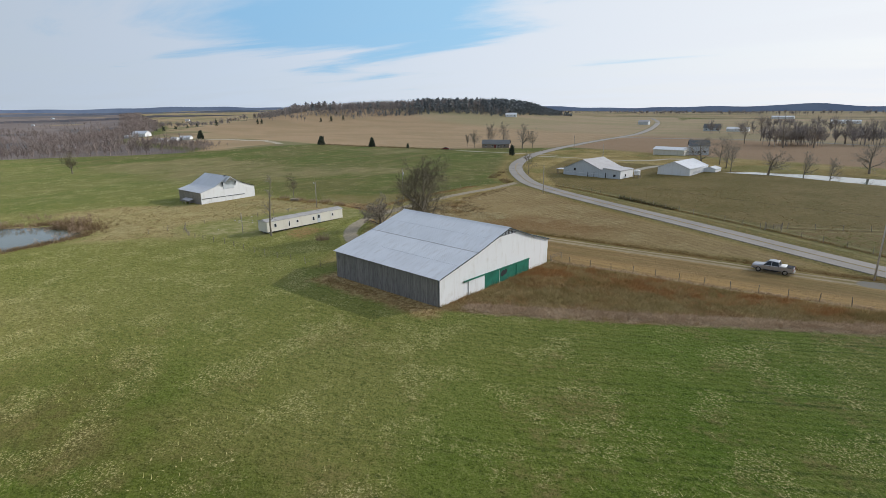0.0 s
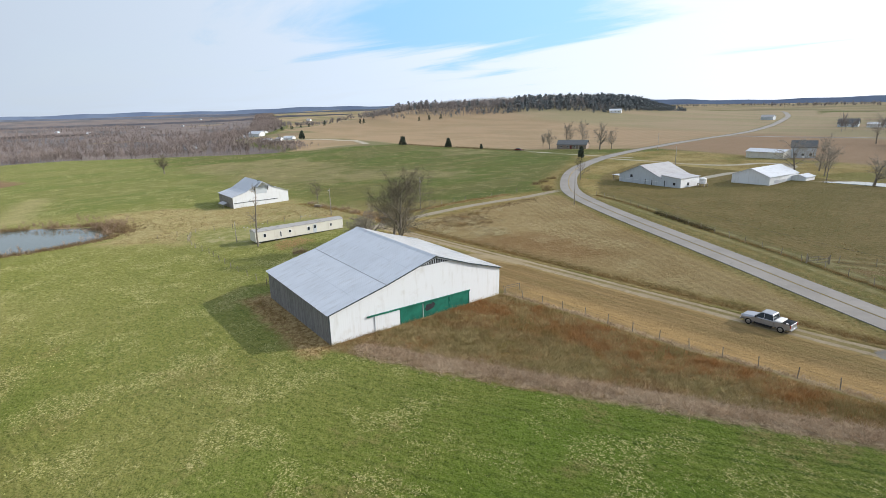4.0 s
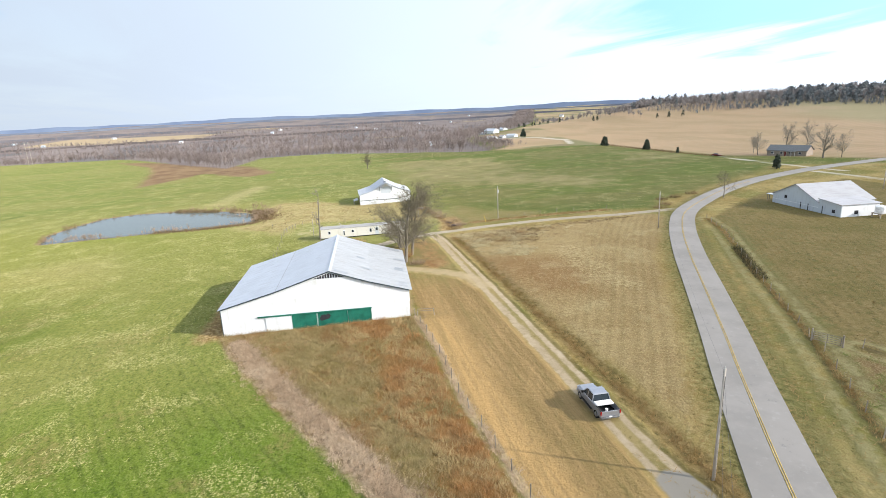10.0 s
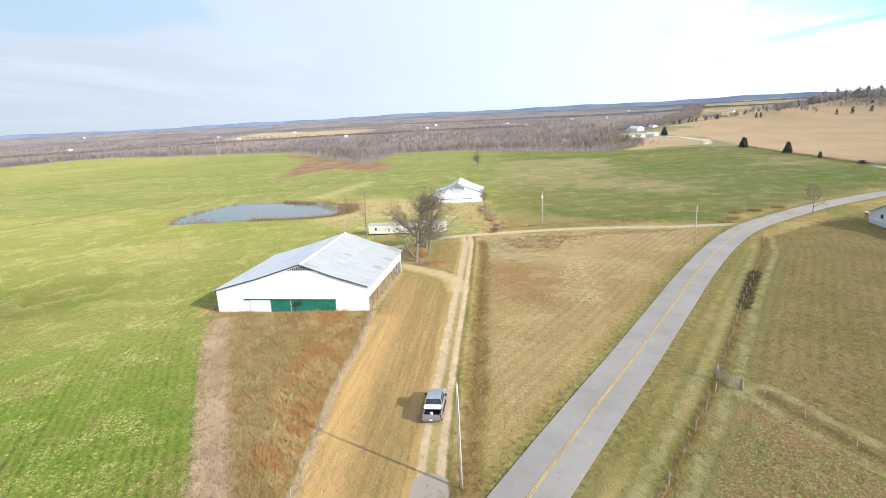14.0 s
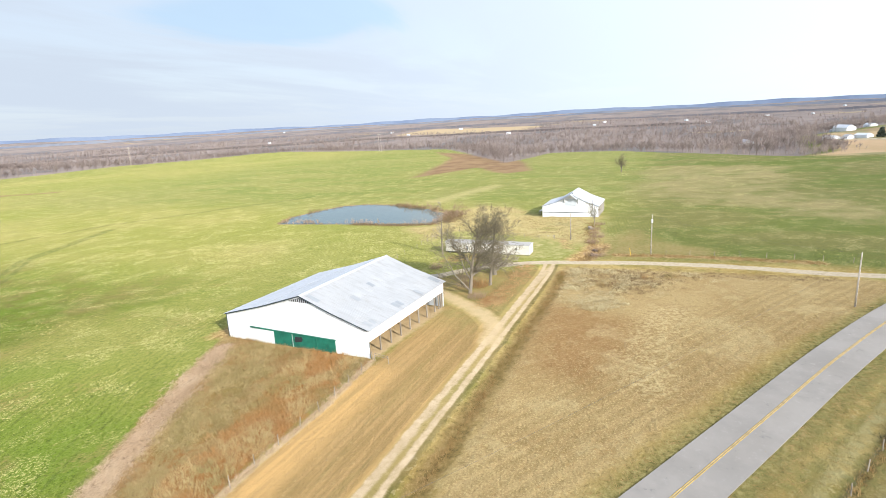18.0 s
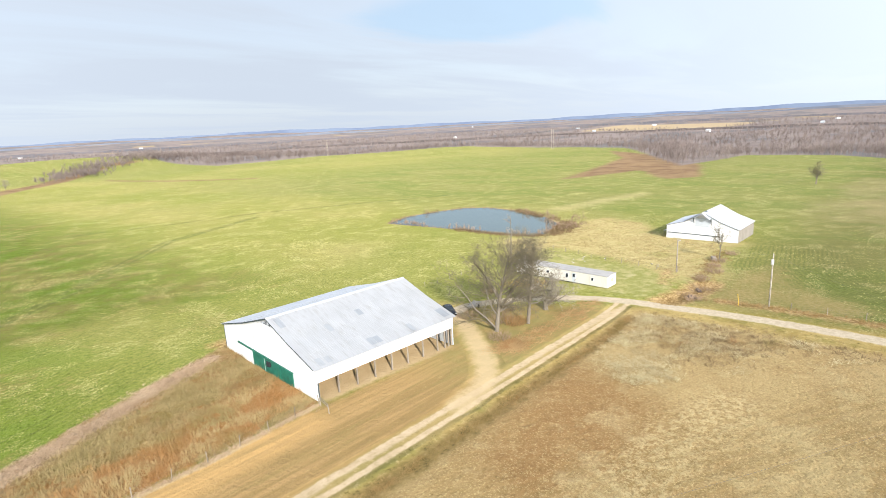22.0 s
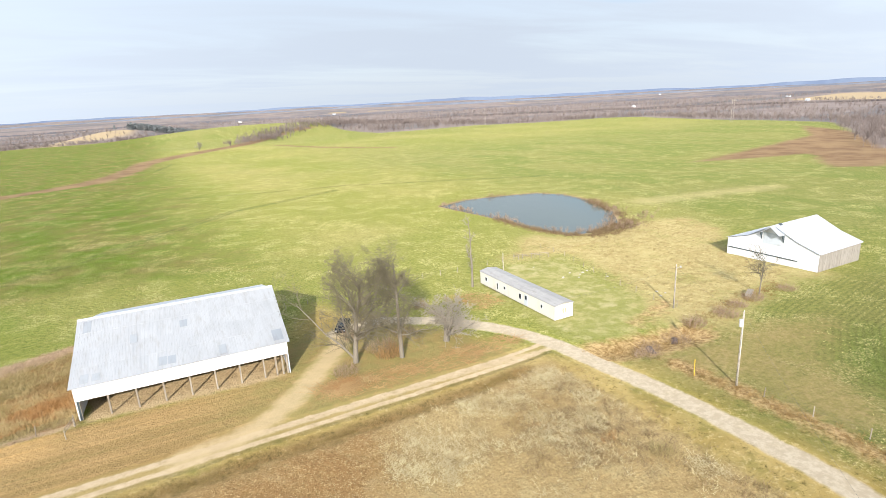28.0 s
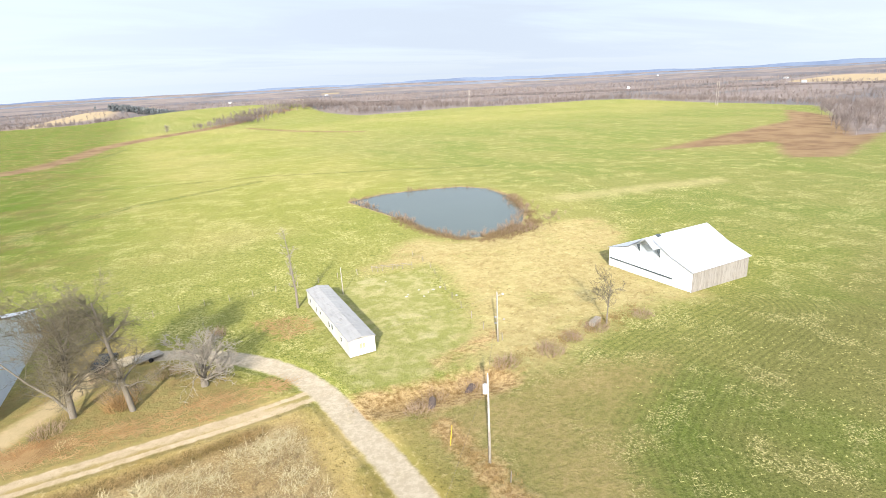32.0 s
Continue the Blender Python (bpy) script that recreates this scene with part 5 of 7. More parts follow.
def limb(rng, bufs, p, d, length, r, level, plan, thin=0.016):
    """A limb that bends as it goes and carries smaller ones. plan: for each level the children, their length, their angle, the lift."""
    V, F, VT, FT = bufs
    segs = 4 if level < 2 else (3 if level == 2 else 2)
    wob_ = 0.055 if level == 0 else 0.11 + 0.05 * level
    kids, ratio, angle, lift = plan[min(level, len(plan) - 1)]
    per = kids / segs
    done = 0.0
    for s in range(segs):
        d = unit(d[0] + rng.gauss(0, wob_), d[1] + rng.gauss(0, wob_), d[2] + rng.gauss(0, wob_) + lift)
        q = (p[0] + d[0] * length / segs, p[1] + d[1] * length / segs, p[2] + d[2] * length / segs)
        f0, f1 = 1 - 0.75 * s / segs, 1 - 0.75 * (s + 1) / segs
        if level < 2:
            stick(V, F, p, q, r * f0, r * f1, 7 if level == 0 else 5)
        else:
            stick(VT, FT, p, q, max(r * f0, thin * 1.6), max(r * f1, thin), 3)
        if level < len(plan):
            done += per
            while done >= 1:
                done -= 1
                t_ = rng.random()
                if level == 0 and s == 0 and (t_ > 0.3 or plan is not UPRIGHT):
                    continue
                a = rng.uniform(0, 2 * math.pi)
                side = unit(*(Vector(d).orthogonal().normalized().lerp(Vector(d).cross(Vector(d).orthogonal()).normalized(), 0)))
                o = Vector(side)
                o.rotate(Matrix.Rotation(a, 3, Vector(d)))
                an = radians(angle * rng.uniform(0.7, 1.25))
                nd = unit(d[0] * math.cos(an) + o[0] * math.sin(an), d[1] * math.cos(an) + o[1] * math.sin(an), d[2] * math.cos(an) + o[2] * math.sin(an))
                t = rng.random()
                st = (p[0] + (q[0] - p[0]) * t, p[1] + (q[1] - p[1]) * t, p[2] + (q[2] - p[2]) * t)
                limb(rng, bufs, st, nd, length * ratio * rng.uniform(0.7, 1.2) * (1.15 - 0.45 * s / segs), r * f0 * (0.42 if level == 0 else 0.55), level + 1, plan, thin)
        p = q


LIGHT = [(11, 0.5, 45, 0.12), (7, 0.5, 44, 0.08), (6, 0.5, 42, 0.04)]
ROUND = [(14, 0.62, 48, 0.10), (8, 0.52, 44, 0.08), (8, 0.5, 42, 0.05)]


UPRIGHT = [(30, 0.64, 52, 0.05), (9, 0.50, 42, 0.05), (7, 0.46, 44, 0.03), (4, 0.5, 46, 0.02)]
SPIRE = [(24, 0.28, 58, 0.04), (7, 0.50, 44, 0.05), (6, 0.48, 46, 0.02), (4, 0.5, 46, 0.0)]
BOWL = [(14, 1.15, 52, 0.03), (8, 0.46, 44, 0.04), (6, 0.46, 46, 0.03), (4, 0.5, 44, 0.02)]
SLIM = [(18, 0.15, 40, 0.03), (4, 0.48, 44, 0.05), (3, 0.46, 44, 0.02)]
EGG = [(14, 0.62, 36, 0.10), (8, 0.48, 36, 0.10), (8, 0.46, 38, 0.06), (3, 0.5, 40, 0.04)]


def bare_tree(name, x, y, height, radius, seed, label, plan=LIGHT, wide=1.0, group="", twigs=None, thin=0.016, stem=0.8):
    rng = random.Random(seed)
    bufs = ([], [], [], [])
    limb(rng, bufs, (0, 0, -0.4), (rng.gauss(0, 0.03), rng.gauss(0, 0.03), 1.0), height * stem, radius, 0, plan, thin)
    V, F, VT, FT = bufs
    s = height / max(v[2] for v in VT)
    tree = thing(name, x, y, ground_z(x, y), 0, label, "tree", group)
    for nm, vv, ff, mm in (("trunk", V, F, M_BARK), ("crown", VT, FT, twigs or M_TWIG)):
        o = link_mesh(nm, [(a * wide * s, b * wide * s, c_ * s) for a, b, c_ in vv], ff, mm, tree, "bare grey-brown twigs" if nm == "crown" else "")
        o.data.polygons.foreach_set("use_smooth", np.ones(len(ff), bool))
    return tree


bare_tree("tree", -76.2, 86.4, 17.8, 0.46, 3, "large bare tree with many upright limbs beside the barn", UPRIGHT, 1.0, thin=0.010, stem=0.82)
bare_tree("tree", -82.2, 88.5, 17.2, 0.36, 8, "tall bare tree between barn and lane", SPIRE, 1.0, thin=0.010, stem=0.88)
bare_tree("tree", -90.0, 87.1, 8.8, 0.34, 12, "smaller wide bare tree by the gravel lane", BOWL, 1.25, thin=0.011, stem=0.38, twigs=M_TWIG2)
bare_tree("tree", -106.4, 68.0, 14.5, 0.20, 21, "slender bare tree at the end of the mobile home", SLIM, 1.0, thin=0.012, twigs=M_TWIG2)
bare_tree("tree", -143.5, 101.0, 9.0, 0.16, 25, "thin bare tree in the brush near the hay barn", LIGHT, 0.9)
bare_tree("tree", -320.5, 93.7, 11.5, 0.36, 31, "lone bare tree in the far pasture", EGG, 1.2)
bare_tree("tree", -110.5, 189.5, 9.5, 0.2, 36, "small bare tree on the road bend", LIGHT, 0.8)


# ---- woods ----
def far_tree(rng, h, blades, width):
    """A bare woodland tree seen from far: trunk and limbs that end on a round crown."""
    V, F = [], []
    stick(V, F, np.array((0, 0, -1.0)), np.array((rng.normal(0, 0.02), rng.normal(0, 0.02), h * 0.8)), width * 0.9, width * 0.3)
    for _ in range(blades):
        a, u = rng.uniform(0, 2 * math.pi), rng.uniform(-0.55, 1.0)
        r = math.sqrt(1 - u * u)
        z = h * rng.uniform(0.22, 0.62)
        p0 = np.array((0.0, 0.0, z))
        w = rng.uniform(0.75, 1.08)
        p1 = np.array((0.30 * h * r * w * math.cos(a), 0.30 * h * r * w * math.sin(a), h * (0.62 + 0.38 * u * w)))
        p0 = p0 + (p1 - p0) * 0.1
        stick(V, F, p0, p1, width * 0.55, width * 0.25)
    return np.array(V), np.array(F)


def forest(name, places, heights, templates, mat, label, category="woods"):
    rng = np.random.default_rng(5)
    vs, fs, base = [], [], 0
    zz = land(places[:, 0], places[:, 1])
    for (x, y), z, h in zip(places, zz, heights):
        V, F = templates[rng.integers(len(templates))]
        a = rng.uniform(0, 2 * math.pi)
        ca, sa = math.cos(a) * h, math.sin(a) * h
        vs.append(np.column_stack([x + V[:, 0] * ca - V[:, 1] * sa, y + V[:, 0] * sa + V[:, 1] * ca, z + V[:, 2] * h]))
        fs.append(F + base)
        base += len(V)
    V, F = np.concatenate(vs), np.concatenate(fs)
    me = bpy.data.meshes.new(name)
    me.vertices.add(len(V))
    me.vertices.foreach_set("co", V.ravel().astype(np.float32))
    me.loops.add(F.size)
    me.loops.foreach_set("vertex_index", F.ravel().astype(np.int32))
    me.polygons.add(len(F))
    me.polygons.foreach_set("loop_start", np.arange(len(F), dtype=np.int32) * F.shape[1])
    me.update()
    me.validate()
    me.materials.append(mat)
    return tagged(new(name, me), label, category, kind="stuff")


rng = np.random.default_rng(11)
k = Mat("woodland", 0.95, 0, 0.1)
M_WOODS = k.done(k.mix(k.step(k.noise(0.02, 4, 0.6, k.place()), 0.35, 0.65), (0.175, 0.145, 0.136), (0.275, 0.232, 0.212)))
templates = []
for i in range(8):
    V, F = far_tree(rng, 1.0, 15, 0.024)
    templates.append((V, F))
spare = [far_tree(rng, 1.0, 8, 0.036) for _ in range(6)]
shore_bush = [far_tree(rng, 1.0, 26, 0.009) for _ in range(6)]
bushy = [far_tree(rng, 1.0, 30, 0.026) for _ in range(6)]
# the near woods are dense; further off they thin out with the view
N = 200000
cand = np.column_stack([rng.uniform(-3000, 1200, N), rng.uniform(-2600, 1500, N)])
wd = edge(WOOD, cand[:, 0], cand[:, 1])
dist = np.hypot(cand[:, 0] + 40, cand[:, 1] - 100)
keep = (wd > 2 + 6 * vnoise(cand[:, 0], cand[:, 1], 30, 3)) & (edge(GLADE, cand[:, 0], cand[:, 1]) < 0) & (vnoise(cand[:, 0], cand[:, 1], 180, 9) > -0.62)
keep &= rng.random(N) < np.where(wd < 90, 1.0, np.clip(1.15 - dist / 2400, 0.05, 1) ** 2 * 0.55)
cand = cand[keep][:9000]
far_at = np.column_stack([rng.uniform(-2600, 300, 30000), rng.uniform(-2300, 400, 30000)])
fd = np.hypot(far_at[:, 0] + 40, far_at[:, 1] - 100)
far_at = far_at[(edge(WOOD, far_at[:, 0], far_at[:, 1]) > 60) & (edge(GLADE, far_at[:, 0], far_at[:, 1]) < 0) & (edge(GLADE2, far_at[:, 0], far_at[:, 1]) < 0) & (fd > 800) & (fd < 2400) & (vnoise(far_at[:, 0], far_at[:, 1], 150, 3) > -0.5)][:7000]
forest("far_woods", far_at, rng.uniform(9, 14, len(far_at)), spare, M_WOODS, "distant grey-brown leafless woods")
forest("woods", cand, rng.uniform(9, 15, len(cand)), templates, M_WOODS, "grey-brown leafless winter woods beyond the fields")


# ---- hill woods, cedars, shrubs ----
k = Mat("evergreen", 0.9, 0, 0.15)
M_CEDAR = k.done(k.mix(k.island(), (0.040, 0.052, 0.038), (0.085, 0.100, 0.075)))
# evergreen colour lightened to blue-grey, with distance haze painted in
k = Mat("hill_pines", 0.9, 0, 0.15)
M_PINE = k.done(k.mix(k.island(), (0.140, 0.160, 0.172), (0.220, 0.240, 0.245)))
k = Mat("hill_trees", 0.95, 0, 0.1)
M_HILL = k.done(k.mix(k.noise(0.03, 3, 0.6, k.place()), (0.19, 0.175, 0.172), (0.29, 0.262, 0.25)))
k = Mat("brush", 0.95, 0, 0.1)
M_BRUSH = k.done(k.mix(k.noise(0.3, 2, 0.5, k.place()), k.mix(k.island(), (0.13, 0.095, 0.06), (0.25, 0.185, 0.11)), k.mix(k.island(), (0.20, 0.12, 0.055), (0.30, 0.23, 0.13))))


def cone_tree(rng, clumps, wide=0.32):
    """A cedar of many small leafy wedges, one metre high."""
    V, F = [], []
    stick(V, F, (0, 0, -0.05), (0, 0, 0.9), 0.03, 0.01)
    F = [f for q in F for f in ((q[0], q[1], q[2]), (q[0], q[2], q[3]))]
    for _ in range(clumps):
        z = rng.uniform(0.06, 1.0) ** 0.85
        r = wide * (1 - z) ** 0.75 * (0.55 + 0.45 * rng.random()) + 0.015
        a = rng.uniform(0, 2 * math.pi)
        cx, cy = r * math.cos(a), r * math.sin(a)
        s = rng.uniform(0.05, 0.11)
        b = len(V)
        V += [(cx + rng.normal(0, s), cy + rng.normal(0, s), z + rng.normal(0, s)) for _ in range(3)] + [(cx * 1.25, cy * 1.25, z + s * 0.9)]
        F += [(b, b + 1, b + 2), (b, b + 1, b + 3), (b + 1, b + 2, b + 3)]
    return np.array(V), np.array(F)


rng = np.random.default_rng(23)
cedars = [cone_tree(rng, 60) for _ in range(5)]
HILLWOOD = [(-790, 480), (-685, 505), (-600, 540), (-525, 615), (-416, 662), (-380, 770), (-470, 860), (-560, 800), (-700, 680), (-860, 580)]
box = np.column_stack([rng.uniform(-900, -350, 16000), rng.uniform(450, 900, 16000)])
places = box[(edge(HILLWOOD, box[:, 0], box[:, 1]) > 14 * vnoise(box[:, 0], box[:, 1], 40, 2)) & (vnoise(box[:, 0], box[:, 1], 50, 8) > -0.7)][:3600]
green = vnoise(places[:, 0], places[:, 1], 90, 6) + (places[:, 0] + 600) * 0.003 + rng.normal(0, 0.45, len(places)) > 0.45
rise = 0.42 + 0.62 * smooth(4, 62, edge(HILLWOOD, places[:, 0], places[:, 1]))
forest("pine_wood", places[green], rise[green] * rng.uniform(8, 14, green.sum()), cedars, M_PINE, "dark evergreen trees on the low hill", "woods")
forest("hill_wood", places[~green], rise[~green] * rng.uniform(9, 15, (~green).sum()), spare, M_HILL, "bare grey trees on the low hill", "woods")
def along_line(line, n, width, rng):
    """Places scattered along a line."""
    p = np.array(line, float)
    seg = np.hypot(*np.diff(p, axis=0).T)
    t = rng.uniform(0, seg.sum(), n)
    i = np.searchsorted(np.cumsum(seg), t).clip(0, len(seg) - 1)
    f = ((t - np.concatenate([[0], np.cumsum(seg)])[i]) / seg[i])[:, None]
    return p[i] * (1 - f) + p[i + 1] * f + rng.normal(0, width / 2, (n, 2))


strips = []
for (ax, ay), (bx_, by_), n, w in (((-1250, 560), (-640, 470), 90, 20), ((-1500, 1300), (-800, 960), 150, 40), ((-130, 520), (120, 500), 50, 25), ((-10, 440), (120, 420), 60, 14), ((-53, 384), (-34, 410), 46, 12), ((-30, 430), (60, 400), 40, 20),
                                   ((120, 330), (420, 520), 120, 30), ((-100, 640), (300, 760), 90, 30), ((-500, 1500), (900, 1700), 300, 80), ((-1300, 1900), (-300, 2100), 200, 60)):
    t = rng.uniform(0, 1, n)
    strips.append(np.column_stack([ax + (bx_ - ax) * t + rng.normal(0, w * 0.5, n), ay + (by_ - ay) * t + rng.normal(0, w * 0.5, n)]))
strips = np.concatenate(strips)
far_pines = along_line([(-40, -1350), (-70, -1340), (-140, -1330), (-190, -1400)], 260, 26, rng)
forest("far_pines", far_pines, rng.uniform(9, 15, len(far_pines)), cedars, M_PINE, "dark evergreen wood on a distant rise", "woods")
forest("tree_rows", strips, rng.uniform(8, 15, len(strips)), bushy, M_HILL, "rows of bare trees between distant fields", "trees")
far_cedars = np.concatenate([np.column_stack([rng.uniform(-1500, -620, 34), rng.uniform(440, 1000, 34)]), along_line([(-1030, 446), (-720, 424), (-640, 448), (-580, 530)], 26, 10, rng)])
forest("field_cedars", far_cedars, rng.uniform(4, 8, 46), cedars, M_CEDAR, "scattered dark cedars along distant field edges", "trees")


def cedar(x, y, h, wide, seed, label):
    V, F = cone_tree(np.random.default_rng(seed), 420, wide)
    ob = thing("cedar", x, y, ground_z(x, y), 0, label, "tree", "cedars along the field edge")
    stem = [tuple(v * h) for v in V[:6]]
    link_mesh("trunk", stem, [(0, 1, 4, 3), (1, 2, 5, 4), (2, 0, 3, 5)], M_BARK, ob)
    link_mesh("crown", [tuple(v * h) for v in V[6:]], [tuple(int(i) - 6 for i in f) for f in F[6:]], M_CEDAR, ob, "dense dark green foliage")
    return ob


cedar(-156, 249.5, 5.2, 0.27, 1, "small dark cedar beside the road")
cedar(-346, 273, 6.4, 0.44, 2, "round dark cedar on the field boundary")
cedar(-287.5, 272, 6.0, 0.40, 3, "round dark cedar on the field boundary")
cedar(-249, 268, 3.0, 0.3, 4, "little dark cedar on the field boundary")
cedar(-560, 285, 8.0, 0.40, 5, "dark cedar near the distant white houses")


def twig_mass(rng, n, spread, height, width=0.02, lean=0.28):
    """Upright bent twigs that make a shrub or a clump of reeds: vertices and triangles."""
    a, r = rng.uniform(0, 2 * math.pi, n), np.sqrt(rng.uniform(0, 1, n)) * spread
    x, y = r * np.cos(a), r * np.sin(a)
    h = height * rng.uniform(0.45, 1.0, n) * (1 - 0.35 * (r / max(spread, 1e-6)) ** 2)
    ox, oy = rng.normal(0, lean, n) * h + x * 0.35, rng.normal(0, lean, n) * h + y * 0.35
    t = rng.uniform(0, 2 * math.pi, n)
    wx, wy = np.cos(t) * width, np.sin(t) * width
    z0 = np.full(n, -0.05)
    V = np.stack([np.column_stack([x - wx, y - wy, z0]), np.column_stack([x + wx, y + wy, z0]), np.column_stack([x + ox, y + oy, h])], 1)
    return V


def tufts(name, xy, n_each, spread, height, width, mat, label, category="grass", seed=3, lean=0.28):
    """Many clumps joined into one mesh."""
    rng = np.random.default_rng(seed)
    z = land(xy[:, 0], xy[:, 1])
    base = [twig_mass(rng, n_each, spread, 1.0, width, lean) for _ in range(12)]
    out = []
    hs = height * rng.uniform(0.55, 1.15, len(xy))
    pick = rng.integers(12, size=len(xy))
    for i in range(12):
        m = pick == i
        if m.any():
            B = base[i][None] * np.array([1, 1, 0])[None, None, None] + base[i][None] * np.array([0, 0, 1.0])[None, None, None] * hs[m][:, None, None, None]
            out.append((B + np.column_stack([xy[m], z[m]])[:, None, None, :]).reshape(-1, 3))
    V = np.concatenate(out)
    nf = len(V) // 3
    me = bpy.data.meshes.new(name)
    me.vertices.add(len(V))
    me.vertices.foreach_set("co", V.ravel().astype(np.float32))
    me.loops.add(len(V))
    me.loops.foreach_set("vertex_index", np.arange(len(V), dtype=np.int32))
    me.polygons.add(nf)
    me.polygons.foreach_set("loop_start", np.arange(nf, dtype=np.int32) * 3)
    me.update()
    me.materials.append(mat)
    return tagged(new(name, me), label, category, kind="stuff")


def scatter(poly, n, seed, inset=0.3, patch=0.0, scale=6.0):
    rng = np.random.default_rng(seed)
    p = np.array(poly)
    xy = np.column_stack([rng.uniform(p[:, 0].min(), p[:, 0].max(), n), rng.uniform(p[:, 1].min(), p[:, 1].max(), n)])
    keep = edge(poly, xy[:, 0], xy[:, 1]) > inset
    if patch:
        keep &= vnoise(xy[:, 0], xy[:, 1], scale, seed) + rng.normal(0, 0.3, n) > patch
    return xy[keep]


def along(line, n, width, seed):
    return along_line(line, n, width, np.random.default_rng(seed))


edge_trees = along([(-408, 200), (-440, 226), (-520, 238), (-600, 244)], 240, 12, 24)
forest("edge_brush", edge_trees, rng.uniform(3, 8, len(edge_trees)), templates, M_WOODS, "low bare brush at the edge of the woods", "brush")


def grass_mat(name, one, two, three, scale=0.35, tip=None):
    k = Mat(name, 0.95, 0, 0.1)
    c = k.mix(k.step(k.noise(scale, 4, 0.65, k.place()), 0.43, 0.57), one, two)
    c = k.mix(k.step(k.noise(scale * 0.4, 2, 0.5, k.place()), 0.5, 0.64, 0, 0.8), c, three)
    return k.done(k.mix(k.math("MULTIPLY", k.island(), 0.6), c, tip or tuple(v * 1.7 for v in one)))


M_WEEDS = grass_mat("tall_weeds", (0.34, 0.165, 0.060), (0.42, 0.33, 0.17), (0.20, 0.185, 0.07), 0.24, (0.44, 0.33, 0.17))
M_PALE = grass_mat("pale_stalks", (0.38, 0.285, 0.195), (0.29, 0.21, 0.14), (0.44, 0.35, 0.25))
M_STRAW = grass_mat("straw_grass", (0.36, 0.29, 0.14), (0.25, 0.185, 0.08), (0.31, 0.22, 0.10), 0.35, (0.46, 0.38, 0.22))
M_ROUGH = grass_mat("rough_grass", (0.22, 0.145, 0.06), (0.30, 0.215, 0.10), (0.15, 0.13, 0.045))
M_STUB = grass_mat("pale_field_tufts", (0.34, 0.32, 0.14), (0.22, 0.24, 0.07), (0.36, 0.29, 0.15), 0.2)
weed_at = scatter(WEED, 20000, 1, 0.4)
weed_at = weed_at[edge(PALE, weed_at[:, 0], weed_at[:, 1], False) > 1.4]
by_fence = edge(SHRUBBY, weed_at[:, 0], weed_at[:, 1]) + 2.2 * vnoise(weed_at[:, 0], weed_at[:, 1], 5.0, 4) > -1.2
M_OLIVE = grass_mat("olive_weeds", (0.25, 0.20, 0.085), (0.36, 0.28, 0.14), (0.25, 0.125, 0.05), 0.28, (0.40, 0.32, 0.17))
tufts("tall_weeds", weed_at[by_fence], 13, 0.36, 0.95, 0.018, M_WEEDS, "tall rust-brown weeds along the fence", lean=0.38)
tufts("olive_weeds", weed_at[~by_fence], 12, 0.36, 0.8, 0.018, M_OLIVE, "olive and tan weeds before the barn", lean=0.38)
tufts("pale_stalks", np.concatenate([along(PALE, 4200, 1.9, 2), along(WEED_FENCE, 700, 0.5, 3)]), 10, 0.3, 0.6, 0.018, M_PALE, "pale pinkish dead stalks edging the weed patch", lean=0.5)
tufts("straw_clumps", scatter(STRAW, 9000, 4, 0.5, -0.25), 11, 0.36, 0.5, 0.018, M_STRAW, "dry straw-coloured grass between pond and barn")
tufts("ditch_grass", np.concatenate([along(DITCH, 1000, 0.9, 5), along(FENCE2, 900, 0.4, 6), along(CREEK, 260, 2.4, 7), along(BERM, 420, 1.6, 18), along([(-121, 104), (-132, 101.5), (-142, 100.5), (-152, 99.5)], 420, 2.2, 19), along([(-72, 54), (-45, 53)], 200, 2.0, 8)]), 11, 0.34, 0.62, 0.02, M_ROUGH, "rough brown grass in ditches and along fences")
tufts("field_brush", np.concatenate([along([(-97, 103), (-96, 125), (-97, 150)], 260, 3, 9), along([(-84, 112), (-92, 120), (-90, 108)], 500, 6, 10)]), 14, 0.5, 0.6, 0.024, M_BRUSH, "reddish brush at the corner of the stubble field")
pond_ring = [(-60 + (x + 60) * 1.0, y) for x, y in POND] + [POND[0]]
reeds = np.concatenate([along(pond_ring, 420, 1.4, 11), along(POND[5:12], 1600, 3.2, 12), along([(-176, 42), (-166, 47), (-155, 48)], 900, 4.5, 20)])
reeds = reeds[vnoise(reeds[:, 0], reeds[:, 1], 4.0, 5) + 0.4 * vnoise(reeds[:, 0], reeds[:, 1], 11.0, 6) > -0.6]
tufts("pond_reeds", reeds, 12, 0.5, 1.5, 0.022, M_BRUSH, "brown bare brush and reeds round the pond", "reeds")
k = Mat("shore_twigs", 0.95, 0, 0.1)
M_SHORE = k.done(k.mix(k.noise(0.15, 3, 0.6, k.place()), (0.26, 0.185, 0.125), (0.36, 0.270, 0.195)))
shore = np.concatenate([along(POND[9:] + POND[:1], 170, 2.6, 41), along(POND[5:10], 190, 4.0, 42), along(POND[:3], 40, 2.5, 43), along([(-164, 50), (-176, 46), (-184, 36)], 160, 5.0, 44)])
shore = shore[vnoise(shore[:, 0], shore[:, 1], 7.0, 2) > -0.1]
forest("pond_brush", shore, rng.uniform(1.0, 2.8, len(shore)), shore_bush, M_SHORE, "pinkish-brown leafless bushes on the pond shore", "brush")
g1 = scatter([(-135, -45), (60, -45), (60, 98), (3, 76), (-45, 53), (-72, 55), (-128, 52), (-135, 20)], 36000, 13, 0.5, 0.22, 7.0)
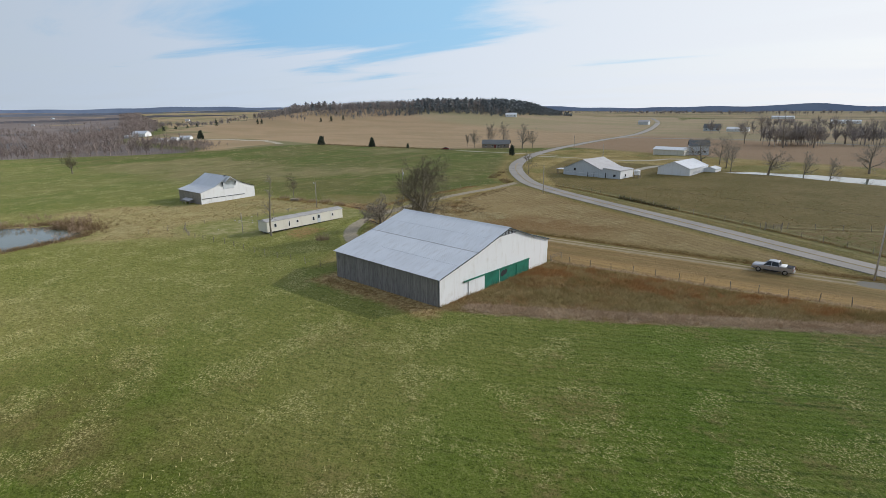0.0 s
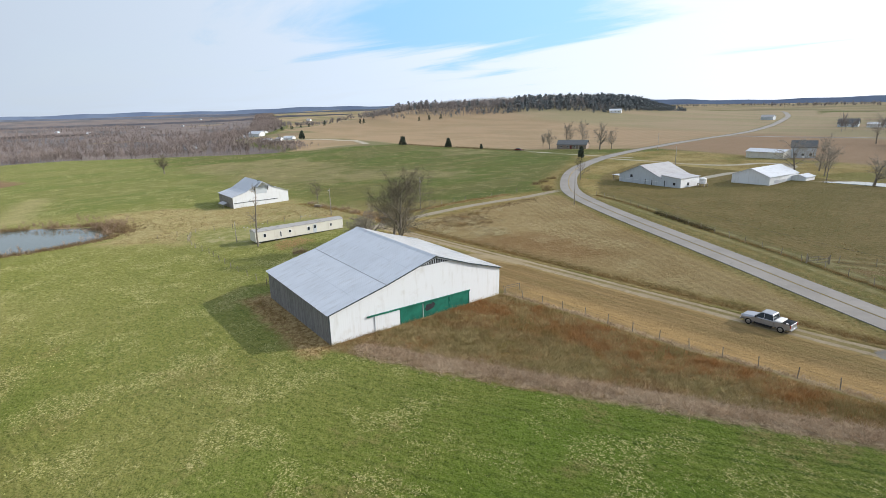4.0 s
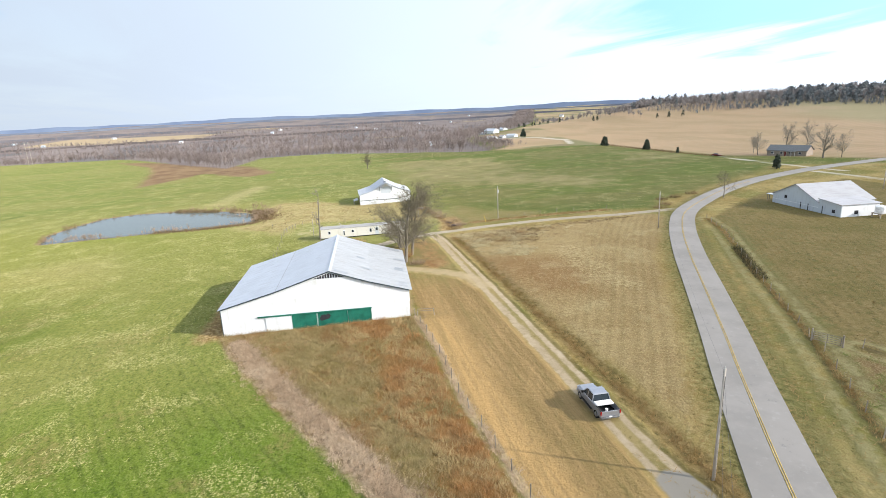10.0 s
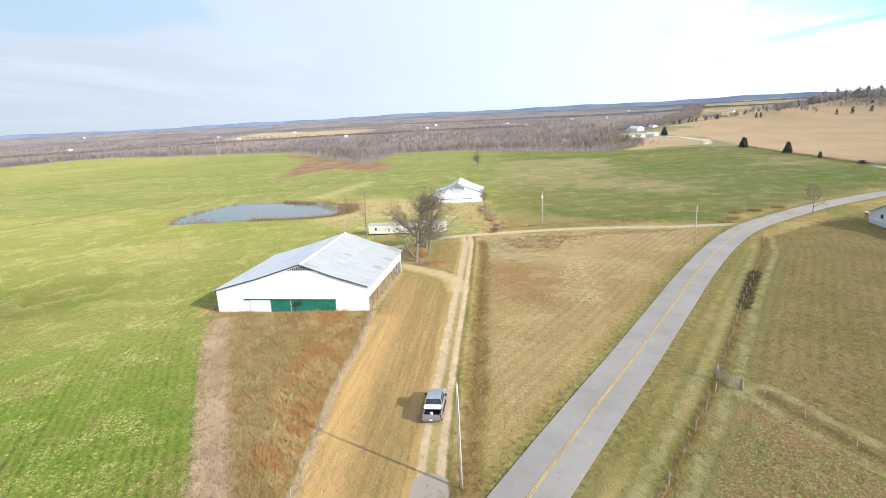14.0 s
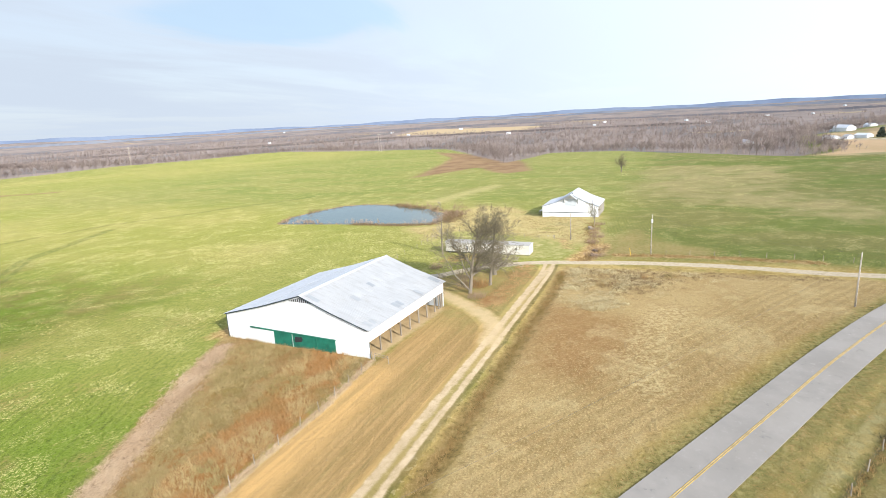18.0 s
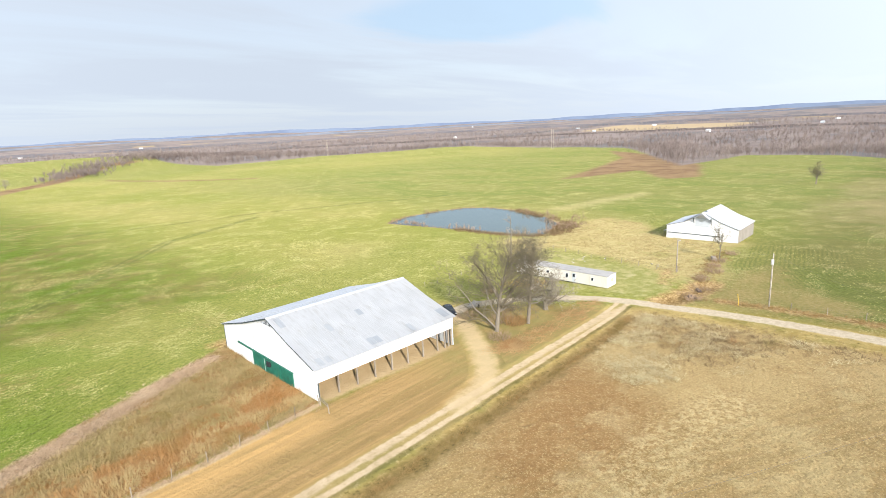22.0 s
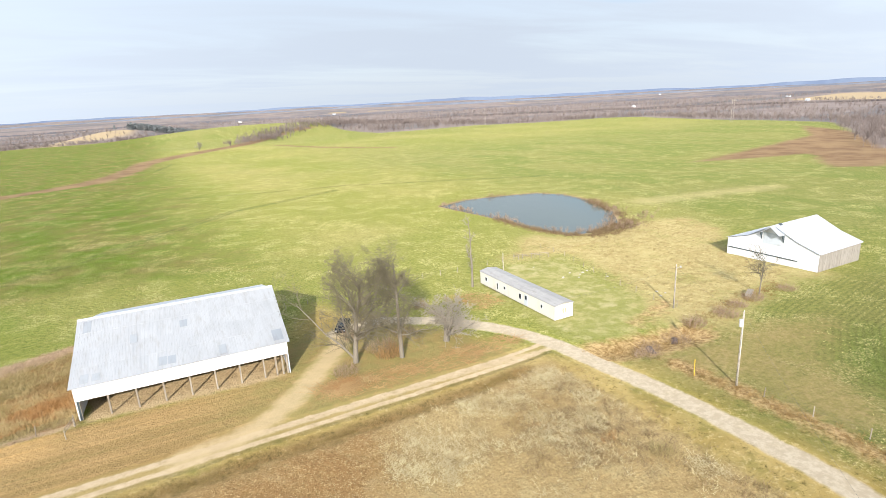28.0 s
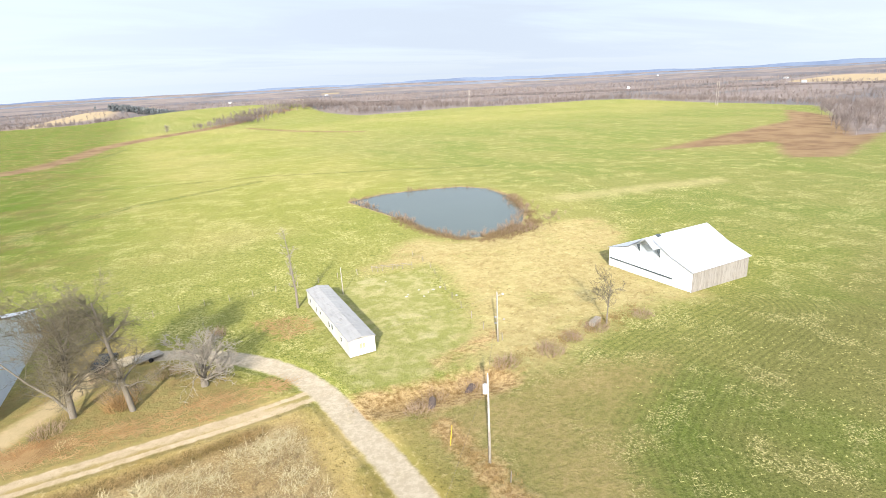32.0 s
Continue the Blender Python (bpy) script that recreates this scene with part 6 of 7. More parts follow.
g2 = scatter([(-112, 122), (-135, 112), (-180, 104), (-215, 120), (-190, 150), (-106, 160)], 4500, 14, 1.0, 0.05, 9.0)
tufts("field_tufts", np.concatenate([g1, g2]), 3, 0.12, 0.22, 0.05, M_STUB, "pale tufts and dead heads in the green field")
tufts("pasture_tufts", scatter([(-84, 165), (-19, 131), (40, 100), (60, 140), (-40, 190)], 6000, 15, 1.0, -0.1, 5.0), 5, 0.22, 0.28, 0.05, M_ROUGH, "coarse brown tufts in the pasture")
M_LUSH = grass_mat("lush_tufts", (0.11, 0.14, 0.035), (0.23, 0.165, 0.08), (0.15, 0.165, 0.05), 0.5)
tufts("lush_tufts", scatter(LUSH, 9000, 21, 0.8, -0.2, 3.0), 6, 0.25, 0.3, 0.05, M_LUSH, "mixed green and brown tufts in the near pasture", lean=0.6)
M_MATTED = grass_mat("matted_grass", (0.46, 0.39, 0.22), (0.34, 0.26, 0.13), (0.42, 0.34, 0.19), 0.35, (0.56, 0.49, 0.31))
corner = [(-98, 101.5), (-98, 138), (-84, 124), (-70, 112), (-72, 103)]
tufts("corner_grass", scatter(corner, 4200, 22, 0.5, 0.28, 4.0), 16, 0.6, 0.5, 0.03, M_MATTED, "pale matted grass in the field corner", lean=0.8)
verge_at = along(ROAD[10:60], 9000, 8.0, 23)
verge_at = verge_at[edge(ROAD, verge_at[:, 0], verge_at[:, 1], False) > 3.1]
tufts("verge_grass", verge_at, 5, 0.2, 0.13, 0.03, M_ROUGH, "short rough grass on the road verges", lean=0.6)
tufts("stubble", scatter(FIELD, 7000, 16, 1.0, -0.1, 7.0), 6, 0.22, 0.22, 0.022, M_STRAW, "pale cut stubble in the dry field")


M_HEDGE = grass_mat("hedge_twigs", (0.06, 0.055, 0.03), (0.09, 0.07, 0.04), (0.05, 0.06, 0.03))


def shrub(x, y, spread, height, seed, label, mat=M_BRUSH, n=260, name="shrub", group=""):
    V = twig_mass(np.random.default_rng(seed), n, spread, height, 0.022).reshape(-1, 3)
    ob = thing(name, x, y, ground_z(x, y), 0, label, "shrub", group)
    link_mesh("twig_mass", V.tolist(), [(3 * i, 3 * i + 1, 3 * i + 2) for i in range(n)], mat, ob)
    return ob


for i, (x, y, sp, h) in enumerate(((-72.5, 92.0, 1.6, 0.4), (-75.5, 92.5, 1.5, 0.5), (-87, 111, 2.2, 1.1), (-94, 122.5, 1.8, 1.0), (-92, 118, 1.2, 0.9))):
    shrub(x, y, sp, h, i, "rust-brown dead brush heap", M_WEEDS, name="brush", group="brush heaps")
for i, (x, y, sp, h) in enumerate(((-113, 104, 1.8, 1.4), (-118, 105, 2.0, 1.6), (-110, 106.5, 1.6, 1.2), (-124, 103, 1.6, 1.8), (-131, 103.5, 1.8, 2.2), (-141, 101.5, 1.6, 1.8), (-136, 102, 1.4, 1.4),
                                   (-150, 102, 1.5, 1.4), (-93, 72, 1.4, 2.2), (-79, 78, 2.0, 2.2), (-74, 88.5, 1.6, 1.8), (-81, 84, 2.2, 2.6), (-86, 81, 2.0, 2.0))):
    shrub(x, y, sp, h, 40 + i, "bare brown winter brush", M_SHORE, group="brush along the creek and trees")
for i in range(9):
    f = i / 8
    shrub(-57 + 17 * f, 150.8 - 9.2 * f, 1.0, 1.45 - 0.4 * f, 60 + i, "dark hedge shrub beside the road", M_HEDGE, 200, group="roadside hedge")
for i, (x, y) in enumerate(((-118, 178), (-121, 186), (-104, 164), (-108, 168), (-116, 172))):
    shrub(x, y, 1.8, 1.6, 80 + i, "bare brown roadside brush", group="brush on the bend")
fence_brush = along([(-352, 279), (-290, 274), (-250, 269), (-212, 268)], 420, 2.5, 17)
tufts("boundary_brush", fence_brush, 8, 0.6, 1.5, 0.06, M_BRUSH, "brown brush along the field boundary", "brush")


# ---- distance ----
# distance haze is put into the hills' blue colour and faint blue emission
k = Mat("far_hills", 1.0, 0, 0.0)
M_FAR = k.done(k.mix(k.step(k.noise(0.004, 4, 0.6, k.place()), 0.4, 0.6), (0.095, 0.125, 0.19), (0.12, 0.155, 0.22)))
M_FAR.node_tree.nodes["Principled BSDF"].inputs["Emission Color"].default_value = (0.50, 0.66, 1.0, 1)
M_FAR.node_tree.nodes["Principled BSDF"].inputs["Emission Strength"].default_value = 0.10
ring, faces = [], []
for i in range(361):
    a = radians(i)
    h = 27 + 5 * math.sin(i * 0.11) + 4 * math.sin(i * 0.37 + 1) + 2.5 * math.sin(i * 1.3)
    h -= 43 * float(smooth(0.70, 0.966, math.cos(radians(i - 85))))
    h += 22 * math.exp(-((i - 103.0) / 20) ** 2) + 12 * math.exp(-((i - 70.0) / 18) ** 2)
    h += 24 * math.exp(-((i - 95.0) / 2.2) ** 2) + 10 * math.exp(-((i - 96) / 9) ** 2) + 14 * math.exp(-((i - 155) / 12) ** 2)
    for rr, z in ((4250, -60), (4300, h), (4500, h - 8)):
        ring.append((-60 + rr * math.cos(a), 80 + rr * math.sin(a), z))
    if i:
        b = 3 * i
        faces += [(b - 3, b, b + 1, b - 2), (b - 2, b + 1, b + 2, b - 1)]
tagged(link_mesh("backdrop", ring, faces, M_FAR), "wooded hills on the horizon, blue-grey with painted haze", "hills", kind="structure")


def hill_range(radius, lo, hi, lift, seed, near, far, glow):
    """A low wooded crest far off, that stands a little above the land before it. Its colours and glow imitate distance
    haze.
    """
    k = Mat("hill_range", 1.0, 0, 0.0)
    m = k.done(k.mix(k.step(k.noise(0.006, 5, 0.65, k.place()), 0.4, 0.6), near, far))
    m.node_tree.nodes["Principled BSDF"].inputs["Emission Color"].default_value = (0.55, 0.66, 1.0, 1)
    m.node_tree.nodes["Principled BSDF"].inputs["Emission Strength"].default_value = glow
    a = np.radians(np.arange(lo, hi, 0.12))
    x, y = -60 + radius * np.cos(a), 80 + radius * np.sin(a)
    ends = smooth(lo, lo + 14, np.degrees(a)) * (1 - smooth(hi - 14, hi, np.degrees(a)))
    s = radius * a
    zero = np.zeros_like(s)
    crest = land(x, y) - 8 + (8 + lift * (1 + 0.55 * vnoise(s, zero, 420, seed) + 0.3 * vnoise(s, zero, 130, seed + 3)) + 1.1 * vnoise(s, zero, 14, seed + 5)) * ends
    n = len(a)
    V = np.concatenate([np.column_stack([x, y, land(x, y) - 12]), np.column_stack([x, y, crest]), np.column_stack([x * 1.03, y * 1.03, crest - 5])])
    F = [(i, i + 1, n + i + 1, n + i) for i in range(n - 1)] + [(n + i, n + i + 1, 2 * n + i + 1, 2 * n + i) for i in range(n - 1)]
    return tagged(link_mesh("backdrop", V.tolist(), F, m), "low wooded crest in haze colours before the horizon", "hills", kind="structure")


# each further crest is painted bluer and glows more, as haze would
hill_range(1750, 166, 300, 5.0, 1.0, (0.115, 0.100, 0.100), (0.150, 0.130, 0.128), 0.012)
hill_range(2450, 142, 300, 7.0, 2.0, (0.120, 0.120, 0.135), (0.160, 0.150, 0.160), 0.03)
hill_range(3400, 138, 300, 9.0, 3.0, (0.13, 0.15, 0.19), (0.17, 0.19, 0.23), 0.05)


# ---- poles and wires ----
M_WIRE = plain("wire", (0.10, 0.10, 0.105), 0.5, 0.6)
M_GALV = plain("galvanised", (0.45, 0.46, 0.47), 0.45, 0.6)
M_CAN = plain("grey_can", (0.55, 0.56, 0.57), 0.5)


def utility_pole(x, y, h, label, lamp=False, can=False, lean=0.0, r=0.14):
    ob = thing("utility_pole", x, y, ground_z(x, y), 0, label, "utility pole", "poles along the lanes")
    part("shaft", rod((0, 0, -0.8), (lean, 0, h), r, r * 0.68, 10), M_POLE, ob, smooth_it=True)
    part("cap", rod((lean, 0, h), (lean, 0, h + 0.22), 0.035, 0.03, 8), M_CAN, ob, "pale insulator on the top")
    if lamp:
        part("lamp_arm", rod((lean, 0, h - 0.5), (lean - 0.9, 0.1, h - 0.25), 0.03, n=6), M_GALV, ob)
        part("lamp_head", rod((lean - 0.9, 0.1, h - 0.45), (lean - 0.9, 0.1, h - 0.2), 0.17, 0.08, 10), M_GALV, ob)
    if can:
        part("transformer", rod((lean + 0.3, 0, h - 1.7), (lean + 0.3, 0, h - 0.85), 0.23, n=12), M_CAN, ob, "small pale transformer can")
    part("ground_wire", rod((0.13, 0.02, -0.2), (lean + 0.1, 0.02, h - 0.6), 0.012, n=5), M_WIRE, ob)
    return ob


utility_pole(-111.9, 117.8, 9.3, "tall pale wooden utility pole with transformer beside lane", can=True)
utility_pole(-127.0, 97.0, 7.3, "wooden yard pole with a lamp near the mobile home", lamp=True)
utility_pole(1.4, 101.0, 9.9, "leaning grey wooden utility pole between lane and road", lean=0.15)
utility_pole(-81.4, 148.9, 8.7, "weathered utility pole beside the road and lane")
utility_pole(-115.0, 66.0, 4.8, "short grey pole behind the mobile home", r=0.1)
utility_pole(-145.0, 301.0, 8.5, "weathered utility pole beside the far road")
utility_pole(-99.0, 235.0, 8.5, "weathered utility pole across the far road")
for px, py in ((-612, -701), (-605, -694), (-734, -302), (-728, -295), (-442, -1477), (-433, -1470), (-525, -1090), (-517, -1084)):
    ob = thing("transmission_pole", px, py, ground_z(px, py), 0, "tall pale transmission pole above the woods", "utility pole", "transmission line")
    part("shaft", rod((0, 0, -1), (0, 0, 29), 0.24, 0.17, 8), M_POLE, ob)
    part("cross_arm", bx(-3.5, 3.5, -0.2, 0.2, 26.5, 26.8), M_POLE, ob)


LINE = ((-734, -302), (-612, -701), (-525, -1090), (-442, -1477))


def wire(p, q, sag, r=0.008, label="thin sagging overhead wire"):
    pts = [Vector(p).lerp(Vector(q), t / 12) - Vector((0, 0, sag * 4 * (t / 12) * (1 - t / 12))) for t in range(13)]
    V, F = [], []
    for a, b in zip(pts, pts[1:]):
        stick(V, F, a, b, r, r, 4)
    return tagged(link_mesh("overhead_wire", V, F, M_WIRE), label, "wire", "overhead wires")


def top(x, y, h):
    return (x, y, ground_z(x, y) + h)


wire(top(-111.9, 117.8, 9.2), top(-127, 97, 7.1), 0.6)
wire(top(-81.4, 148.9, 8.6), top(-111.9, 117.8, 9.2), 0.9)
wire(top(1.4, 101, 9.8), (22.0, 86.0, 11.2), 0.5)
wire(top(1.4, 101, 9.6), (22.5, 84.5, 11.0), 0.5)
wire(top(-81.4, 148.9, 8.6), top(1.4, 101, 9.7), 1.2)
wire(top(-127, 97, 7.0), (-111.0, 89.5, 2.5), 0.5)
for (ax, ay), (bx_, by_) in zip(LINE, LINE[1:]):
    for s in (-3, 4, 10):
        wire((ax + s, ay, ground_z(ax, ay) + 26.5), (bx_ + s, by_, ground_z(bx_, by_) + 26.5), 9, 0.05, "long transmission wire above the woods")
utility_pole(22.2, 85.2, 9.8, "wooden utility pole at the edge of the weeds")


# ---- fences ----
def fence(name, line, gap, label, h=1.25, rails=0, seed=1):
    """Posts along a line with strands of wire or rails."""
    rng = random.Random(seed)
    ob = thing(name, line[0][0], line[0][1], ground_z(*line[0]), 0, label, "fence", kind="structure")
    o = Vector((line[0][0], line[0][1], ground_z(*line[0])))
    pts, carry = [], 0.0
    for (ax, ay), (bx_, by_) in zip(line, line[1:]):
        L = math.hypot(bx_ - ax, by_ - ay)
        s = carry
        while s < L:
            x, y = ax + (bx_ - ax) * s / L, ay + (by_ - ay) * s / L
            pts.append(Vector((x, y, ground_z(x, y))) - o)
            s += gap
        carry = s - L
    me = None
    for p in pts:
        if me is None:
            me = part("post", rod((0, 0, -0.3), (0, 0, h), 0.06, 0.05, 7), M_POST, ob)
            post = me
        else:
            post = again(me, Matrix(), ob)
        post.matrix_basis = pose(p.x, p.y, p.z, rng.gauss(0, 3), rng.gauss(0, 3), rng.uniform(0, 360))
    for zz in (0.45, 0.8, 1.12):
        V, F = [], []
        for a, b in zip(pts, pts[1:]):
            stick(V, F, a + Vector((0, 0, zz)), b + Vector((0, 0, zz)), 0.045 if rails else 0.004, 0.045 if rails else 0.004, 4)
        if V and (not rails or zz != 0.45):
            link_mesh("rail" if rails else "wire", V, F, M_POST if rails else M_WIRE, ob)
    return ob


fence("weed_fence", [(-43.6, 83.6), (-30, 84.6), (-18, 84.6), (3, 86.6), (24, 90.5)], 3.6, "wire fence on wooden posts beside the weeds", 1.3, seed=2)
fence("road_fence", [(-86, 165.5), (-72, 159.5), (-45, 144), (-17.8, 129.2)], 4.5, "wire fence on wooden posts along the pasture", 1.2, seed=3)
fence("road_fence", [(-14.5, 127.7), (5, 115.5), (45, 95)], 4.5, "wire fence on wooden posts along the pasture", 1.2, seed=4)
fence("pasture_fence", [(-14, 132.5), (-8, 134.5), (0, 138), (40, 152), (90, 170)], 5.0, "wire fence between two pastures", 1.2, seed=5)
fence("yard_fence", [(-73, 59), (-91, 57.5), (-109, 58), (-119, 57), (-131, 59)], 4.0, "old wire fence on leaning wooden posts", 1.2, seed=6)
fence("yard_fence", [(-135, 53), (-135.2, 60), (-130, 78), (-127.5, 92), (-128, 101)], 4.5, "old wire fence on leaning wooden posts", 1.2, seed=7)
fence("corral_fence", [(-131.5, 60), (-127, 58.4), (-123, 57)], 2.0, "short grey timber rail fence near the pond", 1.3, 1, seed=8)
fence("field_fence", [(-112, 121), (-113, 135), (-110, 158)], 5.0, "wire fence on wooden posts beside the gravel lane", 1.2, seed=9)
fence("barn_gate", [(-43.6, 83.9), (-43.0, 86.6)], 2.6, "low timber rail gate at the barn corner", 1.1, 1, seed=10)


def farm_gate(x, y, rz, w):
    ob = thing("farm_gate", x, y, ground_z(x, y), rz, "weathered timber farm gate between two posts", "gate")
    for px in (0, w):
        part("gate_post", rod((px, 0, -0.4), (px, 0, 1.6), 0.12, 0.1, 9), M_POST, ob)
    for zz in (0.25, 0.5, 0.75, 1.0, 1.25):
        part("gate_bar", rod((0.12, 0, zz), (w - 0.12, 0, zz), 0.04, n=6), M_POST, ob)
    for px in (0.2, w / 2, w - 0.2):
        part("gate_upright", bx(px - 0.04, px + 0.04, -0.04, 0.04, 0.2, 1.3), M_POST, ob)
    return ob


farm_gate(-17.6, 129.0, 29, 3.2)


# ---- vehicles ----
M_SILVER = plain("silver_paint", (0.36, 0.375, 0.42), 0.3, 0.6, 0.08)
M_DKPAINT = plain("dark_car_paint", (0.02, 0.025, 0.035), 0.25, 0.3, 0.1)
M_RED = plain("dark_red_paint", (0.16, 0.02, 0.02), 0.3, 0.2, 0.1)
M_TYRE = plain("tyre_rubber", (0.02, 0.02, 0.02), 0.9)
M_RIM = plain("alloy_rim", (0.45, 0.46, 0.48), 0.3, 0.8)
M_BUMPER = plain("dull_chrome", (0.22, 0.23, 0.24), 0.45, 0.7)
M_BLACK = plain("black_plastic", (0.025, 0.025, 0.027), 0.6)
M_LAMP = plain("red_lens", (0.35, 0.01, 0.01), 0.2)
M_CLEAR = plain("clear_lens", (0.7, 0.7, 0.72), 0.15)
M_WHITEP = plain("white_paint", (0.78, 0.78, 0.77), 0.5, 0, 0.12)


def loft(sections, bm=None):
    """A closed skin through rings of equal count."""
    bm = bm or bmesh.new()
    rings = [[bm.verts.new(v) for v in s] for s in sections]
    n = len(rings[0])
    for a, b in zip(rings, rings[1:]):
        for i in range(n):
            bm.faces.new((a[i], a[(i + 1) % n], b[(i + 1) % n], b[i]))
    bm.faces.new(rings[0])
    bm.faces.new(rings[-1])
    return bm


def ring_at(x, half, z0, z1, inset=0.12):
    return [(x, -half + inset * 0.4, z0), (x, -half, z0 + (z1 - z0) * 0.3), (x, -half, z1 - inset), (x, -half + inset, z1), (x, half - inset, z1), (x, half, z1 - inset), (x, half, z0 + (z1 - z0) * 0.3), (x, half - inset * 0.4, z0)]


def wheel(parent, x, y, r=0.4):
    s = 1 if y > 0 else -1
    w = part("wheel", rod((x, y - s * 0.13, r), (x, y + s * 0.12, r), r, n=20), M_TYRE, parent)
    part("rim", rod((x, y + s * 0.121, r), (x, y + s * 0.14, r), r * 0.62, r * 0.55, 14), M_RIM, w)


def pickup(x, y, rz):
    """Faces local +x; rear bumper at the tail."""
    ob = thing("pickup_truck", x, y, ground_z(x, y), rz, "silver crew-cab pickup truck with an open bed on the lane", "pickup truck")
    part("hood", loft([ring_at(2.9, 0.74, 0.55, 0.92, 0.2), ring_at(2.84, 0.86, 0.52, 1.02, 0.2), ring_at(2.66, 0.95, 0.5, 1.11, 0.22), ring_at(2.2, 0.98, 0.5, 1.17, 0.22), ring_at(1.7, 0.99, 0.5, 1.21, 0.2), ring_at(1.25, 0.99, 0.5, 1.24, 0.1)]), M_SILVER, ob)
    part("cab_body", loft([ring_at(1.25, 0.99, 0.45, 1.24, 0.06), ring_at(0.2, 1.0, 0.45, 1.25, 0.06), ring_at(-1.02, 1.0, 0.45, 1.25, 0.06)]), M_SILVER, ob)
    cab = [[(x_, -hw, 1.245), (x_, hw, 1.245), (xt, ht, zt), (xt, -ht, zt)] for x_, hw, xt, ht, zt in ((1.2, 0.93, 0.55, 0.76, 1.86), (0.2, 0.95, 0.2, 0.78, 1.93), (-0.95, 0.93, -0.78, 0.76, 1.88))]
    part("greenhouse", loft(cab), M_GLASS, ob, "dark tinted windows")
    part("roof", loft([[(0.62, -0.74, 1.85), (0.62, 0.74, 1.85), (0.5, 0.72, 1.92), (0.5, -0.72, 1.92)], [(0.1, -0.79, 1.92), (0.1, 0.79, 1.92), (0.1, 0.74, 1.98), (0.1, -0.74, 1.98)],
                       [(-0.84, -0.77, 1.86), (-0.84, 0.77, 1.86), (-0.78, 0.72, 1.93), (-0.78, -0.72, 1.93)]]), M_SILVER, ob)
    for s in (-1, 1):
        for x0, x1 in ((1.22, 0.56), (0.12, 0.12), (-0.97, -0.8)):
            part("pillar", rod((x0, s * 0.945, 1.24), (x1, s * 0.775, 1.9), 0.045, n=6), M_SILVER, ob)
        part("bed_side", loft([ring_at(-1.06, 0.06, 0.55, 1.26, 0.02), ring_at(-2.88, 0.06, 0.55, 1.24, 0.02)]), M_SILVER, ob).matrix_basis = pose(0, s * 0.93, 0)
        part("running_board", bx(-0.9, 1.1, s * 1.0 - 0.08, s * 1.0 + 0.08, 0.38, 0.45), M_BLACK, ob)
        part("mirror", bx(0.95, 1.1, s * 1.02 - 0.02 * s, s * 1.2, 1.2, 1.42) if s > 0 else bx(0.95, 1.1, -1.2, -1.0, 1.2, 1.42), M_BLACK, ob)
        part("tail_lamp", bx(-2.92, -2.86, s * 0.98 - 0.09, s * 0.98 + 0.02, 0.85, 1.22), M_LAMP, ob)
        part("headlight", bx(2.74, 2.84, s * 0.72 - 0.18, s * 0.72 + 0.18, 0.82, 1.02), M_CLEAR, ob)
        for px in (1.85, -1.85):
            wheel(ob, px, s * 0.88)
            arch = [(px + 0.5 * math.cos(a), 0.42 + 0.5 * math.sin(a)) for a in np.linspace(0, math.pi, 10)] + [(px + 0.44 * math.cos(a), 0.42 + 0.44 * math.sin(a)) for a in np.linspace(math.pi, 0, 10)]
            part("wheel_arch", prism(arch, s * 0.97, s * 1.01, "y"), M_SILVER, ob)
    part("bed_floor", bx(-2.85, -1.06, -0.9, 0.9, 0.6, 0.7), M_BLACK, ob, "black bed liner")
    part("bed_front", bx(-1.1, -1.04, -0.9, 0.9, 0.6, 1.26), M_SILVER, ob)
    part("tailgate", bx(-2.9, -2.83, -0.86, 0.86, 0.62, 1.2, bev=0.015), M_SILVER, ob)
    part("tool_box", bx(-1.85, -1.12, -0.9, 0.9, 1.2, 1.38, bev=0.04), M_WHITEP, ob, "pale tonneau or tool box across the bed")
    part("rear_bumper", bx(-3.02, -2.9, -0.92, 0.92, 0.45, 0.62, bev=0.02), M_BUMPER, ob, "dull chrome rear bumper")
    for s in (-1, 1):
        part("bed_rail", bx(-2.86, -1.75, s * 0.93 - 0.07, s * 0.93 + 0.07, 1.245, 1.275), M_BLACK, ob, "black bed rail cap")
        part("door_handle", bx(0.3, 0.46, s * 1.0 - 0.012, s * 1.0 + 0.02, 1.08, 1.11), M_BLACK, ob)
        part("lower_sill", bx(-1.0, 1.2, s * 0.985 - 0.02, s * 0.985 + 0.02, 0.45, 0.56), M_BLACK, ob)
    part("front_bumper", bx(2.8, 2.95, -0.92, 0.92, 0.42, 0.62, bev=0.03), M_SILVER, ob)
    part("grille", bx(2.84, 2.88, -0.5, 0.5, 0.66, 0.98), M_BLACK, ob)
    part("number_plate", bx(-3.03, -3.02, -0.15, 0.15, 0.62, 0.75), M_WHITEP, ob)
    part("chassis", bx(-2.8, 2.6, -0.6, 0.6, 0.35, 0.52), M_BLACK, ob)
    return ob


pickup(-11.4, 97.4, 178.5)
bm = rod((0, 0, 0), (0, 0, 0.32), 0.12, 0.15, 12)
o = tagged(part("white_bucket", bm, M_WHITEP, None), "white plastic bucket in the truck bed", "bucket")
o.matrix_world = pose(-9.2, 97.3, ground_z(-9.2, 97.3) + 0.70)


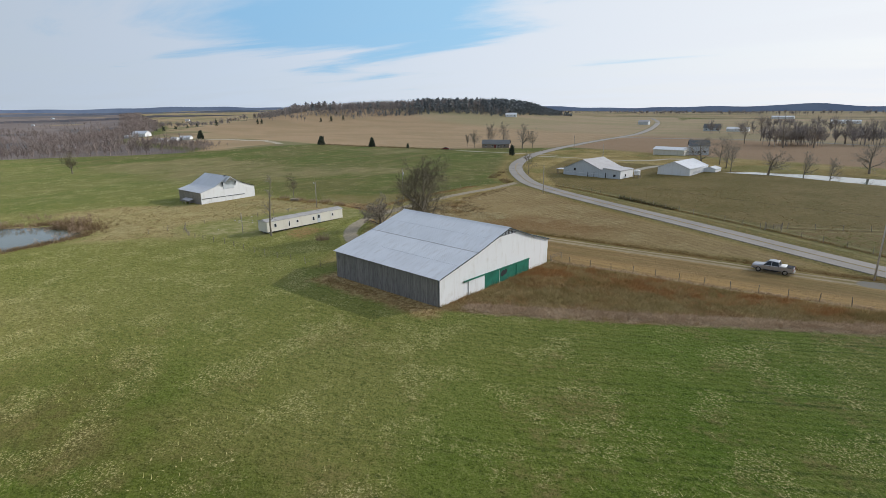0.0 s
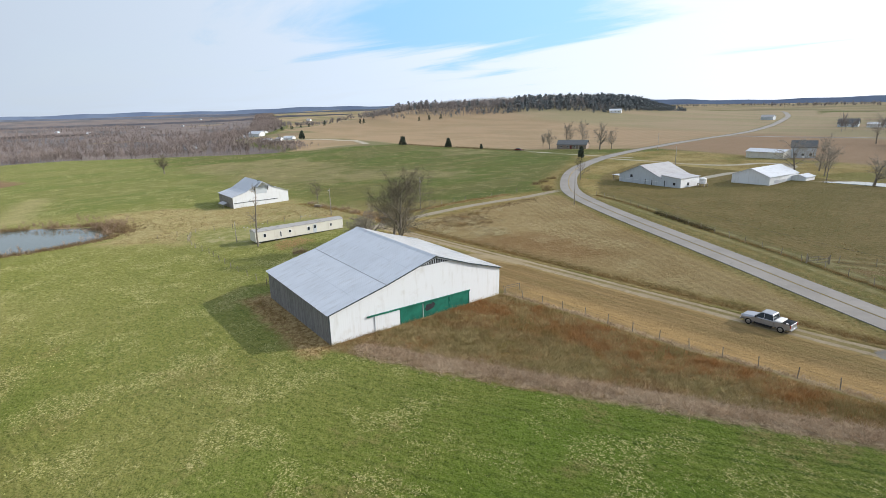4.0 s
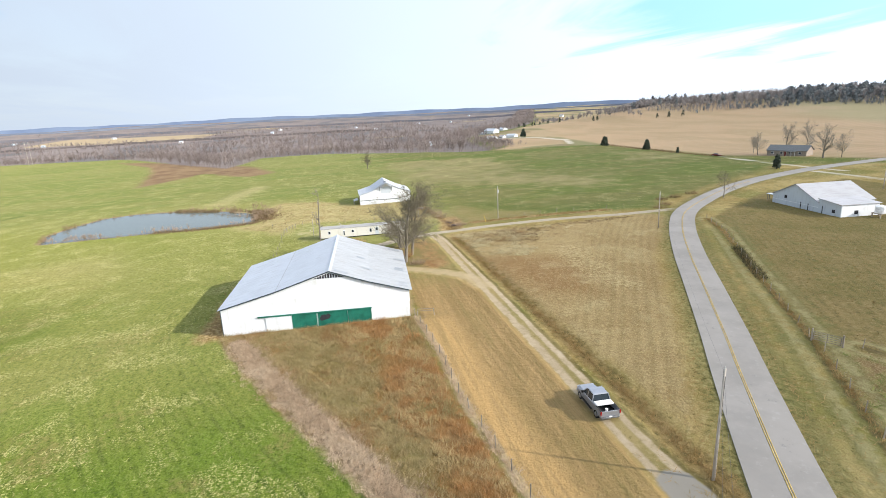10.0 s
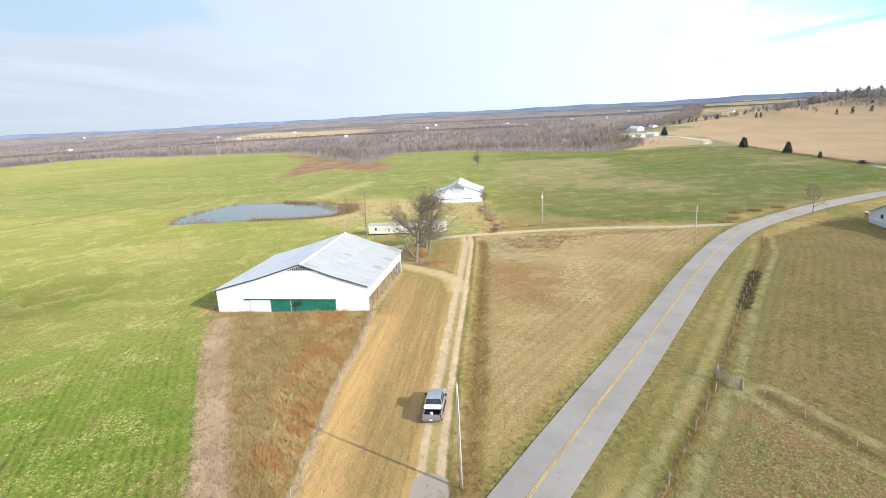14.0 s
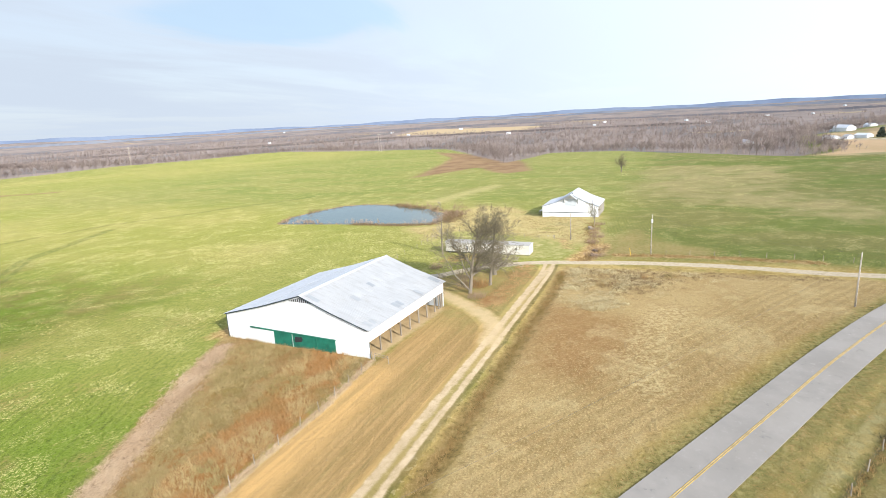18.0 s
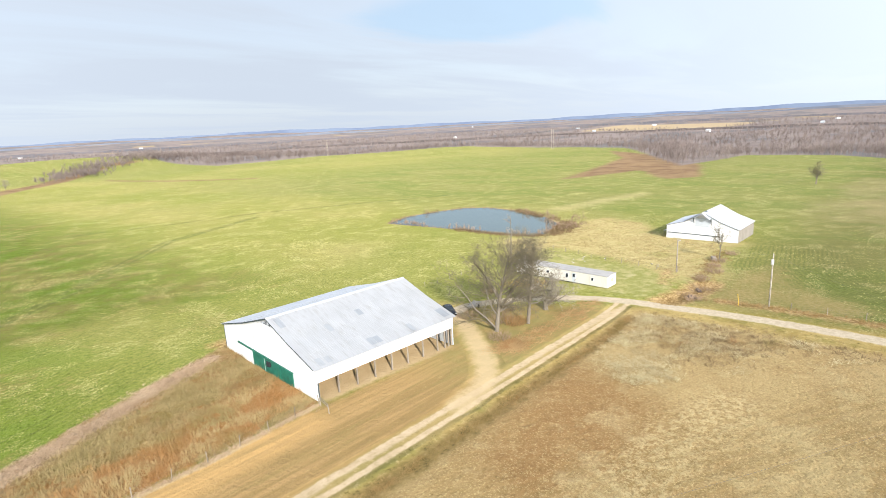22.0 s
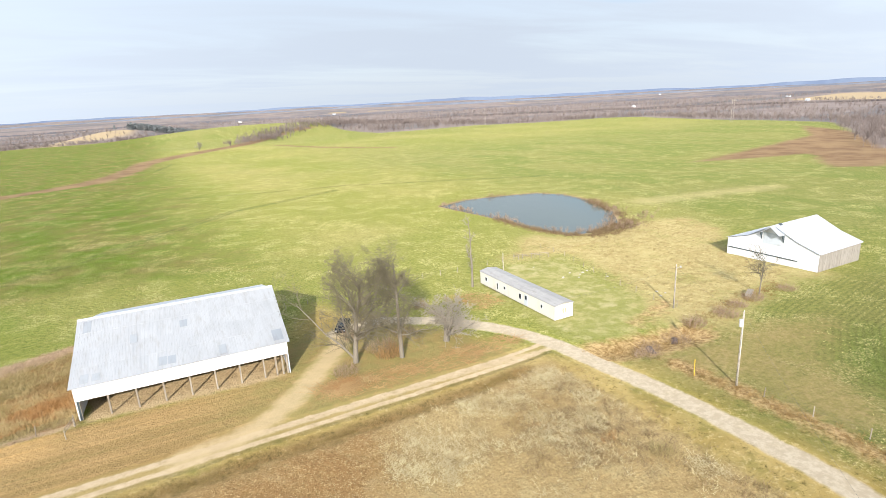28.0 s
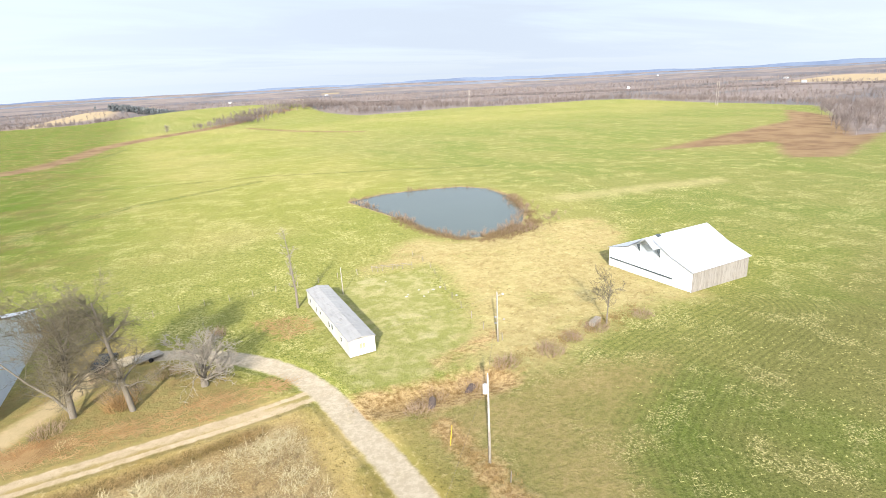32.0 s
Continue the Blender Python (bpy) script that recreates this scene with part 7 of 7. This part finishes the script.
def sedan(x, y, rz, paint, label):
    ob = thing("car", x, y, ground_z(x, y), rz, label, "car")
    part("body", loft([ring_at(2.3, 0.75, 0.35, 0.68), ring_at(2.0, 0.87, 0.3, 0.82), ring_at(0.9, 0.9, 0.3, 0.95), ring_at(-1.4, 0.9, 0.3, 0.97), ring_at(-2.2, 0.85, 0.35, 0.9), ring_at(-2.35, 0.78, 0.4, 0.75)]), paint, ob)
    part("windows", loft([[(1.0, -0.8, 0.94), (1.0, 0.8, 0.94), (0.3, 0.62, 1.38), (0.3, -0.62, 1.38)], [(-0.3, -0.84, 0.95), (-0.3, 0.84, 0.95), (-0.3, 0.65, 1.43), (-0.3, -0.65, 1.43)],
                        [(-1.7, -0.8, 0.95), (-1.7, 0.8, 0.95), (-1.1, 0.62, 1.38), (-1.1, -0.62, 1.38)]]), M_GLASS, ob)
    part("roof", loft([[(0.35, -0.62, 1.37), (0.35, 0.62, 1.37), (0.3, 0.58, 1.42), (0.3, -0.58, 1.42)], [(-1.15, -0.62, 1.37), (-1.15, 0.62, 1.37), (-1.1, 0.58, 1.42), (-1.1, -0.58, 1.42)]]), paint, ob)
    for s in (-1, 1):
        for px in (1.4, -1.4):
            wheel(ob, px, s * 0.8, 0.32)
        part("headlight", bx(2.2, 2.3, s * 0.6 - 0.15, s * 0.6 + 0.15, 0.6, 0.72), M_CLEAR, ob)
        part("tail_lamp", bx(-2.36, -2.3, s * 0.6 - 0.15, s * 0.6 + 0.15, 0.66, 0.8), M_LAMP, ob)
    return ob


sedan(-78.6, 73.8, 60, M_DKPAINT, "dark blue car parked under the bare trees")
sedan(-216, 268, 20, M_RED, "dark red car on the house driveway")
trailer = thing("flat_trailer", -84.0, 75.3, ground_z(-84, 75.3), 20, "grey flat trailer with old lumber under trees", "trailer")
part("deck", bx(-1.8, 1.8, -0.8, 0.8, 0.5, 0.62), M_BOARD2, trailer)
for i in range(5):
    part("plank", bx(-1.7 + 0.1 * i, 1.6 + 0.08 * i, -0.7 + 0.28 * i, -0.48 + 0.28 * i, 0.62, 0.72), M_BOARD2, trailer)
for s in (-0.9, 0.9):
    part("wheel", rod((0, s - 0.1, 0.3), (0, s + 0.1, 0.3), 0.3, n=14), M_TYRE, trailer)
part("drawbar", rod((1.8, 0, 0.5), (3.0, 0, 0.3), 0.05, n=6), M_BLACK, trailer)


# ---- houses and sheds further off ----
M_SHINGLE = plain("grey_shingles", (0.13, 0.14, 0.15), 0.9, 0, 0.3)
M_BRICK = plain("tan_brick", (0.30, 0.25, 0.21), 0.9, 0, 0.25)


def house(x, y, rz, w, d, eave, ridge, wall, roof, label, windows=3, name="house", z=None):
    """Ridge along local x; the front faces local -y."""
    ob = thing(name, x, y, ground_z(x, y) if z is None else z, rz, label, "house" if name == "house" else "shed")
    out = [(0, -0.8), (0, eave), (d / 2, ridge), (d, eave), (d, -0.8)]
    part("end_wall", prism(out, 0, 0.2), wall, ob)
    part("end_wall", prism(out, w - 0.2, w), wall, ob)
    part("front_wall", bx(0.2, w - 0.2, 0, 0.2, -0.8, eave), wall, ob)
    part("back_wall", bx(0.2, w - 0.2, d - 0.2, d, -0.8, eave), wall, ob)
    sl = (ridge - eave) / (d / 2)
    part("roof", prism([(-0.4, eave - 0.4 * sl), (-0.4, eave - 0.4 * sl + 0.14), (d / 2, ridge + 0.14), (d / 2, ridge)], -0.4, w + 0.4), roof, ob)
    part("roof", prism([(d + 0.4, eave - 0.4 * sl), (d + 0.4, eave - 0.4 * sl + 0.14), (d / 2, ridge + 0.14), (d / 2, ridge)], -0.4, w + 0.4), roof, ob)
    for i in range(windows):
        px = w * (i + 0.6) / (windows + 0.3)
        f = part("window_frame", bx(px - 0.6, px + 0.6, -0.06, 0.0, 1.0, 2.1), M_WHITEP, ob)
        part("pane", bx(px - 0.5, px + 0.5, -0.08, -0.06, 1.08, 2.02), M_GLASS, f)
    if windows:
        part("door", bx(w * 0.45, w * 0.45 + 0.95, -0.05, 0.0, 0.0, 2.05), M_RED if windows == 4 else M_WHITEP, ob)
    return ob


h1 = house(-199, 283, 28, 17, 9, 2.7, 4.9, M_BRICK, M_SHINGLE, "low grey-roofed ranch house beside the road", 4)
part("porch_roof", bx(9, 13, -2.4, 0, 2.35, 2.5), M_SHINGLE, h1)
for px in (9.2, 11.0, 12.8):
    part("porch_post", bx(px - 0.07, px + 0.07, -2.3, -2.16, -0.3, 2.36), M_WHITEP, h1, "white porch post")
house(-94, 287, -3, 15.5, 8, 2.8, 3.9, M_CREAM, M_ROOF2, "long cream garage with a pale metal roof", 0, "garage_shed")
house(-78, 293, 20, 9, 8, 4.6, 7.2, M_GREYSIDE, M_SHINGLE, "grey two-storey farmhouse behind bare trees", 3)
for i, (x, y, rz, w, d, e, r_, wall, roof, lab) in enumerate((
        (-242, 674, 5, 12, 9, 3, 5.0, M_GREYSIDE, M_ROOF3, "distant grey farm shed beside the road"),
        (-142, 574, 10, 14, 10, 3, 6.5, M_GREYSIDE, M_SHINGLE, "distant grey farmhouse with a dark roof"),
        (-120, 566, 0, 18, 9, 2.6, 4.0, M_WHITE, M_ROOF2, "distant long white shed"),
        (-150, 1000, 0, 30, 10, 3, 4.5, M_WHITE, M_ROOF2, "distant long white poultry shed"),
        (-60, 820, 0, 30, 10, 3, 4.5, M_WHITE, M_ROOF2, "distant long white poultry shed"),
        (-587, 248, 30, 13, 8, 2.8, 4.6, M_WHITE, M_ROOF2, "distant small white house by the woods"),
        (-579, 262, 20, 7, 6, 2.6, 4.2, M_WHITE, M_ROOF3, "distant small white house by the woods"),
        (-576, 270, 40, 11, 8, 2.8, 4.4, M_WHITE, M_ROOF2, "distant small white shed by the woods"),
        (-752, 292, 30, 20, 12, 5.5, 8.5, M_WHITE, M_ROOF2, "distant tall white farmhouse by the woods"),
        (-690, 190, 10, 24, 9, 4, 6.5, M_GREYSIDE, M_ROOF3, "distant grey shed among bare trees"),
        (-800, 300, 10, 20, 9, 3, 4.5, M_GREYSIDE, M_ROOF2, "distant pale shed among bare trees"),
        (-900, 360, 10, 18, 9, 4, 6, M_WHITE, M_ROOF2, "distant white house among bare trees"),
        (-421, 655, 30, 15, 9, 3, 5.0, M_WHITE, M_ROOF2, "distant white house under the wooded hill"))):
    house(x, y, rz, w, d, e, r_, wall, roof, lab, 3 if "house" in lab else 0, "house" if "house" in lab else "far_shed")
rr = random.Random(4)
for i in range(17):
    a, d = radians(rr.uniform(150, 262)), rr.uniform(1600, 3400)
    x, y = -40 + d * math.cos(a), 100 + d * math.sin(a)
    house(x, y, rr.uniform(0, 180), rr.uniform(9, 15), rr.uniform(7, 10), rr.uniform(3.5, 5), rr.uniform(6, 7.5), rr.choice((M_WHITEP, M_GREYSIDE)), rr.choice((M_ROOF2, M_ROOF3)), "distant white building among winter woods", 0, "far_building")

# bare trees round the house, the east pond and the far farm
for i, (x, y, h, r_, wide, lab) in enumerate((
        (-204, 282, 12, 0.3, 1.0, "bare tree before the ranch house"), (-206, 300, 16, 0.35, 1.0, "bare tree behind the ranch house"), (-196, 302, 17, 0.35, 1.0, "bare tree behind the ranch house"),
        (-216, 290, 9, 0.25, 0.8, "bare tree behind the ranch house"), (-174, 290, 16, 0.45, 1.25, "round dense bare tree beside the ranch house"), (-171, 297, 13, 0.3, 1.0, "round dense bare tree beside the ranch house"),
        (-33, 229.5, 10, 0.35, 1.6, "wide bare tree at the east pond"), (-22, 229.5, 11, 0.3, 0.9, "bare tree at the east pond"), (-14, 227, 9, 0.25, 1.0, "bare tree at the east pond"),
        (-4, 247, 12, 0.4, 1.4, "wide bare tree beyond the east pond"), (-46, 232, 13, 0.3, 0.7, "bare tree beside the machine shed"), (-50, 243, 15, 0.35, 0.9, "bare tree beside the machine shed"),
        (-60, 246, 13, 0.35, 1.2, "bare tree behind the machine shed"), (-55, 254, 14, 0.35, 1.0, "bare tree behind the machine shed"), (-72, 393, 17, 0.4, 1.0, "tall bare tree at the far farm"),
        (-69, 430, 19, 0.4, 1.0, "tall bare tree at the far farm"), (-47, 365, 16, 0.4, 1.4, "wide bare tree at the far farm"), (-33, 373, 16, 0.4, 1.4, "wide bare tree at the far farm"),
        (-22, 430, 17, 0.4, 1.3, "wide bare tree at the far farm"), (12, 300, 14, 0.4, 1.3, "wide bare tree at the far farm"), (-9, 462, 17, 0.4, 1.3, "wide bare tree at the far farm"),
        (-113, -560, 11, 0.4, 1.3, "lone round bare tree beside the brown swale"))):
    bare_tree("tree", x, y, h, r_, 100 + i, lab, EGG if "ranch" in lab else ROUND, wide, "bare trees round the farms", M_TWIG2)
swale_brush = np.concatenate([along([(-205, -700), (-250, -790), (-340, -850), (-470, -890), (-600, -900)], 1000, 34, 31), along([(-150, -590), (-205, -700)], 50, 12, 32)])
forest("swale_trees", swale_brush, np.random.default_rng(2).uniform(6, 12, len(swale_brush)), templates, M_WOODS, "bare brush trees along the brown swale", "trees")

# ---- under the trees and along the creek ----
M_LEAF = grass_mat("fallen_leaves", (0.30, 0.170, 0.072), (0.38, 0.245, 0.115), (0.26, 0.165, 0.075), 0.5, (0.42, 0.28, 0.135))
tufts("fallen_leaves", np.concatenate([scatter(LITTER, 700, 51, 0.2, 0.25, 2.0), along([(-71, 92.5), (-75, 92)], 220, 2.0, 52), scatter(LITTER2, 150, 53, 0.3, 0.0, 2.0)]), 7, 0.4, 0.07, 0.07, M_LEAF, "rust-brown fallen leaves under bare trees", "leaves", lean=2.0)
shrub(-80.9, 86.8, 1.7, 2.6, 97, "rust-leaved shrub at the foot of a tree", M_LEAF, 420, name="shrub")
trough = thing("feed_trough", -142.0, 100.2, ground_z(-142.0, 100.2), 24, "weathered brown timber feed trough in the brush", "trough")
part("bin", bx(-1.3, 1.3, -0.45, 0.45, 0.25, 0.75, bev=0.02), M_POST, trough)
for px in (-1.1, 1.1):
    part("leg", bx(px - 0.07, px + 0.07, -0.4, 0.4, -0.2, 0.25), M_POST, trough)
mouth = thing("culvert", -117.8, 104.6, ground_z(-117.8, 104.6) - 0.25, 40, "rusty culvert pipe under the farm track", "culvert")
part("pipe", rod((-0.8, 0, 0.3), (0.8, 0, 0.3), 0.45, n=16), plain("rusty_pipe", (0.14, 0.105, 0.09), 0.85, 0.2), mouth)

# ---- debris in the yard ----
rr = random.Random(9)
for i in range(12):
    x, y = -117 - rr.uniform(0, 16), 62 + rr.uniform(0, 30)
    bm = bmesh.new()
    bmesh.ops.create_icosphere(bm, subdivisions=1, radius=rr.uniform(0.14, 0.3))
    for v in bm.verts:
        v.co = Vector((v.co.x * rr.uniform(0.8, 1.5), v.co.y * rr.uniform(0.8, 1.4), max(-0.1, v.co.z * 0.45)))
    o = tagged(part("limestone_block", bm, M_CONC, None), "pale rubble block lying in the yard grass", "stone", "rubble in the yard")
    o.matrix_world = pose(x, y, ground_z(x, y) + 0.05, 0, 0, rr.uniform(0, 360))
culvert = thing("culvert", -112.2, 105.4, ground_z(-112.2, 105.4) - 0.2, 60, "rusty culvert pipe in the creek bank", "culvert")
part("pipe", rod((-1.2, 0, 0.25), (1.2, 0, 0.25), 0.42, n=16), plain("rusty_steel", (0.16, 0.12, 0.10), 0.85, 0.2), culvert)
marker = thing("marker_post", -110.0, 113.6, ground_z(-110, 113.6), 0, "slanting yellow cable marker in the grass", "marker")
part("sleeve", rod((0, 0, 0), (-0.5, -0.4, 1.9), 0.06, n=8), plain("yellow_plastic", (0.6, 0.4, 0.05), 0.5), marker)
